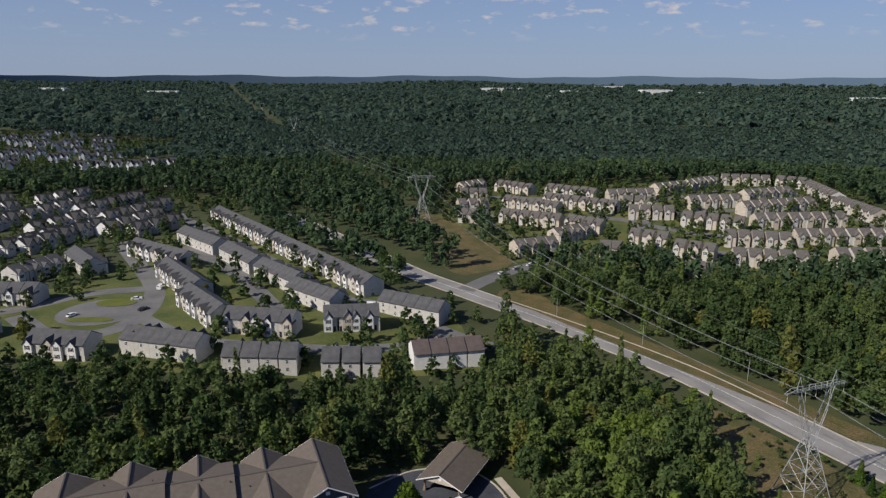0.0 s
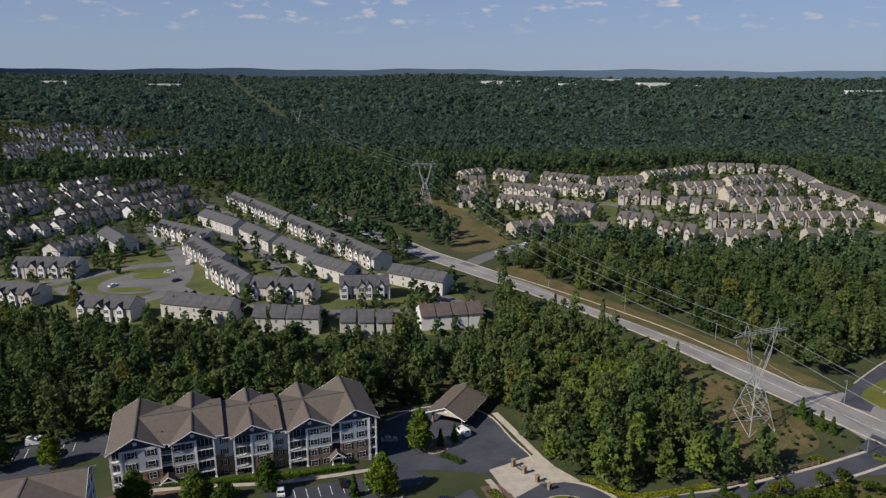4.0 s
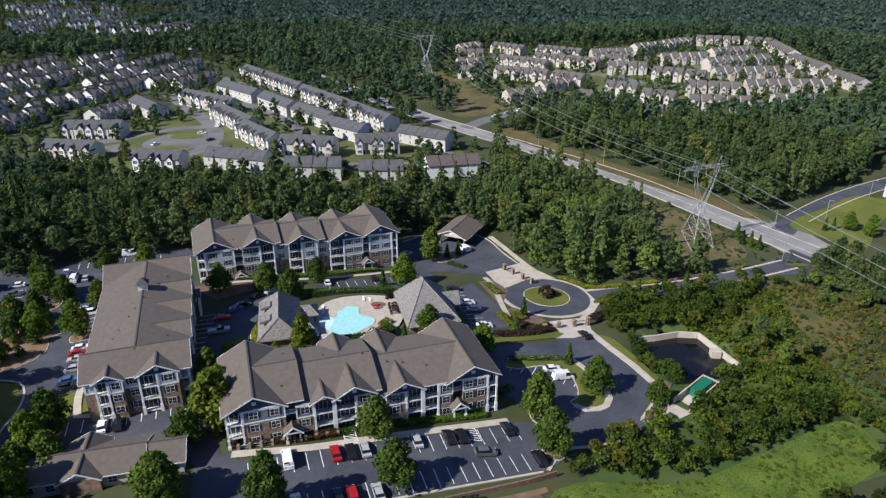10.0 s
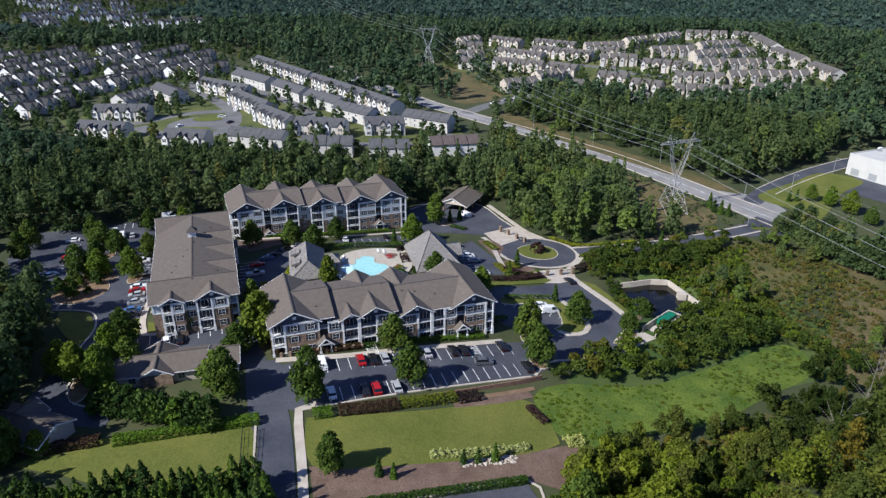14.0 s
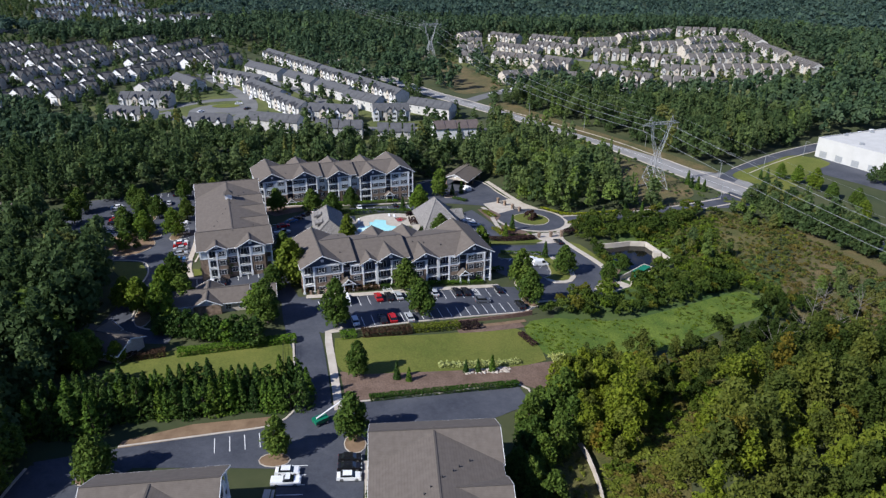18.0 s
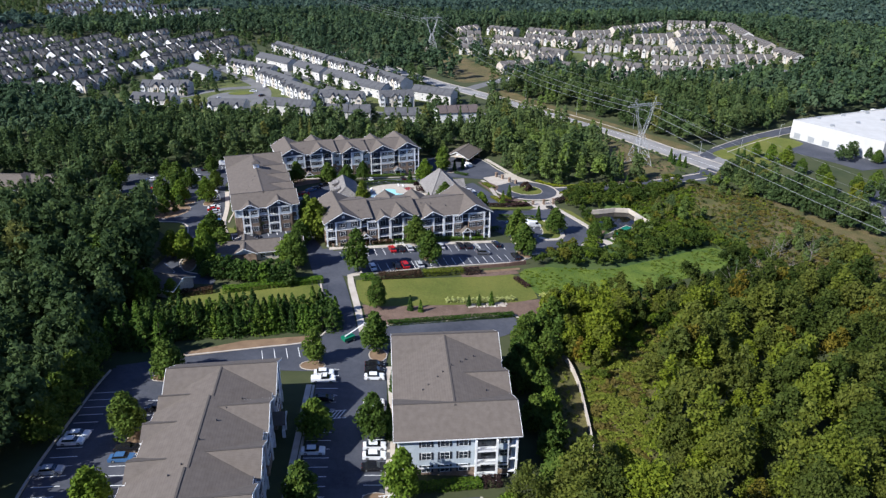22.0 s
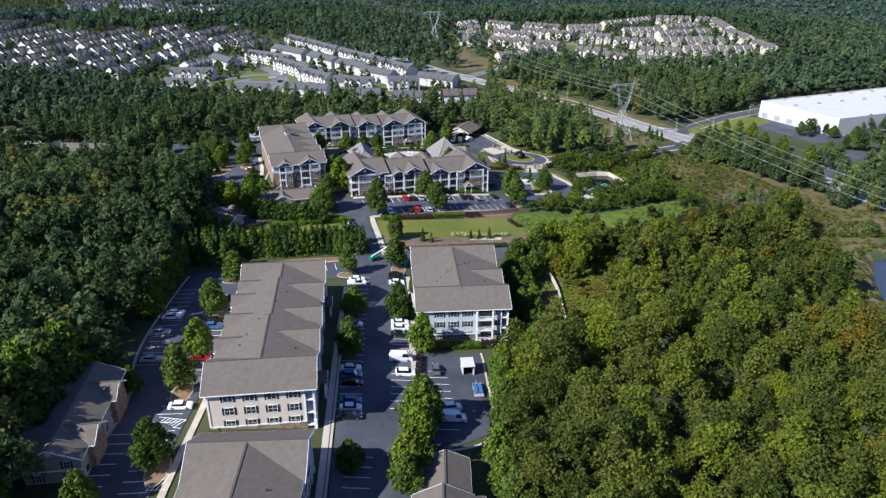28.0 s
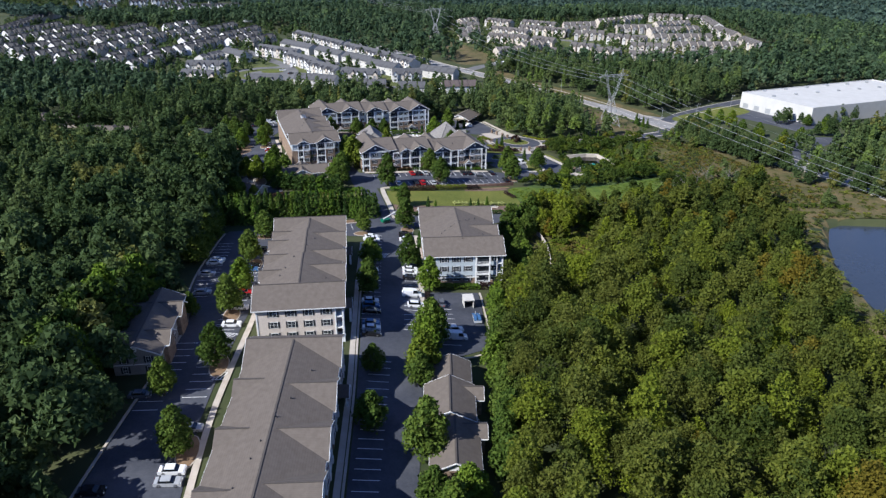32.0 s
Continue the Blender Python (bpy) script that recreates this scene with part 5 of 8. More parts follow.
# retaining walls
g = Geo()
w = smooth_line([(-17, 13.9), (-4, 18.9), (10, 24.9), (16.5, 28.3)], 2)
for a, c in zip(w, w[1:]):
    z1 = gz(a.x, a.y) + 0.25 + 1.15 * max(0, (a.x + 17) / 33)
    d = (c - a).normalized() * 0.3
    g.prism([(a.x, a.y, z1 - 3.5), (c.x, c.y, z1 - 3.5), (c.x + d.y, c.y - d.x, z1 - 3.5), (a.x + d.y, a.y - d.x, z1 - 3.5)], (0, 0, 3.5))
tagged(part("retaining_wall", g, M_BRICK), "brown block retaining wall under the parking area", "wall", kind="structure")
g = Geo()
w = smooth_line([(23.4, -29.5), (24.8, -34), (26, -43), (26.2, -54), (26.2, -62), (25.8, -68)], 2)
for a, c in zip(w, w[1:]):
    z1 = gz(a.x, a.y) + 1.7
    d = (c - a).normalized() * 0.3
    g.prism([(a.x, a.y, z1 - 4), (c.x, c.y, z1 - 4), (c.x + d.y, c.y - d.x, z1 - 4), (a.x + d.y, a.y - d.x, z1 - 4)], (0, 0, 4))
tagged(part("retaining_wall_east", g, M_CONC), "pale concrete retaining wall among the trees", "wall", kind="structure")

# warehouse
wh = thing("warehouse", 0, 0, 0, 0, "long white flat-roofed warehouse with roof vents", "warehouse")
whp = [(183, 226), (212, 180), (330, 236), (300, 284)]
g = Geo()
g.prism([(*p, -4) for p in whp], (0, 0, 13))
part("wall", g, M_HALL, wh)
g = Geo()
c = sum((Vector(p) for p in whp), Vector((0, 0))) / 4
for a, e in zip(whp, whp[1:] + whp[:1]):
    a, e = Vector(a), Vector(e)
    a2, e2 = a + (c - a).normalized() * 0.6, e + (c - e).normalized() * 0.6
    g.prism([(*a, 9.01), (*e, 9.01), (*e2, 9.01), (*a2, 9.01)], (0, 0, 0.7))
part("parapet", g, M_HALL, wh)
g = Geo()
g.prism([(*(Vector(p) + (c - Vector(p)).normalized() * 0.65), 9.0) for p in whp], (0, 0, 0.15))
part("roof", g, M_HALL, wh, "pale membrane roof")
for i in range(14):
    px, py = 200 + 18 * (i % 7), 214 + 8 * (i % 7) + (18 if i > 6 else 0)
    g = Geo()
    g.box(px - 1, py - 0.7, 9.1, px + 1, py + 0.7, 10.2)
    part("roof_unit", g, M_STEEL, wh, "grey roof unit")
asphalt("warehouse_yard", [(196, 232), (186, 246), (300, 312), (330, 300)], "dark asphalt loading yard behind the warehouse", off=0.07)
for i, f in enumerate((0.2, 0.28, 0.36, 0.5, 0.58, 0.7)):
    px, py = 196 + 110 * f, 242 + 60 * f
    tr = thing("semi_trailer", px, py, gz(px, py) + 0.1, 118, "white box trailer parked behind the warehouse", "trailer", "parked trailers")
    g = Geo()
    g.box(-6, -1.25, 1.1, 6, 1.25, 4.0)
    part("box", g, M_WHITE, tr)
    g = Geo()
    g.box(-5.6, -1.1, 0.3, -3.2, 1.1, 1.1), g.box(3.8, -0.9, 0.2, 4.2, 0.9, 1.1)
    part("running_gear", g, M_TYRE, tr)
for i in range(6):
    p = Vector(whp[1]).lerp(Vector(whp[0]), (i + 0.5) / 6)
    g = Geo()
    g.box(-2, -0.08, 0.2, 2, 0.08, 3.4)
    part("loading_door", g, M_STEEL, wh, "grey loading door", pose(p.x, p.y, gz(p.x, p.y) + 0.3, 0, 0, -57.8))

# far white halls near the horizon
for hx, hy, L, D, h in ((690, 3050, 130, 60, 26), (40, 3300, 190, 60, 20), (1330, 2500, 190, 70, 20), (330, 3100, 70, 40, 18), (870, 3150, 90, 40, 18), (-1500, 3100, 150, 50, 20), (-1950, 3000, 110, 50, 20), (1180, 3200, 120, 40, 20), (560, 3500, 140, 40, 24), (220, 2850, 60, 40, 18)):
    b = thing("distant_hall", hx, hy, gz(hx, hy), 8, "distant white flat-roofed industrial hall among trees", "industrial hall", "distant halls")
    g = Geo()
    g.box(-L / 2, -D / 2, -5, L / 2, D / 2, h)
    part("wall", g, M_WHITES, b)
    g = Geo()
    g.box(-L / 2 - 0.5, -D / 2 - 0.5, h, L / 2 + 0.5, D / 2 + 0.5, h + 1.2)
    part("roof", g, M_WHITE, b)

# roofs seen among the western trees
def estate_house(x, y, turn, L, peaks, label):
    b = thing("estate_house", x, y, gz(x, y), turn, label, "house")
    g = Geo()
    g.box(-L / 2, -7, -3, L / 2, 7, 3.4)
    part("wall", g, M_TAN, b)
    hip_roof(b, L, 14, 3.4, 3.0, M_ROOF, ridge=0.75)
    for px in peaks:
        g = Geo()
        g.box(px - 5.5, -9.6, -3, px + 5.5, -7.02, 3.4)
        part("wing_wall", g, M_TAN, b)
        q = [(px - 6.5, -10.5, 3.45), (px + 6.5, -10.5, 3.45), (px + 6.5, 6, 3.45), (px - 6.5, 6, 3.45)]
        a, c = (px, -3.8, 7.6), (px, -0.6, 7.6)
        g = Geo()
        for f in ((q[0], q[1], a), (q[1], q[2], c, a), (q[2], q[3], c), (q[3], q[0], a, c)):
            g.face(f)
        part("wing_roof", g, M_ROOF, b, "hipped brown shingle roof over a wing")
        put_window(b, WIN_C, px, -9.6, 0.8, 0)


estate_house(-196, 88.5, 2, 42, (-14, 0, 18), "low brown house with three hipped roofs half hidden by trees")
estate_house(-246, 116, 12, 26, (-6, 8), "low brown-roofed house among the trees")

# garden fence before the south block
fence = thing("garden_fence", -50, 25.5, gz(-50, 25.5), 0, "low stone-pillared garden fence beside the footpath", "fence")
for i in range(10):
    fx, fy = -49 + i * 2.15, 26.2 + i * 0.72
    g = Geo()
    g.box(fx + 50 - 0.3, fy - 25.5 - 0.3, gz(fx, fy) - gz(-50, 25.5) - 0.5, fx + 50 + 0.3, fy - 25.5 + 0.3, gz(fx, fy) - gz(-50, 25.5) + 1.25)
    part("pillar", g, M_STONE, fence)
    if i < 9:
        g = Geo()
        z0 = gz(fx, fy) - gz(-50, 25.5)
        for zz in (0.3, 0.95):
            g.beam((fx + 50, fy - 25.5, z0 + zz), (fx + 52.15, fy - 24.78, z0 + zz - 0.03), 0.07)
        part("rail", g, M_CONC, fence)

lawn_fence = thing("lawn_fence", -49.6, -2, gz(-49.6, -2), 0, "slim dark metal fence at the end of the lawn", "fence")
for (ax, ay), (bx, by), n in (((-47, -2), (-42.6, -17.4), 7), ((-43.8, -1.6), (-39.9, -17.2), 7)):
    for i in range(n):
        fx, fy = ax + (bx - ax) * i / (n - 1), ay + (by - ay) * i / (n - 1)
        g = Geo()
        z0 = gz(fx, fy) - gz(-47, -2)
        g.box(fx + 47 - 0.05, fy + 2 - 0.05, z0 - 0.3, fx + 47 + 0.05, fy + 2 + 0.05, z0 + 1.3)
        part("post", g, M_SHUT, lawn_fence)
        if i:
            for zz in (0.5, 1.2):
                g = Geo()
                g.beam((px0 + 47, py0 + 2, z1 + zz), (fx + 47, fy + 2, z0 + zz), 0.06)
                part("rail", g, M_SHUT, lawn_fence)
        px0, py0, z1 = fx, fy, z0
rs = np.random.RandomState(31)
g = Geo()
for i in range(150):
    u = rs.uniform(0, 1)
    sx, sy, r = -2 + 11 * u + rs.uniform(-0.6, 0.6), -5.4 + 3.0 * u + rs.uniform(-1.2, 1.2), rs.uniform(0.15, 0.42)
    z0 = gz(sx, sy) + 0.08
    rim = [(sx + r * math.cos(a) * rs.uniform(0.7, 1.2), sy + r * math.sin(a) * rs.uniform(0.7, 1.2), z0) for a in (0, 1.2, 2.5, 3.7, 5.0)]
    for p, q in zip(rim, rim[1:] + rim[:1]):
        g.face((p, q, (q[0] * 0.5 + sx * 0.5, q[1] * 0.5 + sy * 0.5, z0 + r * 0.8), (p[0] * 0.5 + sx * 0.5, p[1] * 0.5 + sy * 0.5, z0 + r * 0.8)))
    g.face([(p[0] * 0.5 + sx * 0.5, p[1] * 0.5 + sy * 0.5, z0 + r * 0.8) for p in rim])
tagged(part("rock_bed", g, M_CONC), "scatter of pale stones in the mulch bed", "stones", kind="stuff")

# loungers and parasols on the pool deck
for i, (lx, ly, lt, m) in enumerate(((-31, 92.5, 20, 0), (-30.3, 91, 20, 0), (-27.5, 82, 80, 0), (-26.8, 83.5, 80, 0), (-45.5, 88, 100, 1), (-46, 90, 100, 1), (-45, 77, 100, 1), (-44, 75.4, 100, 1), (-33, 95.5, 110, 1), (-35, 96, 110, 1))):
    s = thing("sun_lounger", lx, ly, 8.13, lt, "red cushioned sun lounger on the paving" if not m else "pale sun lounger on the paving", "lounger", "pool loungers")
    g = Geo()
    g.box(-0.95, -0.33, 0.25, 0.5, 0.33, 0.34)
    part("mattress", g, CAR["red"] if not m else M_WHITE, s)
    g = Geo()
    g.prism([(0.5, -0.33, 0.26), (1.0, -0.33, 0.75), (0.94, -0.33, 0.8), (0.46, -0.33, 0.34)], (0, 0.66, 0))
    part("backrest", g, CAR["red"] if not m else M_WHITE, s)
    for sx in (-0.85, 0.4):
        for sy in (-0.28, 0.28):
            g = Geo()
            g.box(sx - 0.03, sy - 0.03, 0, sx + 0.03, sy + 0.03, 0.26)
            part("leg", g, M_STEEL, s)

# street lamps
def street_lamp(x, y, turn, h=8.5):
    t = thing("street_lamp", x, y, gz(x, y), turn, "slim grey street lamp with an arm", "street lamp", "street lamps")
    g = Geo()
    g.beam((0, 0, -0.3), (0, 0, h), 0.16)
    part("pole", g, M_STEEL, t)
    g = Geo()
    g.beam((0, 0, h - 0.1), (1.8, 0, h + 0.25), 0.09)
    part("arm", g, M_STEEL, t)
    g = Geo()
    g.box(1.6, -0.15, h + 0.12, 2.3, 0.15, h + 0.3)
    part("head", g, M_STEEL, t)


for x, y, t in ((93, 236, 225), (62, 266, 225), (30, 294, 225), (145, 197, 300), (176, 224, 300), (190, 236, 300), (110, 152, 45), (119, 184, 225)):
    street_lamp(x, y, t)
# ---- townhouses ----
WIN_T = window_mesh(1.0, 1.4, True)
WIN_S = window_mesh(0.9, 1.3, False)


def town_unit(roof, wall, gable, variant):
    """One townhouse of a row, 6.2 m wide and 11 m deep; front towards -y."""
    b = thing("townhouse", 0, 0, 0, 0, "narrow two-storey townhouse with pale siding and shingle roof", "townhouse", "townhouses in rows")
    w, d, h, r = 6.2, 11.0, 6.2, 3.2
    g = Geo()
    g.prism([(-w / 2, -d / 2, -3), (-w / 2, d / 2, -3), (-w / 2, d / 2, h), (-w / 2, 0, h + r - 0.1), (-w / 2, -d / 2, h)], (w, 0, 0))
    part("wall", g, wall, b)
    g = Geo()
    for s in (-1, 1):
        g.prism([(-w / 2 - 0.05, s * (d / 2 + 0.5), h - 0.3), (w / 2 + 0.05, s * (d / 2 + 0.5), h - 0.3), (w / 2 + 0.05, 0, h + r), (-w / 2 - 0.05, 0, h + r)], (0, 0, 0.25))
    part("roof", g, roof, b)
    gx0 = -1.2 if variant == 0 else 1.1
    gw = 3.2 if variant == 0 else 4.0
    y_f = -d / 2 - 0.9
    g = Geo()
    g.prism([(gx0 - gw / 2, y_f, -3), (gx0 + gw / 2, y_f, -3), (gx0 + gw / 2, y_f, h - 0.4), (gx0, y_f, h + gw * 0.5), (gx0 - gw / 2, y_f, h - 0.4)], (0, 4.5, 0))
    part("gabled_front", g, gable, b)
    g = Geo()
    for s in (-1, 1):
        g.prism([(gx0 + s * (gw / 2 + 0.35), y_f - 0.35, h - 0.75), (gx0 + s * (gw / 2 + 0.35), -1.5, h - 0.75), (gx0, -1.5, h + gw * 0.5 + 0.1), (gx0, y_f - 0.35, h + gw * 0.5 + 0.1)], (0, 0, 0.2))
    part("gable_roof", g, roof, b)
    for z in (0.9, 3.8) if roof is not M_TROOF2 else (3.8,):
        put_window(b, WIN_T, gx0, y_f, z, 0)
        if roof is M_TROOF:
            put_window(b, WIN_S, 0.2, d / 2, z, 180)
    if roof is M_TROOF2:
        return b
    g = Geo()
    dx = gx0 + (gw / 2 + 0.9) * (1 if gx0 < 0 else -1)
    g.box(dx - 0.5, -d / 2 - 0.06, -0.2, dx + 0.5, -d / 2 + 0.05, 2.1)
    part("door", g, M_SHUT, b)
    return b


def house_unit(roof, wall, gable, far=False):
    """A detached house with two front gables."""
    b = thing("house", 0, 0, 0, 0, "two-storey detached house with white gables and grey roof", "house", "detached houses")
    w, d, h, r = 11.0, 10.0, 5.8, 3.6
    g = Geo()
    g.prism([(-w / 2, -d / 2, -3), (-w / 2, d / 2, -3), (-w / 2, d / 2, h), (-w / 2, 0, h + r - 0.1), (-w / 2, -d / 2, h)], (w, 0, 0))
    part("wall", g, wall, b)
    g = Geo()
    for s in (-1, 1):
        g.prism([(-w / 2 - 0.5, s * (d / 2 + 0.5), h - 0.3), (w / 2 + 0.5, s * (d / 2 + 0.5), h - 0.3), (w / 2 + 0.5, 0, h + r), (-w / 2 - 0.5, 0, h + r)], (0, 0, 0.25))
    part("roof", g, roof, b)
    for gx0, gw, y_f in ((-2.6, 5.2, -d / 2 - 1.8), (3.2, 3.6, -d / 2 - 0.7)):
        g = Geo()
        g.prism([(gx0 - gw / 2, y_f, -3), (gx0 + gw / 2, y_f, -3), (gx0 + gw / 2, y_f, h - 0.3), (gx0, y_f, h + gw * 0.62), (gx0 - gw / 2, y_f, h - 0.3)], (0, 5.5, 0))
        part("gabled_front", g, gable, b)
        g = Geo()
        for s in (-1, 1):
            g.prism([(gx0 + s * (gw / 2 + 0.4), y_f - 0.4, h - 0.8), (gx0 + s * (gw / 2 + 0.4), -0.6, h - 0.8), (gx0, -0.6, h + gw * 0.62 + 0.15), (gx0, y_f - 0.4, h + gw * 0.62 + 0.15)], (0, 0, 0.2))
        part("gable_roof", g, roof, b)
        if not far:
            put_window(b, WIN_T, gx0, y_f, 3.7, 0)
    return b


PROTO = [town_unit(M_TROOF, M_CREAM, M_WHITES, 0), town_unit(M_TROOF, M_CREAM, M_TAN, 1), town_unit(M_TROOF2, M_TAN, M_CREAM, 0), town_unit(M_TROOF2, M_CREAM, M_TAN, 1), town_unit(M_REDROOF, M_WHITES, M_CREAM, 0)]
HOUSES = [house_unit(M_DARKROOF, M_WHITES, M_TAN), house_unit(M_DARKROOF, M_WHITES, M_CREAM), house_unit(M_DARKROOF, M_WHITES, M_TAN, True), house_unit(M_DARKROOF, M_WHITES, M_WHITES, True)]
used = set()


def place_unit(proto, x, y, turn, lift=0.0, s=1.0):
    m = pose(x, y, gz(x, y) + lift, 0, 0, turn)
    if proto not in used:
        used.add(proto)
        proto.matrix_basis = m
        return proto
    return copy_thing(proto, m)


def row(p, q, protos, flip=False, lift=0.0, step=6.2):
    """Townhouses side by side with their ridge from p to q; flip turns the fronts to the other side."""
    a, b = Vector(p), Vector(q)
    n = max(2, round((b - a).length / step))
    turn = math.degrees(math.atan2(b.y - a.y, b.x - a.x)) + (180 if flip else 0)
    zs = [gz(*a.lerp(b, (i + 0.5) / n)) for i in range(n)]
    for i in range(n):
        c = a.lerp(b, (i + 0.5) / n)
        place_unit(protos[(i + (i // 3)) % len(protos)], c.x, c.y, turn, sum(zs) / n * 0.6 + zs[i] * 0.4 - zs[i] + lift)


GREY, TAUPE, RED = PROTO[:2], PROTO[2:4], PROTO[4:]
for p, q, k, f in (((-190.8, 463), (-128, 390), GREY, 0), ((-126, 387), (-53.7, 302.4), GREY, 0),
                   ((-187, 399.6), (-152, 368), GREY, 1), ((-145, 361), (-117.4, 330), GREY, 1), ((-114, 327), (-88, 302), GREY, 1), ((-89, 296), (-64.6, 278), GREY, 1),
                   ((-200.5, 366), (-157.5, 338), GREY, 0), ((-162.6, 324), (-129, 286), GREY, 0), ((-132, 281), (-106, 254), GREY, 0),
                   ((-104, 254), (-76, 252), GREY, 0), ((-67, 261), (-45.8, 266), GREY, 0), ((-133, 230.5), (-102, 225), GREY, 1), ((-93, 221), (-66.5, 223), GREY, 1),
                   ((-59, 223), (-37.5, 225.5), GREY, 1), ((-28.6, 234), (-3, 242), RED, 1), ((-46.4, 287), (-19, 275.5), GREY, 1),
                   ((-225, 347), (-200, 322), GREY, 1), ((-233.5, 305), (-225.5, 331.6), GREY, 0), ((-233.7, 280), (-200.5, 281), GREY, 0), ((-165.6, 225), (-143, 223.6), GREY, 0), ((-222, 243), (-194, 239), GREY, 0)):
    row(p, q, k, bool(f))
VILLAGE = [(-28, 582, -8, 607), (-26, 551, -3, 553), (-26, 504, -2, 511), (-22, 472, -2, 468), (6, 600, 35, 575), (11, 524, 50, 495), (47, 574, 84, 545), (42, 531, 92, 495), (7, 475, 48, 457), (13, 389, 38, 402), (38, 417, 61, 435),
           (52, 456, 73, 439), (89, 535, 126, 540), (129, 554, 156, 570), (158, 570, 188, 596), (197, 605, 236, 598), (96, 510, 121, 505), (95, 479, 126, 475), (141, 502, 180, 508), (186, 519, 226, 536),
           (171, 479, 226, 498), (126, 458, 162, 440)]
VILLAGE2 = [(168, 447, 228, 455), (139, 413, 176, 406), (179, 412, 240, 417), (106, 395, 127, 383), (85, 419, 107, 408), (132, 377, 171, 371), (186, 377, 218, 378),
            (241, 599, 261, 584), (258, 575, 252, 513), (249, 506, 254, 458), (63, 392, 76, 390), (98, 355, 118, 350), (257, 450, 262, 415)]
for i, (a, b2, c, d) in enumerate(VILLAGE + VILLAGE2):
    row((a, b2), (c, d), TAUPE, False, 0.0, 7.4)
rng = random.Random(7)
HOUSE_ROWS = [((-385, 432), (-370, 492)), ((-365, 398), (-349, 466)), ((-346, 362), (-335, 404)), ((-314, 319), (-303, 362)), ((-327, 404), (-309, 484)), ((-282, 331), (-268, 390)), ((-287, 406), (-276, 448)), ((-266, 366), (-253, 416)), ((-242, 411), (-232, 450)), ((-393, 367), (-381, 418)), ((-356, 316), (-345, 348)),
              ((-313, 276), (-305, 308)), ((-282, 288), (-276, 314)), ((-414, 340), (-404, 384)), ((-383, 310), (-373, 352)), ((-347, 277), (-340, 304)), ((-424, 404), (-408, 470)), ((-456, 400), (-436, 484)), ((-470, 356), (-460, 386)), ((-486, 440), (-470, 500)), ((-440, 330), (-432, 360)), ((-258, 440), (-244, 486)), ((-290, 462), (-276, 508)), ((-340, 492), (-326, 520)), ((-510, 470), (-552, 640)), ((-222, 410), (-212, 432))]
n_house = 0
for p, q in HOUSE_ROWS:
    a, b = Vector(p), Vector(q)
    n = max(2, round((b - a).length / 13.6) + 1)
    turn = math.degrees(math.atan2(b.y - a.y, b.x - a.x)) - (38 if b.x < a.x else 0)
    for i in range(n):
        c = a.lerp(b, i / (n - 1))
        place_unit(HOUSES[n_house % 2 if c.x > -345 else 2], c.x + rng.uniform(-1, 1), c.y, turn + rng.uniform(-3, 3))
        n_house += 1
BEYOND = [(-425, 680, 2), (-406, 683, 2), (-388, 686, 2), (-370, 692, 2), (-354, 702, 2), (-340, 710, 1), (-286, 632, 1), (-284, 588, 1), (-513, 767, 2), (-504, 787, 2), (-497, 806, 2), (-463, 764, 2), (-439, 790, 1), (-396, 781, 1), (-528, 896, 2), (-597, 916, 2), (-583, 829, 2), (-605, 829, 1), (-541, 717, 2), (-513, 672, 2), (-666, 960, 2), (-688, 958, 2), (-759, 1027, 2), (-743, 1114, 2), (-702, 1122, 2), (-660, 1129, 2),
          (-564, 744, 2), (-608, 797, 2), (-560, 800, 1), (-627, 921, 2), (-624, 978, 2), (-550, 850, 2), (-721, 1033, 2), (-719, 990, 1), (-590, 1000, 2), (-560, 940, 1)]
for hx, hy, pair in BEYOND:
    for k in range(pair):
        h = place_unit(HOUSES[3], hx + 13 * k + rng.uniform(-2, 2), hy + 9 * k + rng.uniform(-3, 3), (4 if hx > -430 and hy < 720 else 28) + rng.uniform(-12, 12))
        h.scale = (1.0, 1.0, 1.15)

# streets and verges of the settlements
drape("settlement_ground", [(-2, 232), (-60, 214), (-140, 212), (-215, 228), (-262, 285), (-205, 300), (-190, 350), (-205, 385), (-190, 475), (-120, 392), (-46, 304), (-12, 276)], M_YARD, 0.04, "grass verges between the townhouse rows", "lawn")
for pts, w in (([(-230, 480), (-216, 460), (-159, 402), (-118, 353), (-90, 320), (-66, 296), (-44, 289), (-18, 266), (2, 254)], 8.5), ([(-180, 385), (-139, 340), (-118, 314), (-96, 282), (-84, 268)], 9),
               ([(-225, 392), (-186, 340), (-158, 300), (-146, 268), (-150, 246), (-170, 240), (-200, 262)], 9), ([(-158, 300), (-185, 292), (-205, 270), (-230, 262)], 9), ([(-146, 262), (-110, 240), (-60, 240), (-30, 250), (-18, 264)], 7)):
    strip("residential_street", pts, w, M_VROAD, 0.09, "pale residential street between the rows", "road", step=4)
drape("residential_street", ring(-165, 268, 19, 20, 17), M_VROAD, 0.085, "pale cul-de-sac between the rows", "road")
drape("cul_de_sac_island", ring(-165, 279, 9, 16, 5.5), M_LAWN, 0.25, "oval grass island in the cul-de-sac", "lawn")
drape("cul_de_sac_island", ring(-165, 257.5, 10.5, 16, 3), M_LAWN, 0.25, "narrow grass island in the cul-de-sac", "lawn")
drape("village_ground", [(-40, 470), (-38, 600), (0, 622), (190, 622), (268, 605), (272, 440), (235, 365), (120, 340), (60, 378), (5, 376), (-5, 440)], M_YARD, 0.04, "grass and gardens between the village rows", "lawn")
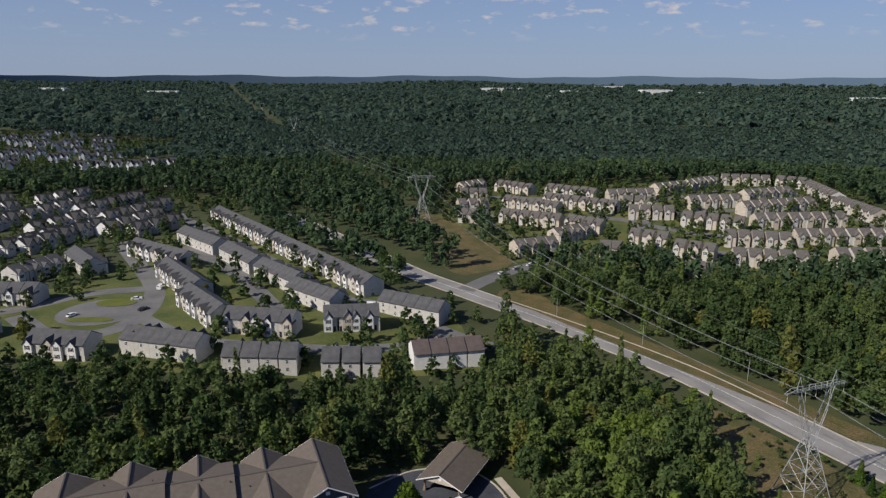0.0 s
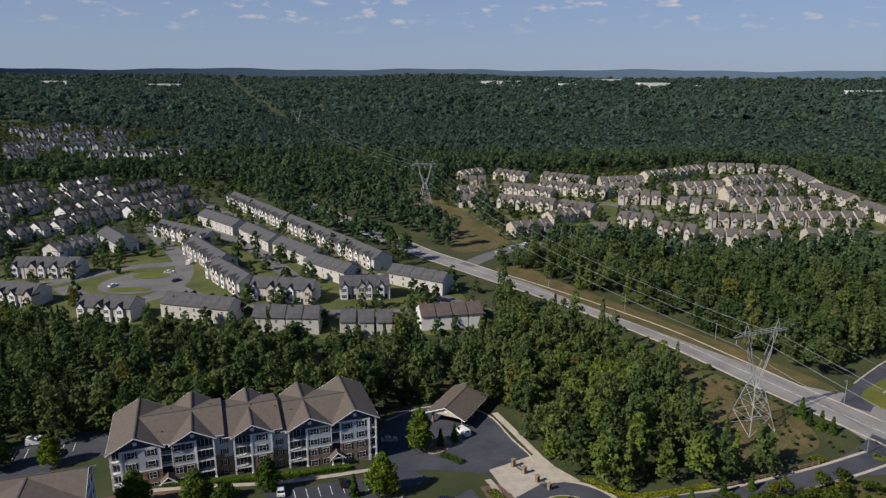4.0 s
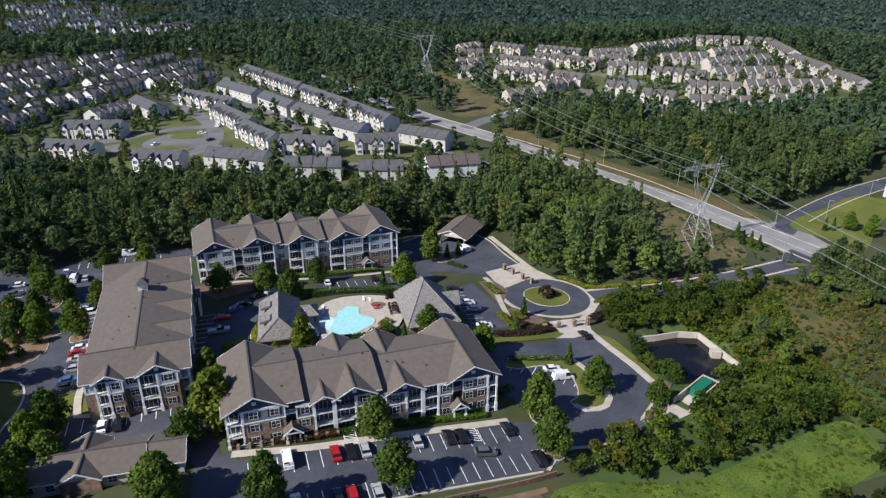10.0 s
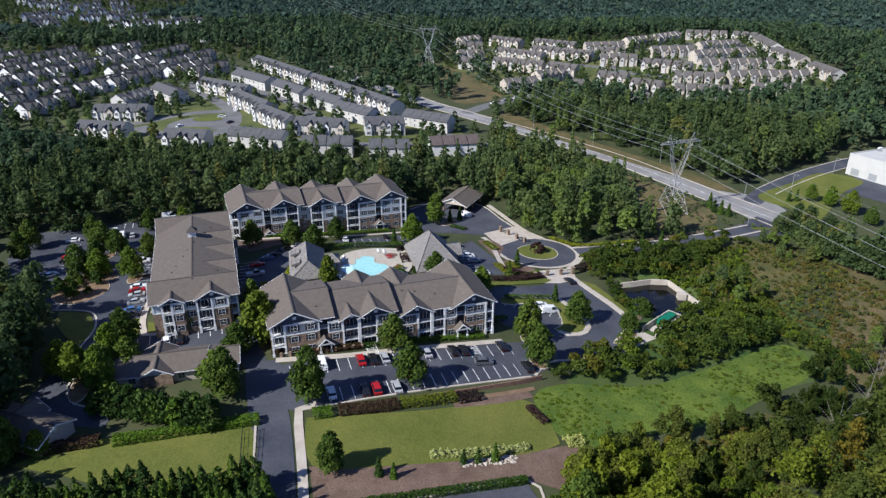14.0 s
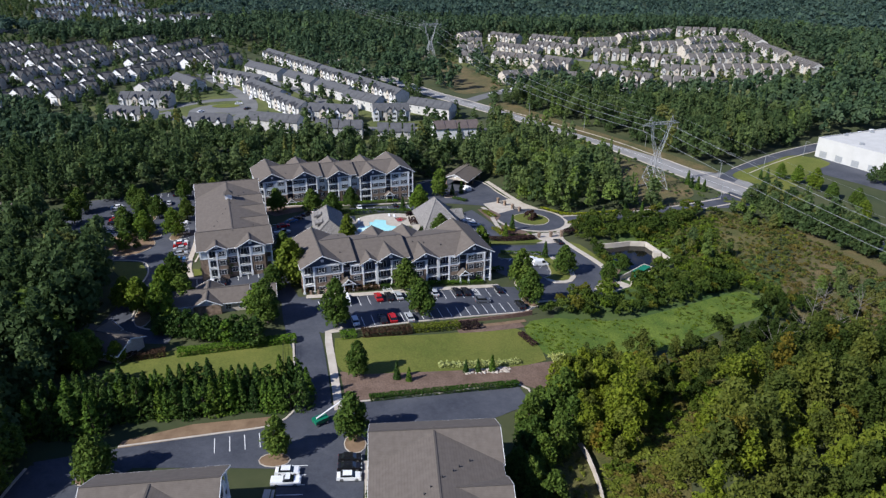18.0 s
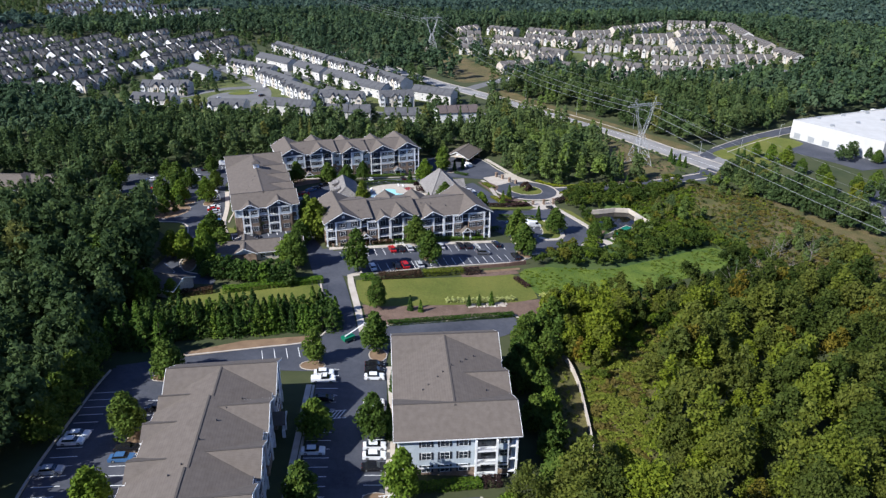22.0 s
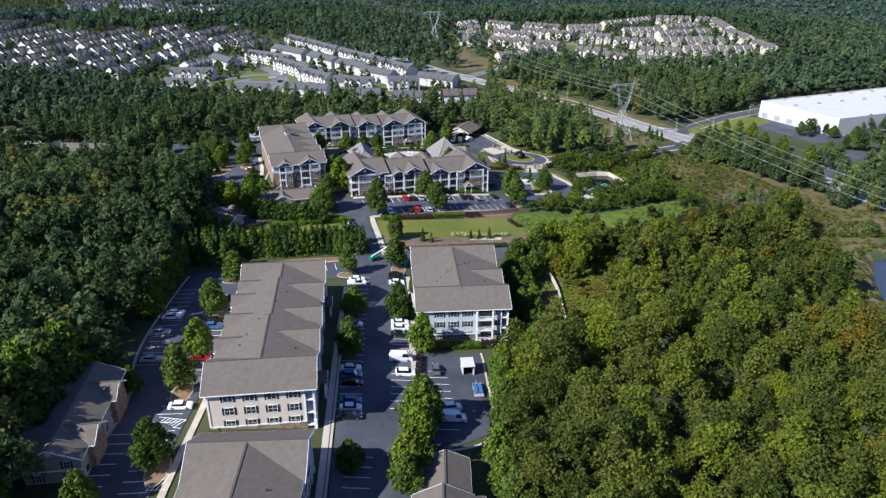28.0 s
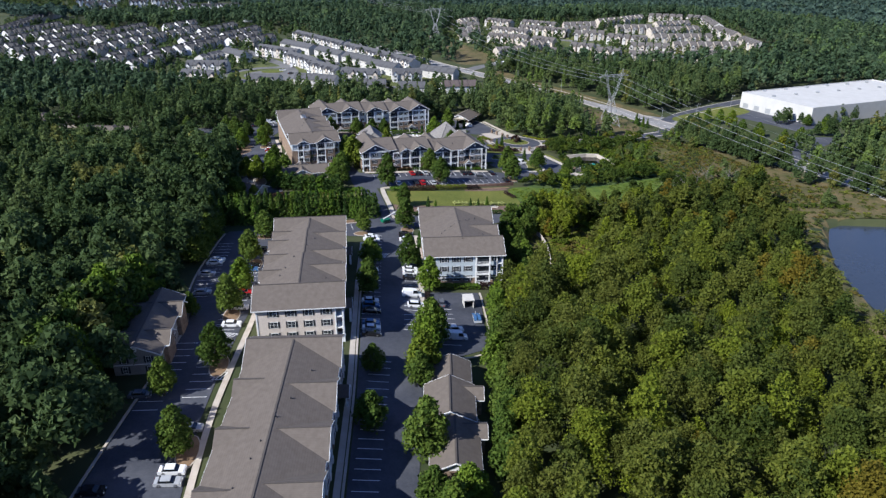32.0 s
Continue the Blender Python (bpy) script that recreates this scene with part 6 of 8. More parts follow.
for pts in ([(60, 396), (90, 402), (120, 398), (165, 392), (225, 398), (248, 400)], [(90, 402), (92, 440), (100, 462), (80, 480), (30, 488), (-10, 492)], [(100, 462), (140, 432), (200, 432), (245, 438), (242, 500), (240, 560), (232, 585)], [(100, 462), (132, 490), (190, 494), (235, 514)], [(80, 480), (70, 520), (60, 555), (20, 560), (-15, 570)], [(132, 490), (120, 525), (150, 545), (200, 575), (232, 582)]):
    strip("village_street", pts, 8, M_VROAD, 0.09, "pale street winding through the village", "road", step=5)
# ---- vegetation ----
LEAF_Q = np.array([(-0.58, -0.42, 0.0), (0.58, -0.36, 0.1), (0.06, 0.66, -0.06)])


def rot_mats(rs, n, tilt=1.0):
    """Random turns: any heading, leaning by up to about tilt radians."""
    a, b, c = rs.uniform(0, 2 * np.pi, n), rs.normal(0, tilt * 0.55, n), rs.uniform(0, 2 * np.pi, n)
    ca, sa, cb, sb, cc, sc = np.cos(a), np.sin(a), np.cos(b), np.sin(b), np.cos(c), np.sin(c)
    z, o = np.zeros(n), np.ones(n)
    A = np.stack([np.stack([ca, -sa, z], -1), np.stack([sa, ca, z], -1), np.stack([z, z, o], -1)], 1)
    B = np.stack([np.stack([o, z, z], -1), np.stack([z, cb, -sb], -1), np.stack([z, sb, cb], -1)], 1)
    C = np.stack([np.stack([cc, -sc, z], -1), np.stack([sc, cc, z], -1), np.stack([z, z, o], -1)], 1)
    return A @ B @ C


def facing(rs, d, spread=0.7):
    """Turns that lay each card square to its direction, give or take."""
    n = d + rs.normal(0, spread, d.shape)
    n /= np.linalg.norm(n, axis=1)[:, None] + 1e-9
    u = np.cross(n, rs.normal(0, 1, d.shape))
    u /= np.linalg.norm(u, axis=1)[:, None] + 1e-9
    return np.stack([u, np.cross(n, u), n], -1)


def crown(seed, n, height, radius, base, size, cone=False, lobes=9, full=False):
    """Leaf clumps of one tree, as (3 n, 3) corners. Broad crowns are gatherings of lobes; cones taper."""
    rs, n = np.random.RandomState(seed), int(n * 1.8)
    if cone:
        t = rs.uniform(0, 1, n) ** 1.25
        r = radius * (1 - t) ** 0.8 * (0.72 + 0.36 * rs.uniform(0, 1, n)) * (0.86 + 0.2 * np.sin(t * 34))
        a = rs.uniform(0, 2 * np.pi, n)
        p = np.stack([r * np.cos(a), r * np.sin(a), base + (height - base) * t], -1)
        d = np.stack([np.cos(a), np.sin(a), np.full(n, 0.55)], -1)
    else:
        la = rs.uniform(0, 0.9, lobes) + np.arange(lobes) * 2.4
        lr = radius * np.sqrt((np.arange(lobes) + 0.3) / lobes) * rs.uniform(0.5, 0.78, lobes)
        top = 1 - (lr / radius) ** 2
        lz = base + (height - base) * (0.18 + 0.64 * top * rs.uniform(0.6, 1.12, lobes) + 0.1 * rs.uniform(-1, 1, lobes))
        ls = radius * rs.uniform(0.30, 0.48, lobes) * (12 / max(lobes, 12)) ** 0.3
        if full:
            u = (np.arange(lobes) + 0.5) / lobes
            lr = radius * np.sin(np.pi * (0.3 + 0.7 * u)) ** 0.8 * rs.uniform(0.48, 0.74, lobes)
            lz = base + (height - base) * (0.1 + 0.8 * u)
            ls = radius * rs.uniform(0.28, 0.44, lobes) * (1.15 - 0.6 * u)
        k = rs.choice(lobes, n, p=ls ** 2 / (ls ** 2).sum())
        d = rs.normal(0, 1, (n, 3))
        d /= np.linalg.norm(d, axis=1)[:, None]
        d[:, 2] = np.where(d[:, 2] < -0.45, -d[:, 2], d[:, 2])
        c = np.stack([lr * np.cos(la), lr * np.sin(la), lz], -1)[k]
        p = c + d * (ls[k] * (rs.uniform(0.58, 1.26, n) if size < 1.0 else rs.uniform(0.75, 1.12, n)))[:, None] * np.array([1, 1, 0.95])
    q = LEAF_Q[None] * (size * rs.uniform(0.55, 1.4, n))[:, None, None]
    q = np.einsum("nij,nkj->nki", facing(rs, d, 0.75 if size < 0.8 else 0.5 if size < 1.0 else 0.3), q)
    return (p[:, None, :] + q).reshape(-1, 3)


def leaves(n):
    return np.arange(3 * n).reshape(-1, 3)


def trunk_mesh(name, height, r, seed, limbs=5):
    """A tapered trunk with limbs reaching into the crown."""
    rs, g = random.Random(seed), Geo()
    def limb(p, q, r0, r1, k=6):
        p, q = Vector(p), Vector(q)
        d = (q - p).normalized()
        u = d.orthogonal().normalized()
        w = d.cross(u)
        a = [p + (u * math.cos(2 * math.pi * i / k) + w * math.sin(2 * math.pi * i / k)) * r0 for i in range(k)]
        b = [q + (u * math.cos(2 * math.pi * i / k) + w * math.sin(2 * math.pi * i / k)) * r1 for i in range(k)]
        for i in range(k):
            g.face((a[i], a[(i + 1) % k], b[(i + 1) % k], b[i]))
    top = (rs.uniform(-0.3, 0.3), rs.uniform(-0.3, 0.3), height)
    limb((0, 0, -0.4), top, r, r * 0.35)
    for i in range(limbs):
        a, z = i * 2.4 + rs.uniform(0, 1), height * rs.uniform(0.45, 0.85)
        limb((0, 0, z), (math.cos(a) * height * 0.32, math.sin(a) * height * 0.32, z + height * 0.28), r * 0.45, r * 0.12, 5)
    return g.mesh(name, [M_BARK])


def tree_kind(seed, n, height, radius, base, size, mat, cone=False, lobes=9):
    cr = crown(seed, n, height, radius, base, size, cone, lobes, True)
    n = len(cr) // 3
    return trunk_mesh("trunk", height * (0.9 if cone else 0.62), 0.10 + height * 0.013, seed, 0 if cone else 5), np_mesh("crown", cr, leaves(n), [mat])


STREET = [tree_kind(s, 1500, h, r, 0.6, 0.54, M_LEAF, lobes=30) for s, h, r in ((1, 11.0, 3.8), (2, 12.0, 3.6), (3, 10.6, 4.0))]
SMALL = [tree_kind(s, 300, 5.0, 2.0, 0.6, 0.55, M_LEAF, lobes=7) for s in (4, 5)]
CONE = [tree_kind(6, 320, 6.0, 1.25, 0.1, 0.5, M_PINE, True)]
PINES = [tree_kind(s, 420, 10.5, 2.8, 0.3, 0.56, M_PINE, True) for s in (8, 9)] + [tree_kind(16, 420, 9.5, 2.6, 0.3, 0.56, M_PINE, lobes=16)]
HOLLY = [tree_kind(s, 480, 8.5, 3.0, 0.2, 0.58, M_PINE, lobes=18) for s in (14, 15)]
DARKBALL = [tree_kind(10, 320, 3.4, 2.2, 0.2, 0.5, M_PURPLE, lobes=7)]


def plant(kinds, x, y, label, category="tree", group="", s=1.0, name="tree"):
    k = kinds[int((x * 7.3 + y * 3.1) % 97) % len(kinds)]
    t = thing(name, x, y, gz(x, y), (x * 37 + y * 17) % 360, label, category, group)
    t.scale = (s, s, s * (0.92 + 0.16 * ((x * 1.7 + y) % 1)))
    link_mesh("trunk", k[0], t), link_mesh("crown", k[1], t)
    return t


LABEL = "leafy green shade tree in a planted island"
for x, y, s in ((-110.7, 73, 1), (-91.7, 30.4, 1.05), (-132.6, 96, 1.1), (-125.3, 92.6, 0.9), (-113.4, 91, 0.9), (-125, 116.6, 0.9), (-113.5, 119.7, 0.8), (-81, 102, 1.0), (-67.6, 105, 1.0), (-58, 99, 1.0), (-53.6, 114.5, 0.85), (-18.6, 143, 1.15), (-25.4, 117, 1.05), (-45.2, 64.8, 0.9), (-14, 80, 0.95), (-56.4, 33, 1.45), (-62.6, 47, 0.95), (-21.4, 32.8, 1.05),
                (-15.6, 20, 1.1), (14.1, 47.9, 1.1), (16.3, 35, 1.1), (0.8, 73.2, 0.9), (29.4, 61.5, 1.0), (43.9, 58.6, 0.72), (51, 69.3, 0.6), (-37.7, 10, 1.2), (-95, 13.8, 1.0), (-86, 9, 1.1), (-57, 9.5, 1.15), (-28.2, -11.5, 0.85), (-81, 43, 0.95), (-122, 74, 0.95), (-126, 80, 0.9),
                (-39.5, -42.5, 0.85), (-25.5, -34.5, 1.05), (-71.4, -53.3, 1.0), (-69, -77, 1.0), (-32.5, -71.5, 0.95), (-20.4, -70, 1.0), (9.2, -45, 0.9), (12.9, -33.8, 1.0), (-29.5, -93.5, 1.0), (-64.4, -98.4, 1.0), (-62.9, -113.5, 1.0), (-12.5, -86.5, 1.0), (-10.0, -116.5, 1.2), (-10.4, -122.5, 0.95), (-22.2, -133.6, 0.7), (-19.8, -153.2, 0.9), (-7.5, -160, 1.3), (-10.6, -132, 1.05), (-11, -137.5, 0.85), (-57.2, -138, 1.0), (-54, -167, 1.0), (-72.2, -115.5, 0.62), (-64, -150, 0.85)):
    plant(STREET, x, y, LABEL, group="shade trees of the parking areas", s=s)
for x, y, s in ((11.5, -46.5, 0.9), (13.5, -61.6, 0.85), (12.5, -28, 1.0), (16.5, -83, 1.1), (18, -24, 1.0), (21, -18, 1.1), (16, -72, 0.8), (7.5, -90.5, 0.8), (22, -90, 1.0), (14.5, -40, 0.9), (16, -50, 0.85), (17, -57, 0.8), (18.5, -33, 0.95), (17.5, -66, 0.8), (22, -26, 0.9), (15, -22, 0.9)):
    plant(STREET, x, y, "tall green tree close behind the apartment block", group="trees behind the block", s=s)
for x, y in ((-12.8, 146), (-8.9, 149), (-31.9, 114.4), (-20.2, 74.2), (23.9, 73.6), (13, 99.5), (139, 184), (142.5, 184.5), (100.6, 173.3), (101, 168), (103.2, 165.6), (105.4, 163), (-18.8, -11.3), (-15.8, -11.7), (-0.5, 47), (-2, -5.5), (1, -4.5), (4.6, -3.6), (10, 88.5), (-20, 38), (-18.8, -48), (-18.2, -52), (-17.8, -66), (-17, -70), (-47, -132), (62, 128), (70, 131), (52, 122)):
    plant(CONE, x, y, "narrow dark evergreen cone", group="evergreen cones", s=(0.9 if y > 0 or y < -40 else 0.5) + 0.3 * ((x + y) % 1), name="evergreen")
plant(DARKBALL, RC[0], RC[1], "round dark purple shrub on the island", "shrub", s=1.25, name="shrub")
for x, y in ((-25, 76), (-27.5, 98), (-29, 75), (-52, 63), (-50, 61)):
    plant(DARKBALL if x in (-25, -27.5) else SMALL, x, y, "rounded shrub beside the pool deck", "shrub", "pool shrubs", 0.7, "shrub")


M_OLIVE = leafy("olive_hedge_leaves", (0.055, 0.070, 0.012), (0.125, 0.135, 0.026), (1.1, 1.1, 0.7))


def hedge(pts, w, h, mat, label, density=40, name="hedge", kind=""):
    """A clipped hedge: a dense band of small leaf clumps along a line."""
    line, rs = smooth_line(pts, 1.0), np.random.RandomState(int(abs(pts[0][0] * 13 + pts[0][1] * 7)) % 9999)
    P = np.array([(p.x, p.y) for p in line])
    seg = np.diff(P, axis=0)
    total = np.linalg.norm(seg, axis=1).sum()
    n = int(total * density * (w + h) / 1.5)
    i = rs.randint(0, len(seg), n)
    d = seg[i] / np.linalg.norm(seg[i], axis=1)[:, None]
    a, z = rs.uniform(-1, 1, n), rs.uniform(0, 1, n)
    top = rs.uniform(0, 1, n) < 0.55
    a = np.where(top, a, np.sign(a) * 0.95)
    z = np.where(top, 0.93 + 0.1 * rs.uniform(-1, 1, n), z)
    q = P[i] + seg[i] * rs.uniform(0, 1, n)[:, None] + np.stack([-d[:, 1], d[:, 0]], -1) * (a * w / 2)[:, None]
    p = np.stack([q[:, 0], q[:, 1], ground(q[:, 0], q[:, 1]) + 0.1 + z * h], -1)
    if mat is M_PLUME:
        p[:, 2] -= h * z * 0.7 * np.abs(np.sin(q[:, 0] * 1.9 + q[:, 1] * 0.8)) * rs.uniform(0.6, 1, n)
    c = LEAF_Q[None] * (0.36 * rs.uniform(0.6, 1.3, n))[:, None, None]
    c = np.einsum("nij,nkj->nki", rot_mats(rs, n, 1.2), c)
    ob = new(name, np_mesh(name, (p[:, None] + c).reshape(-1, 3), leaves(n), [mat]))
    return tagged(ob, label, "hedge", "clipped hedges", kind)


for pts, w, h, m, lab in (([(-56, 100), (-42, 104), (-28, 109)], 3.2, 2.0, M_HEDGE, "tall green hedge between pool and parking"), ([(-38, 71), (-30, 73.5), (-24, 78)], 3.0, 2.0, M_HEDGE, "clipped green hedge along the pool deck"),
                          ([(-36, 4.8), (-32, 6.2)], 3.2, 1.2, M_HEDGE, "leafy green shrubs by the drive"), ([(-30.4, 6.6), (-24, 8.6), (-17.6, 11)], 3.0, 1.4, M_PURPLE, "dark purple clipped hedge above the lawn"), ([(-17, 11.4), (-10, 13.6), (-4.6, 16)], 2.6, 1.6, M_OLIVE, "olive clipped hedge above the lawn"), ([(-4, 15.6), (1, 17.6)], 3.0, 1.4, M_PURPLE, "dark purple shrub row above the lawn"),
                          ([(-24, -21), (-8, -15.5), (11, -9)], 1.6, 1.2, M_HEDGE, "low hedge beside the asphalt lane"), ([(-88, -11.5), (-78, -8)], 2.6, 1.6, M_PURPLE, "brown-purple hedge beside the lawn"), ([(-75, -8), (-60, -3), (-47, 1.5)], 2.6, 1.6, M_HEDGE, "green shrub hedge beside the lawn"),
                          ([(8, 71.2), (14, 72.8), (22.5, 74.8)], 1.3, 1.2, M_HEDGE, "clipped hedge beside the parking bay"), ([(4, 84), (14, 87.5), (21, 91.5)], 2.2, 1.3, M_PURPLE, "curved dark hedge on the verge"), ([(-2, 53), (6, 56), (8, 58)], 2.0, 1.0, M_HEDGE, "green shrubs beside the apartment house"),
                          ([(12.6, 16), (14.5, 13), (16.5, 10.5)], 1.8, 0.8, M_PURPLE, "brown shrubs at the lawn's end"), ([(-9, -4.3), (-3, -3), (8, 0), (12, 1.5)], 1.8, 1.2, M_PLUME, "pale plumed grasses at the lawn's edge"), ([(20, 4), (24, 5.5)], 3.0, 1.6, M_PLUME, "pale plumed grasses by the mulch"),
                          ([(27, 131), (34, 125.5), (41, 124.6), (60, 131)], 1.8, 0.7, M_YELLOW, "yellow-green shrubs along the entry road"), ([(92, 146), (96, 148)], 3, 0.8, M_YELLOW, "yellow shrubs by the entry"), ([(6, 99), (9.5, 92)], 2.5, 0.8, M_YELLOW, "yellow shrubs beside the clubhouse lot"), ([(2, 122), (6, 114)], 2.5, 0.8, M_YELLOW, "yellow-green shrubs by the roundabout"),
                          ([(-88, 42), (-84, 40), (-66, 44)], 1.6, 0.8, M_HEDGE, "low green foundation shrubs by the wall"), ([(-48, 27.5), (-30, 33), (-22, 37)], 1.4, 0.8, M_HEDGE, "low foundation shrubs along the wall"), ([(-12, -85), (-6, -83.5), (2, -81)], 2.4, 1.2, M_HEDGE, "shrubs under the end wall"), ([(2.5, -81), (6, -80)], 2.2, 1.6, M_PURPLE, "purple shrubs under the balconies"),
                          ([(-66, 66), (-61, 60)], 2.2, 1.2, M_YELLOW, "bright shrubs beside the pool house"), ([(-61, 82), (-60.5, 72), (-56, 62)], 1.3, 0.8, M_YELLOW, "yellow-green shrubs along the kerb loop"), ([(-36, 72), (-29, 74.5), (-24.5, 80)], 2.4, 1.6, M_HEDGE, "bright green hedge below the pool"), ([(-26, 93), (-24.5, 88)], 2.4, 1.3, M_PURPLE, "brown shrubs at the pool deck's end"), ([(-27.5, 80.5), (-25.5, 84)], 2.2, 1.2, M_YELLOW, "yellow shrubs on the pool deck"), ([(9, 96), (13, 92), (19, 90)], 3.0, 1.2, M_PURPLE, "russet shrubs in the gate bed"), ([(10, 101), (13, 96.5)], 2.6, 0.9, M_YELLOW, "yellow shrubs in the gate bed"), ([(12, 90.5), (18, 92.5), (20, 95)], 1.4, 1.1, M_HEDGE, "clipped green hedge by the gates"), ([(37, 112), (42, 117), (50, 119.5)], 2.2, 0.9, M_YELLOW, "yellow-green shrubs by the entry road"), ([(46, 89), (48.5, 80), (50, 72)], 3.0, 1.6, M_HEDGE, "green shrubs beside the pond"), ([(33.5, 99), (36, 102), (39, 104)], 3.0, 1.6, M_PURPLE, "russet shrubs by the gates"), ([(-12, 140), (-6, 136)], 2.0, 0.9, M_HEDGE, "low shrubs by the loop"), ([(-52, 28), (-40, 29.5), (-30, 33)], 1.8, 1.0, M_PURPLE, "mixed foundation shrubs before the apartments"), ([(-18, 38), (-8, 41.5), (2, 45.5)], 1.6, 0.9, M_HEDGE, "green foundation shrubs before the apartments"), ([(-80, 112.5), (-66, 116), (-50, 122), (-36, 129)], 1.8, 1.0, M_HEDGE, "foundation shrubs before the tall apartments"), ([(-13, -90), (-12, -104)], 1.4, 1.0, M_PURPLE, "narrow brown hedge between the bays")):
    hedge(pts, w, h, m, lab)
for i in range(84):
    t, deep = (i // 3) / 27, i % 3
    plant(PINES, -98 + 57 * t + (deep % 2) * 1.1 + 1.3 * deep + 0.6 * math.sin(i * 1.7), -33.5 + 14.5 * t - deep * 3.3 - 0.7 * math.sin(i * 2.3), "dark green pine in a dense screening row", group="pine screen", s=0.66 + 0.3 * ((i * 0.37) % 1), name="pine_tree")
for i in range(12):
    plant(PINES, -99 + 2.0 * i, -43.5 + 0.35 * i + 1.4 * (i % 2), "dark green pine in a dense screening row", group="pine screen", s=0.8 + 0.25 * ((i * 0.37) % 1), name="pine_tree")
for x, y, s in ((-89.5, -53, 1.2), (-88.8, -60, 1.1), (-94, -49, 1.25), (-85.5, -78.5, 1.05), (-87, -70, 1.1)):
    plant(STREET, x, y, "leafy tree pressing to the edge of the street", group="trees beside the west street", s=s)
for i in range(22):
    t = (i // 2) / 10
    plant(HOLLY, -84.5 + 27 * t + 1.5 * (i % 2), 3.8 - 3.2 * t - 2.6 * (i % 2), "dark dense evergreen in a clump by the garages", group="evergreen clump", s=0.72 + 0.25 * ((i * 0.43) % 1))
for x, y, s in ((-100.5, 17, 1.0), (-88.5, 14.5, 1.05), (-84, 18, 1.0), (-92, 24, 0.95), (-60.5, 27, 0.9), (-60, 12, 1.1), (-78, 38.5, 0.8), (-57.5, 40, 1.1), (-94, -13, 0.9), (-100, -15, 1.4), (-106, -13, 1.6), (-88.5, -12, 0.6), (-111, -8, 1.6), (-95, -16, 1.0)):
    plant(STREET, x, y, LABEL, group="shade trees of the parking areas", s=s)


# ---- woods ----
def inside(x, y, poly):
    r = np.zeros(len(x), bool)
    n = len(poly)
    for i in range(n):
        (x0, y0), (x1, y1) = poly[i], poly[(i + 1) % n]
        c = ((y0 > y) != (y1 > y))
        with np.errstate(divide="ignore", invalid="ignore"):
            r ^= c & (x < (x1 - x0) * (y - y0) / (y1 - y0 + 1e-12) + x0)
    return r


def near_line(x, y, pts, d):
    r = np.zeros(len(x), bool)
    for (x0, y0), (x1, y1) in zip(pts, pts[1:]):
        dx, dy = x1 - x0, y1 - y0
        t = np.clip(((x - x0) * dx + (y - y0) * dy) / (dx * dx + dy * dy), 0, 1)
        r |= np.hypot(x - x0 - t * dx, y - y0 - t * dy) < d
    return r


ESTATE = [(-172, 103), (-150, 111), (-128, 126), (-110, 134.5), (-97, 130), (-40, 157.5), (-24, 172), (4, 171), (13, 148), (22, 130), (29, 127), (40, 125), (62, 131), (80, 139), (92, 150), (130, 150), (126, 118), (150, 100), (165, 60), (158, 20), (130, 15), (112, 24), (98, 22), (78, 8), (58, -6), (38, -13), (31, -18), (34, -30), (35, -62), (30, -76), (22, -84), (10, -90), (8, -122), (9.5, -150), (8, -168), (3, -240), (-64, -240), (-67, -180), (-68.5, -155), (-73, -126), (-79.8, -104), (-84, -86), (-87.5, -60), (-92, -48), (-97, -36), (-95, -20), (-97, -8), (-104, 2), (-109, 20), (-119, 42), (-136, 51), (-157, 68), (-172, 96)]
TOWN = [(6, 230), (0, 212), (-60, 199), (-150, 196), (-235, 212), (-300, 258), (-340, 262), (-400, 262), (-440, 315), (-480, 385), (-530, 445), (-580, 560), (-480, 575), (-440, 515), (-340, 520), (-280, 545), (-190, 520), (-180, 475), (-120, 398), (-44, 312), (-14, 300), (2, 262)]
VILLAGE_EDGE = [(-42, 465), (-40, 600), (0, 622), (190, 622), (276, 608), (276, 400), (235, 362), (120, 338), (60, 374), (5, 374), (-5, 440)]
DEPOT = [(118, 196), (135, 214), (205, 262), (300, 300), (360, 230), (240, 150), (180, 88), (160, 100), (140, 150)]
FARTOWN = [(-560, 640), (-450, 600), (-320, 600), (-305, 720), (-420, 760), (-430, 1000), (-900, 1180), (-900, 800)]
ESTATE_GARDEN = [(-222, 52), (-170, 46), (-164, 102), (-226, 102)]
LINE = [(250, -180), (160, 20), (82, 165), (-48, 467), (-337, 1160), (-900, 2500), (-1900, 4900)]


BANK = [(112, 30), (140, 76), (160, 62), (186, 44), (200, 10), (150, 5), (138, -18), (128, -50), (122, -75), (118, -112), (103, -112), (107, -75), (116, -44), (121, -13), (117, 17)]
SHRUBS = [(27.5, -37), (34, -30), (41.5, -17), (48, 1.5), (60, 17), (69, 12), (56, -19), (44, -38), (40.5, -53), (37, -71), (34, -80), (27.5, -75)]
THICKET = [(19, -8), (30, -2), (45, 1), (42, -17), (33, -34), (26, -33), (18, -22)]


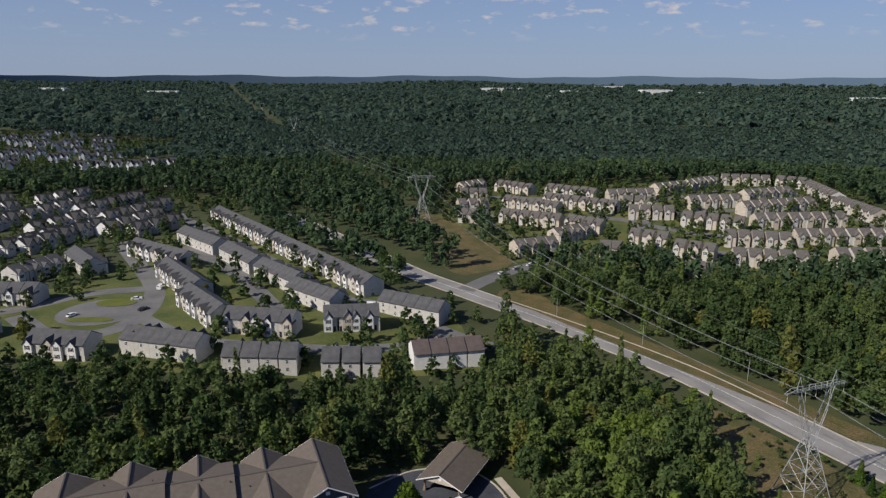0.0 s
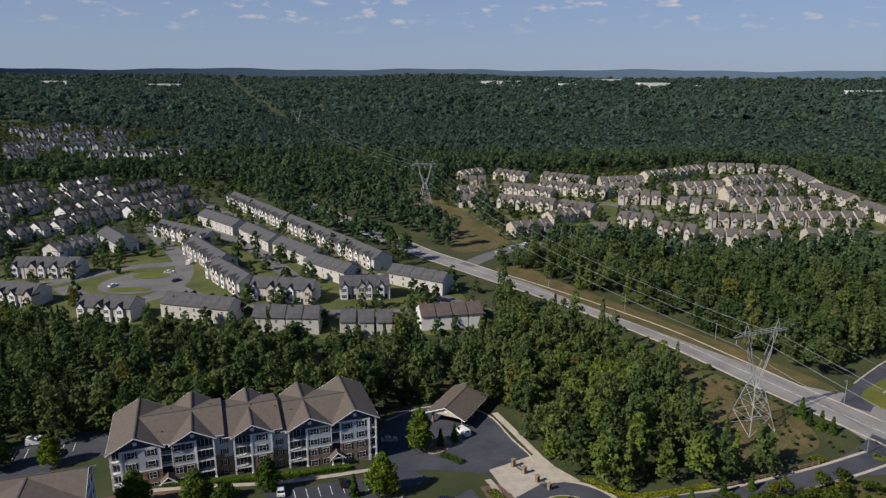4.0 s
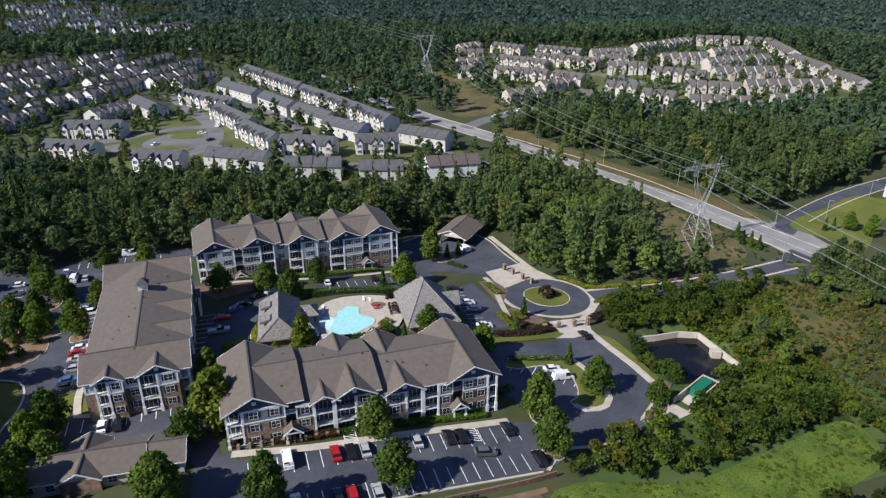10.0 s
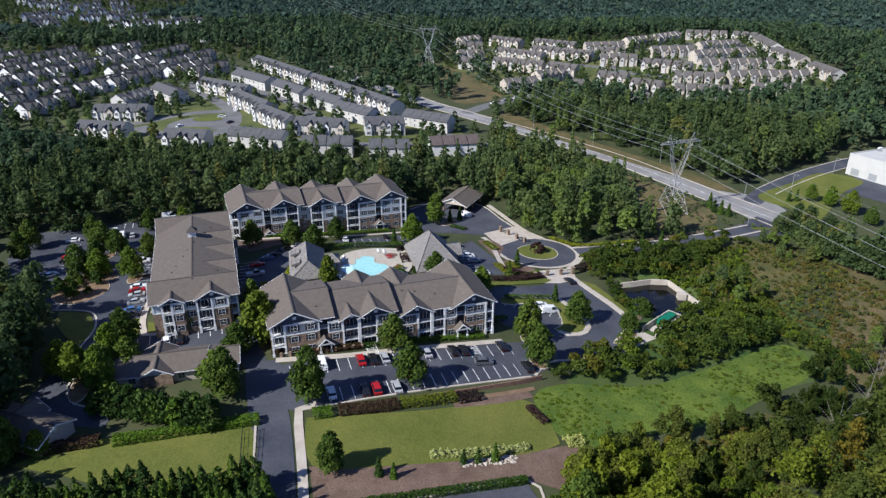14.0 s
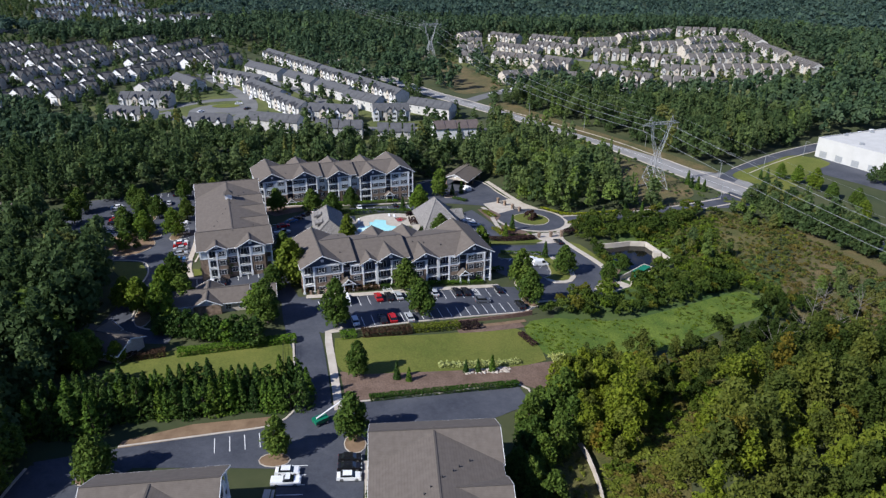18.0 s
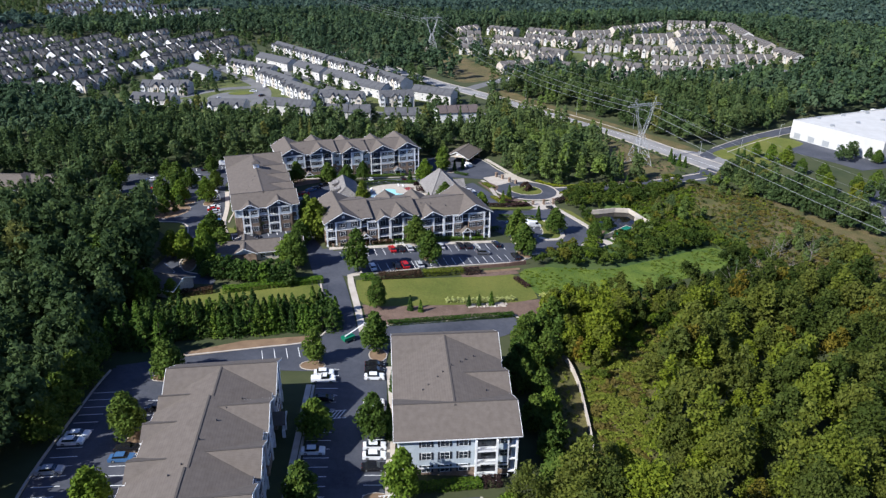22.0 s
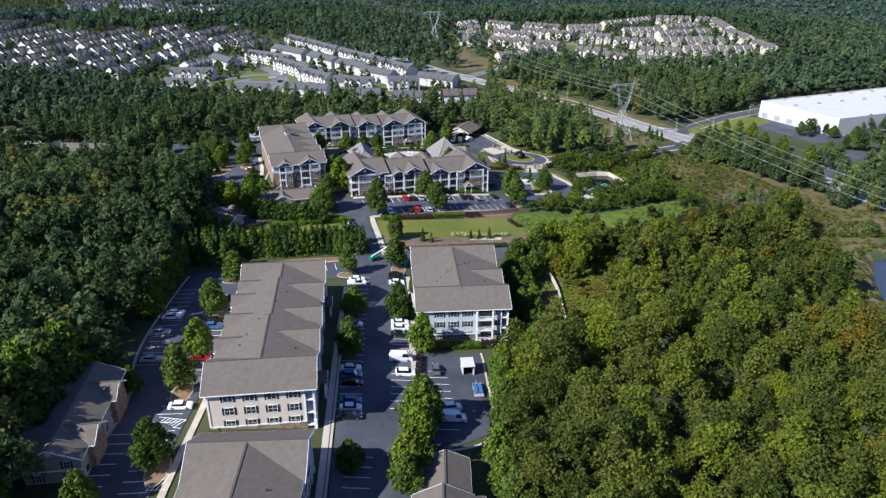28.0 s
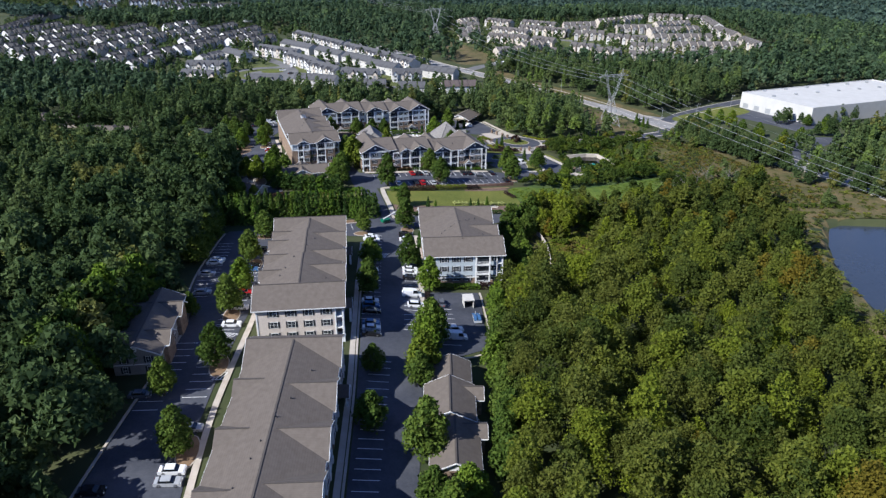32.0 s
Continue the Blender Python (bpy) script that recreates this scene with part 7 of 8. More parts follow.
def open_land(x, y):
    r = np.zeros(len(x), bool)
    for p in (ESTATE, TOWN, VILLAGE_EDGE, DEPOT, FARTOWN):
        r |= inside(x, y, p)
    r |= near_line(x, y, BOULEVARD, 11) | near_line(x, y, BOULEVARD[3:13], 17) | near_line(x, y, [(bx - 5, by - 16) for bx, by in BOULEVARD[4:13]], 19) | near_line(x, y, SIDE_ROAD, 9) | near_line(x, y, WAREHOUSE_DRIVE, 10)
    r |= near_line(x, y, LINE[:3], 13) & (y < 150) | near_line(x, y, LINE[2:4], 16) & (y > 330) | near_line(x, y, LINE[3:], 8)
    r |= inside(x, y, [(64, 148), (95, 150), (101, 172), (88, 196), (70, 200), (62, 176)])
    r |= (lake_edge(x, y) < 15) | inside(x, y, BANK) | inside(x, y, SHRUBS) | (np.hypot((x + 246) / 1.2, y - 113) < 15) | inside(x, y, ESTATE_GARDEN) | (np.hypot(x + 151, y + 76) < 21) | inside(x, y, [(-82, -114), (-70, -114), (-66, -146), (-79, -146)])
    return r


def in_view(x, y, lo, hi, half=40, eye=(0, 0)):
    dx, dy = x - eye[0], y - eye[1]
    a = np.degrees(np.arctan2(dx, dy)) + 3.5
    d = np.hypot(dx, dy)
    return (np.abs(a) < half) & (d >= lo) & (d < hi)


def scatter(x0, x1, y0, y1, step, seed):
    rs = np.random.RandomState(seed)
    X, Y = np.meshgrid(np.arange(x0, x1, step), np.arange(y0, y1, step * 0.87))
    X = X + (np.arange(X.shape[0]) % 2)[:, None] * step / 2
    x, y = (X + rs.uniform(-0.36, 0.36, X.shape) * step).ravel(), (Y + rs.uniform(-0.36, 0.36, Y.shape) * step).ravel()
    return x, y, rs


def deep_in(x, y, d=10.0):
    """Trees well inside the woods, whose lower boughs are bare for want of light."""
    r = np.ones(len(x), bool)
    for dx, dy in ((d, 0), (-d, 0), (0, d), (0, -d)):
        r &= ~open_land(x + dx, y + dy)
    return r


def woods(name, x, y, rs, kinds, low, high, label, mat=None, hue=None, odd=0.035, deep=None):
    """One mesh of many trees: each takes a crown from kinds, turned and scaled; those deep in the woods only its upper part."""
    n = len(x)
    which, s, a = rs.randint(0, len(kinds), n), rs.uniform(low, high, n), rs.uniform(0, 2 * np.pi, n)
    z = ground(x, y)
    t = np.clip(rs.beta(1.2, 1.5, n) * 0.9 + 0.12 * np.sin(x / 31 + 1) * np.cos(y / 43) + (0.26 * np.tanh((x + 5) / 25) - 0.36 * np.clip((x - 35) / 60, 0, 1)) * np.exp(-np.maximum(y - 100, 0) / 120) - 0.14 * np.clip((y - 130) / 120, 0, 1) + 0.07 + (hue or 0) + 0.08 * (x > 0) - 0.06 * np.clip((-30 - x) / 40, 0, 1) * np.clip((260 - y) / 60, 0, 1), 0, 1)
    t = np.where(rs.uniform(0, 1, n) < odd, rs.uniform(0.93, 1.0, n), t * 0.9)
    vs, tt = [], []
    bare = np.zeros(n, bool) if deep is None else deep
    for k, c in [(k, c) for k in range(len(kinds)) for c in (False, True)]:
        i, c = np.where((which == k) & (bare == c))[0], kinds[k].reshape(-1, 3, 3)[(kinds[k].reshape(-1, 3, 3)[:, :, 2].mean(1) > 0.38 * kinds[k][:, 2].max()) | (not c)].reshape(-1, 3)
        ca, sa = np.cos(a[i]) * s[i], np.sin(a[i]) * s[i]
        v = np.empty((len(i), len(c), 3), np.float32)
        v[:, :, 0] = c[None, :, 0] * ca[:, None] - c[None, :, 1] * sa[:, None] + x[i][:, None]
        v[:, :, 1] = c[None, :, 0] * sa[:, None] + c[None, :, 1] * ca[:, None] + y[i][:, None]
        v[:, :, 2] = c[None, :, 2] * (s[i] * rs.uniform(0.9, 1.15, len(i)))[:, None] + z[i][:, None]
        vs.append(v.reshape(-1, 3)), tt.append(np.repeat(t[i], len(c)))
    v = np.concatenate(vs)
    ob = new(name, np_mesh(name, v, leaves(len(v) // 3), [mat or M_FOREST], tint=np.concatenate(tt)))
    return tagged(ob, label, "woods", kind="stuff")


NEAR = [crown(s, n, h, r, b, 0.55, lobes=l, full=s % 2 == 1) for s, n, h, r, b, l in ((21, 780, 15, 4.1, 2.0, 34), (22, 860, 17, 4.6, 3.0, 38), (23, 620, 12.5, 3.6, 1.5, 28), (24, 760, 16, 4.0, 3.0, 32), (26, 540, 11, 3.2, 1.0, 24), (27, 640, 18, 3.6, 2.0, 30))]
NEAR2 = [crown(s, n, h, r, b, 0.92, lobes=l, full=s > 72) for s, n, h, r, b, l in ((71, 260, 15, 4.2, 1.5, 20), (72, 270, 17, 4.4, 2.0, 22), (73, 195, 12.5, 3.9, 1.0, 16), (74, 230, 18, 3.7, 1.5, 20), (75, 240, 19, 3.9, 2.0, 20))] + [crown(76, 190, 17, 2.6, 1.5, 0.85, True)]
MID = [crown(s, 48, h, r, 3, 1.9, lobes=l) for s, h, r, l in ((31, 15, 4.2, 9), (32, 17, 4.6, 10), (33, 13, 3.8, 8))] + [crown(34, 48, 18, 3.4, 2, 1.7, lobes=10, full=True), crown(35, 46, 16, 3.2, 2, 1.6, True)]
FAR = [crown(s, 20, h, r, 4, 3.7, lobes=6) for s, h, r in ((41, 15, 5.2), (42, 17, 5.6), (43, 13, 5.0))]
VFAR = [crown(s, 22, 15, 17, 6, 8.5, lobes=9) for s in (51, 52)]

def fine_woods(x, y):
    """The stretch of woods built from the finer crowns."""
    r = in_view(x, y, 60, 470, 38, (0, -265)) | in_view(x, y, 40, 190, 56, (0, -265)) | in_view(x, y, 60, 380, 36, (0, -40))
    return ~open_land(x, y) & r & ~((np.abs(x) < 60) & (y < -200))


x, y, rs = scatter(-330, 340, -230, 380, 6.1, 11)
seen = fine_woods(x, y)
close = (y < 70) & (np.abs(x) < 160)
k0, k1 = seen & close & (x > -20), seen & ~close
k8 = seen & close & (x <= -20)
k11 = k0 & (y < -75)
k0 &= y >= -75
CLOSE = [crown(s, n, h, r, b, 0.4, lobes=l, full=s % 2 == 1) for s, n, h, r, b, l in ((101, 1250, 15, 4.1, 2.0, 44), (102, 1400, 17, 4.7, 3.0, 50), (103, 1000, 12.5, 3.6, 1.5, 36), (104, 1250, 16, 4.2, 3.0, 44), (105, 1050, 18, 3.6, 2.0, 40))]
woods("woods_close", x[k11], y[k11], rs, CLOSE, 0.66, 1.3, "dense broadleaf woods beside the street in late-summer green", hue=-0.03, odd=0.02, deep=deep_in(x[k11], y[k11]))
woods("woods_near", x[k0], y[k0], rs, NEAR, 0.62, 1.28, "dense mixed broadleaf woods in late-summer green", hue=0.02, odd=0.05, deep=deep_in(x[k0], y[k0]))
NEAR3 = [crown(s, n, h, r, b, 0.86, lobes=l, full=s % 2 == 1) for s, n, h, r, b, l in ((81, 350, 15, 4.0, 2.0, 24), (82, 390, 17, 4.5, 3.0, 26), (83, 280, 12.5, 3.5, 1.5, 20), (85, 320, 18, 3.4, 2.0, 22))]
# tint lowered so leaf colour carries the deep shadow between these tall trees
woods("woods_west", x[k8], y[k8], rs, NEAR3, 0.85, 1.32, "dense dark mixed woods west of the estate", M_MIXED, hue=-0.1, deep=deep_in(x[k8], y[k8]))
woods("woods_behind", x[k1], y[k1], rs, NEAR2, 0.7, 1.15, "dense mixed woods round the estate", M_MIXED, odd=0.03, deep=deep_in(x[k1], y[k1]))
x, y, rs = scatter(-420, 420, -400, 300, 9.4, 26)
k13 = ~open_land(x, y) & ~((fine_woods(x, y) | fine_woods(x + 3, y) | fine_woods(x - 3, y)) & (np.abs(x) < 335) & (y > -230)) & ~in_view(x, y, 250, 760, 39, (0, -20)) & ~in_view(x, y, 250, 950, 38, (0, -265))
for side, m in ((k13 & (x > -20), M_FOREST), (k13 & (x <= -20), M_MIXED)):
    woods("woods_outer", x[side], y[side], rs, MID, 0.9, 1.3, "mixed woods closing round the estate", m, hue=-0.05)
x, y, rs = scatter(-560, 560, -100, 760, 7.9, 12)
keep2 = ~open_land(x, y) & ~(((in_view(x, y, 60, 470, 38, (0, -265)) | in_view(x, y, 60, 380, 36, (0, -40)))) & (np.abs(x) < 335) & (y < 380)) & (in_view(x, y, 250, 760, 39, (0, -20)) | in_view(x, y, 250, 950, 38, (0, -265)))
woods("woods_middle", x[keep2], y[keep2], rs, MID, 0.85, 1.15, "dense mixed woods beyond the estate", M_HALFHAZELEAF, odd=0.015)
x, y, rs = scatter(-1150, 1100, 480, 1500, 13.0, 13)
keep3 = ~open_land(x, y) & in_view(x, y, 680, 1500, 40, (0, -20)) & ~((in_view(x, y, 250, 760, 39, (0, -20)) | in_view(x, y, 250, 950, 38, (0, -265))) & (y < 760) & (np.abs(x) < 560))
woods("woods_far", x[keep3], y[keep3], rs, FAR, 0.85, 1.2, "far woods rolling to the north", M_HAZELEAF)
x, y, rs = scatter(-3600, 3600, 1100, 4800, 47, 14)
keep4 = ~near_line(x, y, LINE, 18) & in_view(x, y, 1500, 4250, 40, (0, -20))
woods("woods_horizon", x[keep4], y[keep4], rs, VFAR, 0.9, 1.3, "distant woods reaching the horizon", M_HAZELEAF)
drape("dry_meadow", [(16, -24), (26, -25), (34, -28), (48, -8), (70, 22), (78, 14), (64, -6), (46, -36), (40, -66), (33, -80), (20, -72)], M_SCRUB, 0.06, "rough yellow-green grass behind the retaining wall", "meadow")
# shrubs and saplings in the rough meadow
x, y, rs = scatter(14, 160, -68, 138, 2.7, 15)
FIELD = [(14, 20), (21, 27), (43, 30), (64, 42), (88, 56), (90, 42), (72, 28), (56, 16), (36, 9), (23, 3)]
dense = inside(x, y, [(37, 98), (38, 108), (44, 116), (64, 122), (96, 135), (106, 133), (94, 112), (74, 101), (60, 100), (46, 96), (44.5, 84)]) | inside(x, y, [(19, 29), (29, 40), (38, 48), (45, 57), (51, 66), (62, 66), (76, 78), (92, 70), (110, 44), (98, 40), (88, 57), (64, 43), (43, 31), (24, 27.5)]) | inside(x, y, [(43, 92), (47, 90), (50, 76), (57, 75), (57, 71.5), (46, 70), (43, 76)]) | inside(x, y, [(60, 62), (64, 70), (60, 75), (68, 78), (80, 76), (66, 60)]) | inside(x, y, [(44, 97), (60, 101.5), (84, 104), (88, 84), (78, 68), (66, 67), (73.5, 79), (67, 93), (61, 99.5), (48, 96)])
edge_strip = inside(x, y, [(24, 0), (36, 7), (56, 14), (72, 26), (90, 40), (112, 26), (98, 20), (78, 6), (58, -8), (38, -15), (28, -16)])
loose = inside(x, y, [(72, 100), (96, 132), (124, 126), (128, 90), (150, 40), (160, 20), (110, 40), (90, 72), (76, 80)])
roll = rs.uniform(0, 1, len(x))
k5 = (dense & (roll < 0.9) | edge_strip & (roll < 0.6) | loose & (roll < 0.92)) & (~inside(x, y, [(45, 92), (50, 96), (58, 98.5), (66, 98), (69, 91), (74, 79), (66, 73), (56, 72), (49, 75)])) & ~inside(x, y, FIELD) & ~((np.abs((x - 54.7) * 0.727 - (y - 62.8) * 0.687) < 4.2) & (np.abs((x - 51.7) * 0.687 + (y - 59.6) * 0.727) < 12.5))
BUSH = [crown(s, 110, 4.6, 2.2, 0.1, 0.56, lobes=8) for s in (61, 62, 63)]
RIGHT_BANK = [(60, 60), (78, 62), (96, 56), (94, 100), (84, 106), (66, 103), (75, 80), (68, 70)]
tall = k5 & ~loose & ~edge_strip & (~inside(x, y, RIGHT_BANK) | (rs.uniform(0, 1, len(x)) < 0.3))
sapling = k5 & edge_strip
woods("saplings", x[sapling], y[sapling], rs, NEAR3[:3], 0.28, 0.55, "thicket of green saplings by the field", hue=-0.4)
woods("brush", x[tall], y[tall], rs, BUSH, 0.4, 1.25, "shrubs and saplings round the rough meadow", M_VINE, hue=-0.25, odd=0.1)
WEEDS = [crown(s, 34, 1.7, 1.5, 0.0, 0.5, lobes=6) for s in (64, 65, 66)]
x, y, rs = scatter(14, 165, -76, 140, 2.1, 24)
patch = np.sin(x / 8.0 + 2) * np.cos(y / 11.0) + 0.6 * np.sin(x / 3.7 + y / 5.3) + rs.uniform(-0.7, 0.7, len(x))
rough = inside(x, y, [(60, 100), (84, 122), (110, 136), (124, 126), (134, 96), (152, 40), (160, 18), (128, 16), (108, 42), (90, 72), (74, 78)])
brown = rough & (x > 84 + 0.25 * (y - 60)) & (y > 20)
green = (rough & ~brown & (patch > -1.2)) | inside(x, y, RIGHT_BANK)
woods("meadow_weeds", x[green], y[green], rs, WEEDS, 0.45, 1.25, "low green weeds and shrubs in the rough meadow", M_VINE, hue=0.2, odd=0.1)
woods("dry_weeds", *(v[brown & (patch > -0.75)] for v in (x, y)), rs, WEEDS, 0.35, 0.95, "dry brown and olive weeds on the slope", M_WEED, hue=0.0, odd=0.34)
strip_k = inside(x, y, SHRUBS) & (patch > np.where(y > -20, 0.1, 0.8))
fill = inside(x, y, SHRUBS)
below = inside(x, y, [(17, -24), (22, -29), (23.6, -38), (24.4, -54), (24, -70), (21, -80), (17, -72), (15, -50)])
woods("wall_weeds", x[below], y[below], rs, WEEDS, 0.3, 0.65, "tall olive grass below the retaining wall", M_WEED, hue=0.0, odd=0.03)
woods("rough_weeds", x[fill], y[fill], rs, [c * np.array([1.3, 1.3, 0.5]) for c in WEEDS], 0.6, 1.3, "tall yellow-green weeds behind the retaining wall", M_WEED, hue=0.4, odd=0.32)
woods("yellow_shrubs", x[strip_k], y[strip_k], rs, BUSH, 0.3, 0.7, "yellow-green shrubs between the thicket and the woods", M_VINE, hue=0.2, odd=0.1)
thick = inside(x, y, THICKET) & (rs.uniform(0, 1, len(x)) < 0.55)
woods("thicket", x[thick], y[thick], rs, NEAR3[:3], 0.42, 0.68, "dense young broadleaf trees below the field", hue=0.1)
clump = rough & (np.sin(x / 11.0) * np.sin(y / 13.0 + 1) > 0.45) & (rs.uniform(0, 1, len(x)) < 0.16)
woods("meadow_trees", x[clump], y[clump], rs, NEAR3[:3], 0.3, 0.55, "scattered small trees in the rough meadow", M_MIXED, hue=0.12, odd=0.2)
# trees among the houses
x, y, rs = scatter(-900, 280, 205, 1180, 11, 16)
k6 = (inside(x, y, TOWN) | inside(x, y, VILLAGE_EDGE) | inside(x, y, FARTOWN)) & ~near_line(x, y, [(-158, 300), (-150, 246)], 26) & (rs.uniform(0, 1, len(x)) < np.where(x < -215, np.where(y > 620, 0.75, 0.92), np.where(x < -40, 0.55, 0.8)))
for hx, hy, pair in BEYOND:
    k6 &= np.hypot(x - hx - 6 * (pair - 1), y - hy + 7) > 12
woods("garden_trees", x[k6], y[k6], rs, [crown(s, 60, 8.0, 3.0, 0.3, 1.3, lobes=9, full=True) for s in (91, 92, 93)], 0.55, 1.25, "small garden and street trees among the houses", M_MIXED, hue=-0.15)

x, y, rs = scatter(-226, -164, 44, 104, 6.0, 25)
k12 = inside(x, y, ESTATE_GARDEN) & ((y < 74) | (rs.uniform(0, 1, len(x)) < 0.3)) & ~((np.abs(x + 196) < 24) & (np.abs(y - 88) < 13))
woods("estate_trees", x[k12], y[k12], rs, NEAR3, 0.4, 0.68, "small garden trees before the brown house", M_MIXED)

x, y, rs = scatter(20, 125, 140, 320, 4.2, 17)
k7 = near_line(x, y, [(bx - 6, by - 18) for bx, by in BOULEVARD[4:12]], 19) & ~near_line(x, y, BOULEVARD, 9) & ~inside(x, y, ESTATE) & (rs.uniform(0, 1, len(x)) < 0.6)
woods("verge_brush", x[k7], y[k7], rs, BUSH, 0.25, 0.6, "low brush and saplings on the road verge", M_MIXED)

# planted rows between the wide road and the warehouse
rs = np.random.RandomState(18)
tx, ty = [], []
for (x0, y0), (x1, y1), n, w in (((172, 118), (182, 100), 6, 3), ((190, 182), (246, 194), 16, 5), ((158, 58), (192, 30), 30, 6), ((204, 154), (246, 142), 30, 7), ((118, 128), (124, 124), 4, 3)):
    for i in range(n):
        f = (i + 0.5) / n
        tx.append(x0 + (x1 - x0) * f + rs.uniform(-w, w)), ty.append(y0 + (y1 - y0) * f + rs.uniform(-w, w) * 0.6)
u = rs.uniform(0, 1, 150)
woods("roadside_thicket", 123 + 31 * u ** 1.2 + rs.uniform(-5, 5, 150), 146 - 68 * u + rs.uniform(-4, 4, 150), rs, NEAR3, 0.6, 0.85, "dense dark evergreens in a row beside the wide road", M_MIXED, hue=-0.4)
woods("roadside_trees", np.array(tx), np.array(ty), rs, [c * 0.74 for c in NEAR3[:3]], 0.75, 1.15, "rounded trees planted beside the wide road", M_MIXED, hue=-0.2)
drape("lawn", ring(-152, -70, 12, 14), M_LAWN, 0.08, "small bright clearing among the trees", "lawn")

# backdrop strip of hills, horizon haze painted into its blue base colour
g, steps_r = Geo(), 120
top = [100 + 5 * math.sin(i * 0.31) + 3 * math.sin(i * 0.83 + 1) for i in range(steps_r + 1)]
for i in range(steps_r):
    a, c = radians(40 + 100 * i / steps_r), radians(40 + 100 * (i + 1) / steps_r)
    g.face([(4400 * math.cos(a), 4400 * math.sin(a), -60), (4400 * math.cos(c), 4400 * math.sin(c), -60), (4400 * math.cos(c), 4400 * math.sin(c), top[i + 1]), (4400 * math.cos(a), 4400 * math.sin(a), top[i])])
tagged(part("backdrop", g, plain("hazed_hills", (0.10, 0.15, 0.21), 1.0, spec=0.0)), "hills at the edge of sight, horizon haze painted into their blue-green", "hills", kind="structure")

drape("dry_meadow", BANK, M_BROWN, 0.07, "dry yellow grass and reeds beside the lake", "meadow", rounded=4)
x, y, rs = scatter(98, 205, -115, 82, 2.6, 19)
k9 = (inside(x, y, BANK) | (lake_edge(x, y) < 16)) & (lake_edge(x, y) > 3) & (rs.uniform(0, 1, len(x)) < np.where(y > 12, 0.35, 0.75))
woods("bank_brush", x[k9], y[k9], rs, [c * np.array([1.6, 1.6, 0.6]) for c in WEEDS], 0.35, 0.9, "reeds and low shrubs on the lake bank", M_WEED, hue=0.18, odd=0.12)

for i, (x, y) in enumerate(((148.5, 184.8), (154.4, 178.6), (158.6, 169.3), (161.5, 157.2), (167.8, 147.3), (160.6, 127.3), (176.5, 131.9), (187.5, 136.1), (209.4, 155.5), (209.7, 178.6))):
    plant(STREET, x, y, "round clipped tree on the grass before the warehouse", group="round trees before the warehouse", s=0.78 + 0.1 * (i % 3))
plant([tree_kind(17, 900, 9.0, 4.2, 0.4, 0.6, M_YELLOW, lobes=20)], 172, 120, "round yellow-leaved tree beside the wide road")

x, y, rs = scatter(14, 92, 2, 58, 1.5, 23)
k10 = inside(x, y, FIELD) & (np.sin(x / 5.0) * np.cos(y / 6.0 + 1) + rs.uniform(-0.9, 0.9, len(x)) > 0.0)
woods("field_weeds", x[k10], y[k10], rs, [c * np.array([1.0, 1.0, 0.35]) for c in WEEDS], 0.2, 0.6, "low weeds in the rough field", M_VINE, hue=0.25, odd=0.06)
for i, (x, y) in enumerate(((-131, 66), (-128.7, 62), (-127.6, 70), (-125, 67.5), (-124.6, 73), (-122, 58), (-119, 61), (-120, 68))):
    plant(HOLLY, x, y, "dark dense evergreen on the parking island", group="island evergreens", s=0.45 + 0.25 * (i % 3))
for x, y, s in ((-159, 96, 1.0), (-155, 84, 1.0), (-141, 105.6, 0.9), (-131.8, 78.3, 1.0)):
    plant(STREET, x, y, LABEL, group="shade trees of the parking areas", s=s)
M_DEADWOOD = material("pale_deadwood", (0.12, 0.11, 0.095), (0.22, 0.20, 0.175), 2.0, 0.9, 0.3)
for i, (x, y) in enumerate(((102.2, 23), (112.5, 33.1), (78.1, 7), (104, 37), (88.3, 16), (98, 30))):
    t = thing("bare_tree", x, y, gz(x, y), i * 67, "leafless pale dead tree at the meadow's edge", "tree", "dead trees")
    me = trunk_mesh("trunk", 11.5 + (i % 3) * 1.5, 0.11, 40 + i, 9)
    me.materials[0] = M_DEADWOOD
    link_mesh("trunk", me, t)

for x, y, s in ((-85, -152, 1.75), (-84, -146, 1.6), (-86, -140, 1.8), (-84.5, -134, 1.7), (-86, -128, 1.75), (-84, -122, 1.6), (-85, -116, 1.7), (-79, -153, 1.5)):
    plant(STREET, x, y, "tall dark tree leaning over the carriage house", group="trees by the carriage house", s=s)
for x, y, s in ((7.4, -97, 0.8), (7.0, -103, 0.9), (7.6, -109, 0.85), (8.2, -114.5, 0.95), (7.6, -120, 0.9), (6.2, -126, 0.95), (7.4, -132, 0.85), (8.4, -138, 0.95), (7.8, -144, 0.9), (8.6, -150, 1.0), (7.8, -156, 0.9), (8.4, -162, 1.0)):
    plant(STREET, x, y, "green tree at the edge of the woods by the kerb", group="trees along the kerb", s=s)
for x, y, s in ((1, -172, 1.0), (-5.5, -172, 0.85), (-1.5, -177, 1.0), (-6, -181, 0.9), (0.5, -184, 1.0)):
    plant(STREET, x, y, "green tree at the end of the garages", group="trees by the garages", s=s)
# ---- pylons and cables ----


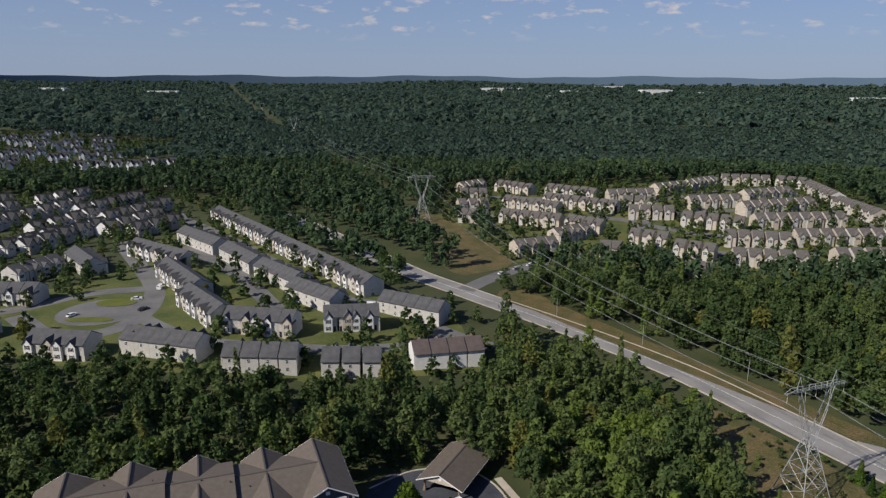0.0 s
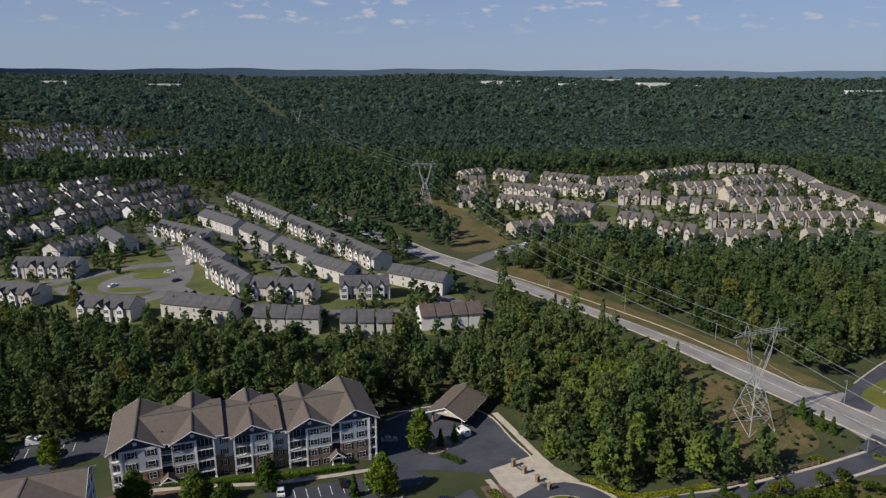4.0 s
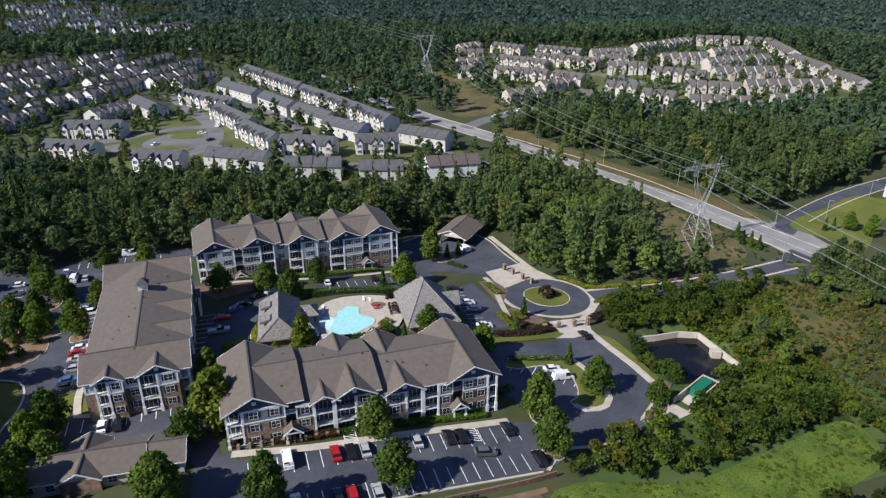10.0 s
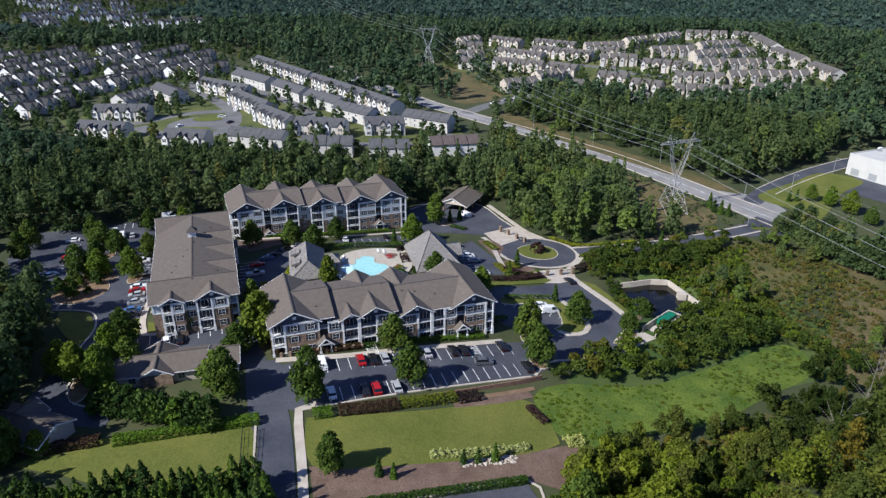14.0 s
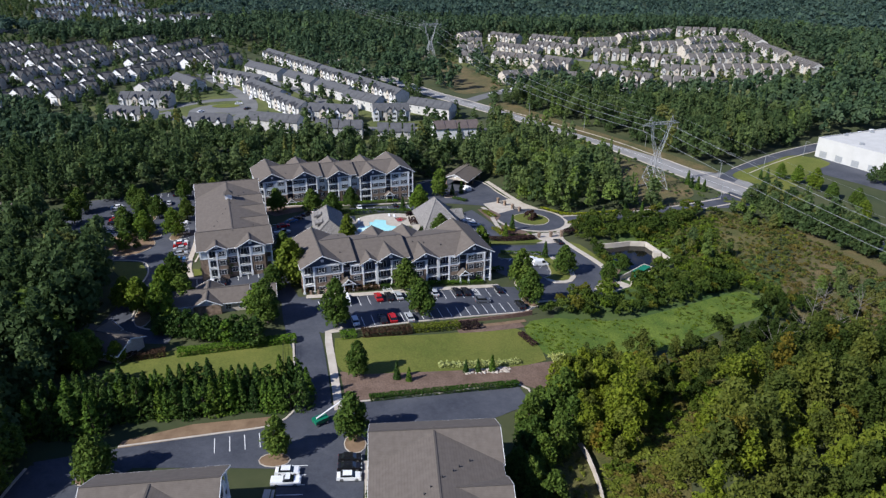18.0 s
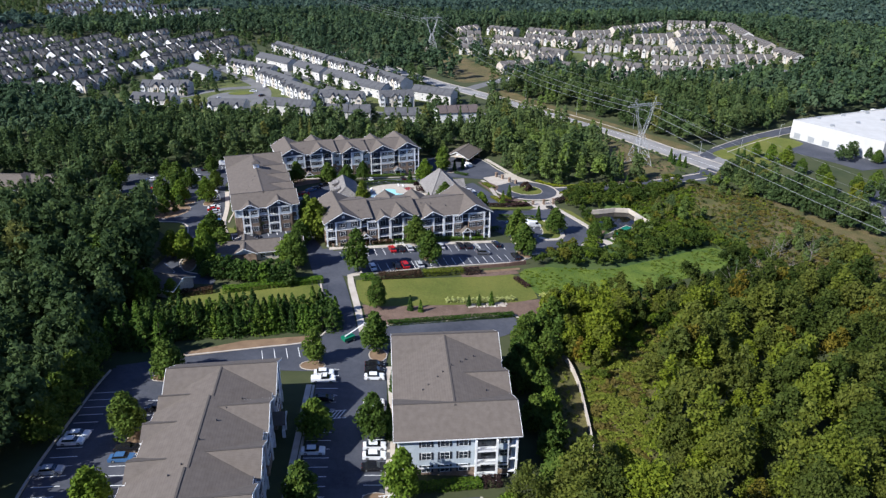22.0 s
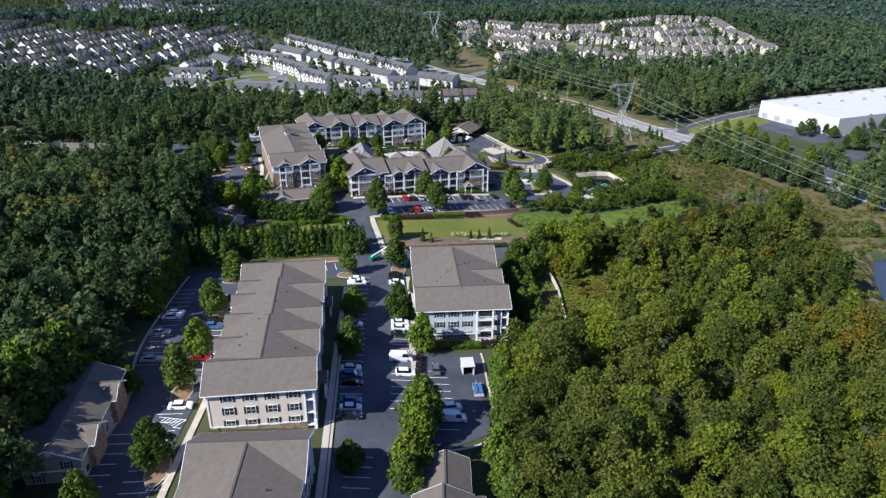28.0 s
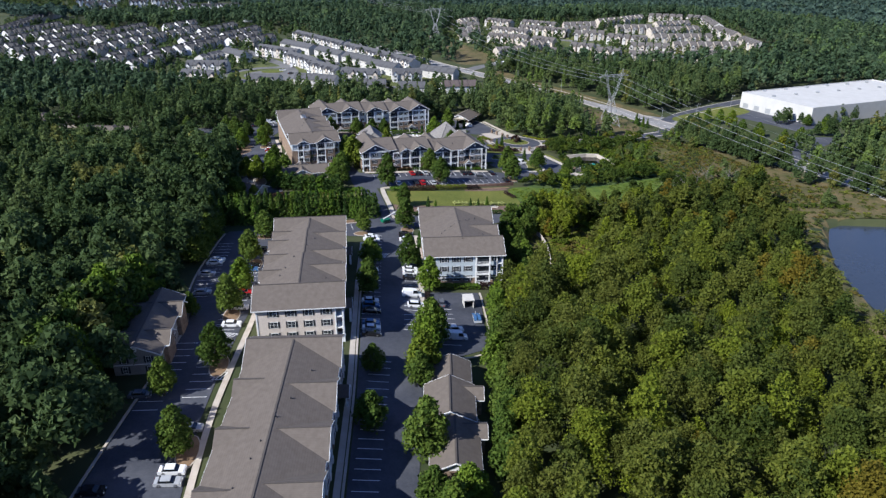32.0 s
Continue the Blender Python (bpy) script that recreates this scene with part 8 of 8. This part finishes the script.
def pylon(x, y, turn, h=35.0):
    t = thing("pylon", x, y, gz(x, y), turn, "grey steel lattice transmission pylon", "pylon", "pylons")
    wid = lambda z: 5.0 - 4.0 * min(1, z / 17)
    lv = [0, 5, 9.5, 13.5, 17]
    for sx in (-1, 1):
        for sy in (-1, 1):
            g = Geo()
            for a, b in zip(lv, lv[1:]):
                g.beam((sx * wid(a), sy * wid(a), a), (sx * wid(b), sy * wid(b), b), 0.2)
            part("leg", g, M_STEEL, t)
    for a, b in zip(lv, lv[1:]):
        for k in range(4):
            g = Geo()
            c, s = [(1, 0), (0, 1), (-1, 0), (0, -1)][k]
            P = lambda u, z: (c * wid(z) - s * u * wid(z), s * wid(z) + c * u * wid(z), z)
            g.beam(P(-1, a), P(1, b), 0.12), g.beam(P(1, a), P(-1, b), 0.12), g.beam(P(-1, b), P(1, b), 0.1)
            part("bracing", g, M_STEEL, t)
    # two horns that carry the arm
    for s in (-1, 1):
        g = Geo()
        for sy in (-1, 1):
            g.beam((s * 1.0, sy, 17), (s * 3.9, sy * 0.8, 25), 0.17), g.beam((s * 3.9, sy * 0.8, 25), (s * 4.3, sy * 0.5, 31), 0.15)
            g.beam((s * 0.3, sy, 17), (s * 5.6, sy * 0.5, 31), 0.13)
            for k in range(5):
                u, w = 17 + k * 2.6, 18.3 + k * 2.6
                g.beam((s * (1 + (u - 17) * 0.33), sy * 0.8, u), (s * (0.3 + (w - 17) * 0.38), sy * 0.8, w), 0.1)
        g.beam((s * 4.6, 0, 31), (s * 6.0, 0, h), 0.14), g.beam((s * 6.8, 0, 31.5), (s * 6.0, 0, h), 0.12)
        part("horn", g, M_STEEL, t)
    g = Geo()
    for sy in (-0.6, 0.6):
        g.beam((-10.5, sy * 0.4, 31), (10.5, sy * 0.4, 31), 0.13), g.beam((-8, sy, 32), (8, sy, 32), 0.12)
        g.beam((-10.5, sy * 0.4, 31), (-8, sy, 32), 0.1), g.beam((10.5, sy * 0.4, 31), (8, sy, 32), 0.1)
    for i in range(16):
        u = -8 + i
        g.beam((u, -0.5, 31 if i % 2 else 32), (u + 1, 0.5, 32 if i % 2 else 31), 0.12)
    part("crossarm", g, M_STEEL, t)
    for s in (-9.5, 0, 9.5):
        g = Geo()
        g.beam((s, 0, 31), (s, 0, 28.6), 0.15)
        part("insulator", g, M_CONC, t)
    return t


TOWERS = [(250, -180), (82, 165.5), (-48, 467), (-337, 1160), (-620, 1840)]
for i, (x, y) in enumerate(TOWERS):
    a, b = TOWERS[max(i - 1, 0)], TOWERS[min(i + 1, len(TOWERS) - 1)]
    if i:
        pylon(x, y, math.degrees(math.atan2(b[1] - a[1], b[0] - a[0])) - 90)
for i in range(len(TOWERS) - 2):
    a, b = Vector(TOWERS[i]), Vector(TOWERS[i + 1])
    d = (b - a).normalized()
    n = Vector((d.y, -d.x))
    za, zb = gz(*a), gz(*b)
    for off, top, r in ((-9.5, 28.6, 0.045), (-9.2, 28.6, 0.045), (0, 28.6, 0.045), (0.3, 28.6, 0.045), (9.5, 28.6, 0.045), (9.2, 28.6, 0.045), (-6.4, 35, 0.03), (6.4, 35, 0.03)):
        g, pts = Geo(), []
        for k in range(25):
            t = k / 24
            p = a.lerp(b, t) + n * off
            pts.append(Vector((p.x, p.y, za + (zb - za) * t + top - 4 * (9 if top < 30 else 6) * t * (1 - t))))
        for p, q in zip(pts, pts[1:]):
            g.beam(p, q, r * 1.3)
        tagged(part("power_cable", g, M_WIRE), "thin sagging overhead power cable", "cable", "overhead cables")

# ---- cars ----


def car_meshes(L, W, H, hood, cab0, cab1, cab_h, kind):
    """Body, glasshouse, roof and wheels of one type of car; front towards +x."""
    z0, belt = 0.25, cab_h
    g = Geo()
    prof = [(-L / 2, z0 + 0.1), (-L / 2, belt - 0.08), (-L / 2 + 0.12, belt), (cab1, belt + 0.02), (L / 2 - 0.25, hood), (L / 2, hood - 0.22), (L / 2, z0 + 0.05), (L / 2 - 0.2, z0), (-L / 2 + 0.2, z0)]
    g.prism([(x, -W / 2, z) for x, z in prof], (0, W, 0))
    body = g
    c = Geo()
    b0, b1, t0, t1 = cab0, cab1, cab0 + (0.5 if kind != "van" else 0.08), cab1 - (0.75 if kind != "van" else 0.5)
    iw, tw = W / 2 - 0.05, W / 2 - 0.2
    lo = [(b0, -iw, belt), (b1, -iw, belt), (b1, iw, belt), (b0, iw, belt)]
    hi = [(t0, -tw, H - 0.06), (t1, -tw, H - 0.06), (t1, tw, H - 0.06), (t0, tw, H - 0.06)]
    for i in range(4):
        c.face((lo[i], lo[(i + 1) % 4], hi[(i + 1) % 4], hi[i]))
    r = Geo()
    r.box(t0 - 0.04, -tw - 0.03, H - 0.07, t1 + 0.04, tw + 0.03, H)
    if kind == "van":
        r, x1 = Geo(), b0 + (b1 - b0) * 0.66
        r.prism([(b0 - 0.02, -iw - 0.01, belt - 0.02), (x1, -iw - 0.01, belt - 0.02), (x1, -iw - 0.01, H - 0.25), (x1, -tw, H), (b0 + 0.1, -tw, H), (b0 - 0.02, -iw - 0.01, H - 0.25)], (0, tw, 0))
        r.prism([(b0 - 0.02, 0, belt - 0.02), (x1, 0, belt - 0.02), (x1, 0, H), (b0 + 0.1, 0, H)], (0, iw + 0.01, 0))
        r.box(x1 - 0.05, -tw, H - 0.09, t1 + 0.05, tw, H - 0.01)
    me = [bodyof.mesh(n, [m]) for bodyof, n, m in ((body, "body", CAR["white"]), (c, "glasshouse", M_CARGLASS), (r, "roof", CAR["white"]))]
    bm = bmesh.new()
    bm.from_mesh(me[0])
    bmesh.ops.remove_doubles(bm, verts=bm.verts, dist=0.001)
    bmesh.ops.bevel(bm, geom=bm.edges[:], offset=0.06, segments=2, affect="EDGES")
    bm.to_mesh(me[0])
    bm.free()
    w = Geo()
    k = 14
    ri, ro = 0.20, 0.33
    for s in (-0.11, 0.11):
        for i in range(k):
            a0, a1 = 2 * math.pi * i / k, 2 * math.pi * (i + 1) / k
            q = [(math.cos(a) * rr, s, math.sin(a) * rr + 0.33) for a, rr in ((a0, ri), (a1, ri), (a1, ro), (a0, ro))]
            w.face(q, 0)
            w.face([(math.cos(a0) * ri, s * 0.8, math.sin(a0) * ri + 0.33), (math.cos(a1) * ri, s * 0.8, math.sin(a1) * ri + 0.33), (0, s * 0.9, 0.33)], 1)
            if s > 0:
                w.face([(math.cos(a0) * ro, -s, math.sin(a0) * ro + 0.33), (math.cos(a1) * ro, -s, math.sin(a1) * ro + 0.33), (math.cos(a1) * ro, s, math.sin(a1) * ro + 0.33), (math.cos(a0) * ro, s, math.sin(a0) * ro + 0.33)], 0)
    wheel = w.mesh("wheel", [M_TYRE, M_RIM])
    hl, tl = Geo(), Geo()
    hl.box(L / 2 - 0.2, -0.2, hood - 0.3, L / 2 + 0.015, 0.2, hood - 0.14)
    tl.box(-L / 2 - 0.015, -0.14, belt - 0.36, -L / 2 + 0.1, 0.14, belt - 0.12)
    return me, wheel, hl.mesh("headlight", [M_LAMP]), tl.mesh("tail_light", [M_TAIL]), L, W


CARS = {"sedan": car_meshes(4.75, 1.82, 1.45, 0.88, -1.7, 1.25, 0.95, "sedan"), "suv": car_meshes(4.75, 1.9, 1.75, 1.05, -2.2, 1.2, 1.08, "suv"), "van": car_meshes(5.6, 2.0, 2.15, 1.05, -2.7, 1.75, 1.2, "van"), "pickup": car_meshes(5.7, 2.0, 1.85, 1.12, -0.6, 1.5, 1.1, "pickup")}
WORD = dict(white="white", silver="silver", black="black", blue="blue", red="red", grey="dark grey")


def car(kind, x, y, turn, colour):
    me, wheel, hl, tl, L, W = CARS[kind]
    t = thing("car" if kind in ("sedan", "suv") else kind, x, y, gz(x, y) + 0.07, turn, WORD[colour] + " parked " + kind + " on the dark asphalt", "car" if kind != "van" else "van", "parked cars")
    for m, n in zip(me, ("body", "glasshouse", "roof")):
        o = link_mesh(n, m, t)
        if n != "glasshouse":
            o.material_slots[0].link = "OBJECT"
            o.material_slots[0].material = CAR[colour]
    for sx in (-L * 0.3, L * 0.31):
        for sy in (-W / 2 + 0.08, W / 2 - 0.08):
            link_mesh("wheel", wheel, t, pose(sx, sy, 0))
    for sy in (-W / 2 + 0.32, W / 2 - 0.32):
        link_mesh("headlight", hl, t, pose(0, sy, 0)), link_mesh("tail_light", tl, t, pose(0, sy, 0))
    slope = Vector((gz(x + 1, y) - gz(x - 1, y), gz(x, y + 1) - gz(x, y - 1))) / 2
    nrm = Vector((-slope.x, -slope.y, 1)).normalized()
    t.matrix_basis = Matrix.Translation(t.location) @ Vector((0, 0, 1)).rotation_difference(nrm).to_matrix().to_4x4() @ pose(0, 0, 0, 0, 0, turn)
    return t


S, U, V, K = "sedan", "suv", "van", "pickup"
for kind, x, y, turn, c in (
        (S, -115.2, 89, 22, "black"), (U, -113.6, 85.8, 22, "white"), (S, -108.5, 75.2, 202, "white"), (S, -105, 65, 22, "white"), (S, -104, 62.3, 22, "red"), (S, -102.7, 59.3, 202, "silver"), (S, -100.7, 54.7, 22, "silver"), (S, -99, 49.4, 22, "blue"), (S, -98, 46.8, 22, "grey"), (S, -123.8, 76.2, 22, "red"), (U, -126.3, 82.4, 22, "black"), (S, -130.4, 88.5, 202, "black"), (S, -131.4, 92, 22, "grey"), (V, -132.3, 108.5, 112, "white"), (S, -129, 109.5, 112, "silver"), (V, -136.5, 111.5, 112, "white"), (V, -124, 130, 20, "white"),
        (S, -81, 31.6, 112, "white"), (S, -77.7, 32.3, 112, "black"), (S, -68.3, 98.3, 60, "black"), (S, -70.4, 91.3, 40, "black"), (S, -71.5, 88.2, 40, "blue"), (S, -73, 82, 25, "red"), (K, -70.9, 73.9, 20, "silver"), (S, -65.3, 102.9, 60, "silver"), (S, -49.9, 112.5, 110, "white"), (S, -35.8, 119.5, 110, "black"), (S, -28.1, 147, 20, "silver"), (V, -6.6, 154, 130, "white"), (U, -9, 114.5, 20, "black"), (S, -4.2, 104.5, 20, "white"), (S, -2, 100, 20, "silver"), (S, 1.2, 89.2, 20, "white"), (S, 30.2, 89.6, 115, "black"), (S, 19, 68.7, 20, "white"), (V, 21.5, 65.5, 20, "white"),
        (S, 6.6, 41, 112, "black"), (S, -3.4, 36.5, 112, "black"), (S, -6.2, 35.6, 112, "black"), (S, -13, 33.2, 112, "silver"), (S, -23.3, 28.7, 112, "silver"), (S, -26, 27.6, 112, "black"), (S, -29, 26.7, 112, "red"), (V, -38.2, 23.8, 112, "white"), (U, 13.2, 32.3, 112, "black"), (U, 1.8, 32.2, 15, "grey"), (S, -33.5, 12.7, 112, "white"), (S, -26, 14.9, 112, "black"), (U, -23.5, 15.9, 112, "red"), (S, -18.8, 17.3, 112, "silver"), (S, -58.8, 4, 100, "white"),
        (S, -35.9, -48, 10, "white"), (K, -35.4, -50.9, 10, "white"), (S, -24.6, -42.2, 10, "black"), (S, -24.2, -44.9, 10, "black"), (S, -23.8, -47.7, 10, "white"), (S, -22.3, -58.4, 10, "white"), (S, -33.7, -58.8, 10, "black"), (S, -79.4, -77.8, 10, "white"), (S, -67.6, -67, 10, "black"),
        (S, -31.6, -77.3, 10, "white"), (S, -19.8, -73.7, 10, "white"), (S, -19.4, -76.7, 10, "white"), (S, -19, -80.2, 10, "black"), (V, -17.4, -92.2, 12, "white"), (S, -28.3, -99.4, 10, "white"), (U, -27.6, -102.5, 10, "blue"), (S, -26.9, -105.5, 10, "black"), (S, -26, -112.3, 10, "blue"), (S, -25.5, -115, 10, "white"), (S, -25.1, -117.8, 10, "black"), (U, -15.5, -98.9, 10, "white"), (U, -4.3, -110.3, 20, "white"), (V, -3.6, -114, 10, "white"), (S, -78.3, -88.9, 10, "silver"), (S, -74.4, -102.3, 10, "silver"), (S, -79.3, -80, 10, "white"), (S, -66.9, -84.2, 10, "blue"), (S, -67.3, -81.2, 10, "black"), (S, -63.3, -101, 10, "red"), (S, -62.8, -103.7, 10, "black"), (S, -61.3, -110.5, 10, "white"), (S, -60, -120, 10, "white"), (S, -8.7, -95.5, 98, "grey"),
        (S, -54.3, -160.5, 8, "silver"), (S, -53.2, -171.8, 8, "white"), (S, -52.8, -174.6, 8, "silver"), (S, -65, -178, 8, "black"), (S, -68.6, -151.3, 8, "grey"), (S, -139.7, 85, 22, "black"), (S, -127.7, 83.1, 202, "silver"), (S, -116.3, 88, 22, "silver"), (S, -138.6, 73.5, 60, "white"), (U, -134.6, 91.5, 22, "black"), (S, -115.1, 125.1, 112, "white"), (U, -131.1, 120.7, 112, "black"), (S, -128, 123.8, 112, "white"), (S, -141, 88.5, 22, "red"), (S, -145, 97, 22, "grey"), (S, -148, 103, 202, "white"), (S, -120.4, 130, 112, "silver"), (S, -158, 283.5, 20, "white"), (V, -155, 300, 100, "white"), (S, -148, 270, 60, "black"), (S, -175, 262, 70, "white"), (S, -120, 318, 130, "grey"), (S, -117, 313, 130, "grey"), (S, -114, 309, 130, "black"), (V, -52, 288, 5, "white"), (S, 6, 352, 50, "white"), (S, 14, 362, 50, "silver"), (S, 22, 370, 45, "white")):
    car(kind, x, y, turn, c)

# green boom lift on the drive
lift = thing("boom_lift", -33.2, -31, gz(-33.2, -31) + 0.08, 42, "green boom lift with a white raised arm", "lift")
g = Geo()
g.box(-1.6, -1.0, 0.5, 1.6, 1.0, 1.4)
part("chassis", g, CAR["green"], lift)
for sx in (-1.1, 1.1):
    for sy in (-1.1, 1.1):
        link_mesh("wheel", CARS["van"][1], lift, pose(sx, sy, 0))
g = Geo()
g.beam((-1, 0, 1.6), (5.5, 0, 3.4), 0.3)
part("arm", g, M_WHITE, lift)
g = Geo()
g.box(5.3, -0.8, 2.9, 6.5, 0.8, 3.1)
for sx in (5.35, 6.45):
    for sy in (-0.75, 0.75):
        g.beam((sx, sy, 3.1), (sx, sy, 4.1), 0.06)
part("basket", g, M_STEEL, lift)

# ---- painted stalls ----
def stalls(p, q, n, depth, turn):
    """n + 1 stall lines from p to q, each running the way turn gives, as one mesh for the bay."""
    bay = thing("stall_lines", p[0], p[1], gz(*p), 0, "white painted parking stall lines", "road marking", kind="structure")
    d = Vector((math.cos(radians(turn)), math.sin(radians(turn))))
    s = Vector((-d.y, d.x)) * 0.08
    for i in range(n + 1):
        a = Vector(p).lerp(Vector(q), i / n)
        b = a + d * depth
        g = Geo()
        g.face([(v.x - p[0], v.y - p[1], gz(v.x, v.y) + 0.105 - gz(*p)) for v in (a - s, b - s, b + s, a + s)])
        part("line", g, M_PAINT, bay)


stalls((-46, 22.5), (8, 43), 20, -5.0, 112)
stalls((-33, 10), (14, 30.2), 18, 5.0, 112)
stalls((-50, 113.5), (-28, 123.5), 8, -5, 112)
stalls((-10.5, 112), (-1.5, 88), 9, 5, 22)
stalls((8, 66), (24, 62), 6, 5, 70)
stalls((-113, 92), (-96, 50), 16, -5, 22)
stalls((-133, 76), (-146, 106), 12, -5, 22)
stalls((-136, 117), (-112, 127), 9, 5, 112)
stalls((-88, 29), (-62, 38), 9, 5, 112)
stalls((-75, 52), (-80, 84), 11, 5, 20)
stalls((-17.5, -62), (-12.5, -112), 18, -5, 10)
stalls((-37.5, -46), (-28, -118), 26, 5, 10)
stalls((-66.5, -63), (-55, -150), 31, -5, 10)
stalls((-85, -62), (-77.2, -104.6), 15, 5, 10)
stalls((-69.9, -130), (-68.2, -156), 9, 5, 8)
stalls((-52, -44), (-43.5, -41), 3, 5, 110)
stalls((-11, -96), (-7, -118), 8, 5, 10)
stalls((-23.5, -130), (-20, -180), 18, 5, 8)

def hatched_bay(x, y, turn, w=2.6, l=5.0):
    """A no-parking bay: slanting white bars inside a frame."""
    bay = thing("hatched_bay", x, y, gz(x, y) + 0.115, turn, "white hatched no-parking bay on the asphalt", "road marking", kind="structure")
    for i in range(6):
        g, o = Geo(), -l / 2 + l * i / 6
        g.face([(o, -w / 2, 0), (o + 0.22, -w / 2, 0), (o + 0.22 + w * 0.55, w / 2, 0), (o + w * 0.55, w / 2, 0)])
        part("bar", g, M_PAINT, bay)
    for sy in (-w / 2, w / 2):
        g = Geo()
        g.face([(-l / 2, sy - 0.08, 0.001), (l / 2 + 1, sy - 0.08, 0.001), (l / 2 + 1, sy + 0.08, 0.001), (-l / 2, sy + 0.08, 0.001)])
        part("bar", g, M_PAINT, bay)


for hb in ((-59.6, -125.2, 175), (-55.8, -142.6, 190), (-1.1, 37.8, 112), (-27, 32.5, 112), (-17, -89, 10), (-31, -64, 10)):
    hatched_bay(*hb)

trailer = thing("boat_trailer", 1.6, -101.9, gz(1.6, -101.9) + 0.1, 98, "trailer loaded with two bright blue water scooters", "trailer")
g = Geo()
g.box(-2.6, -1.1, 0.35, 2.6, 1.1, 0.5), g.beam((2.6, 0, 0.42), (4.0, 0, 0.42), 0.12)
part("chassis", g, M_STEEL, trailer)
for sy in (-0.55, 0.55):
    g = Geo()
    g.prism([(-1.6, sy - 0.45, 0.5), (1.2, sy - 0.45, 0.5), (1.9, sy - 0.05, 0.95), (0.4, sy - 0.4, 1.15), (-1.6, sy - 0.4, 0.95)], (0, 0.85, 0))
    part("hull", g, CAR["blue"], trailer, "blue hull")
    link_mesh("wheel", CARS["sedan"][1], trailer, pose(-0.5, sy * 2.2, 0))
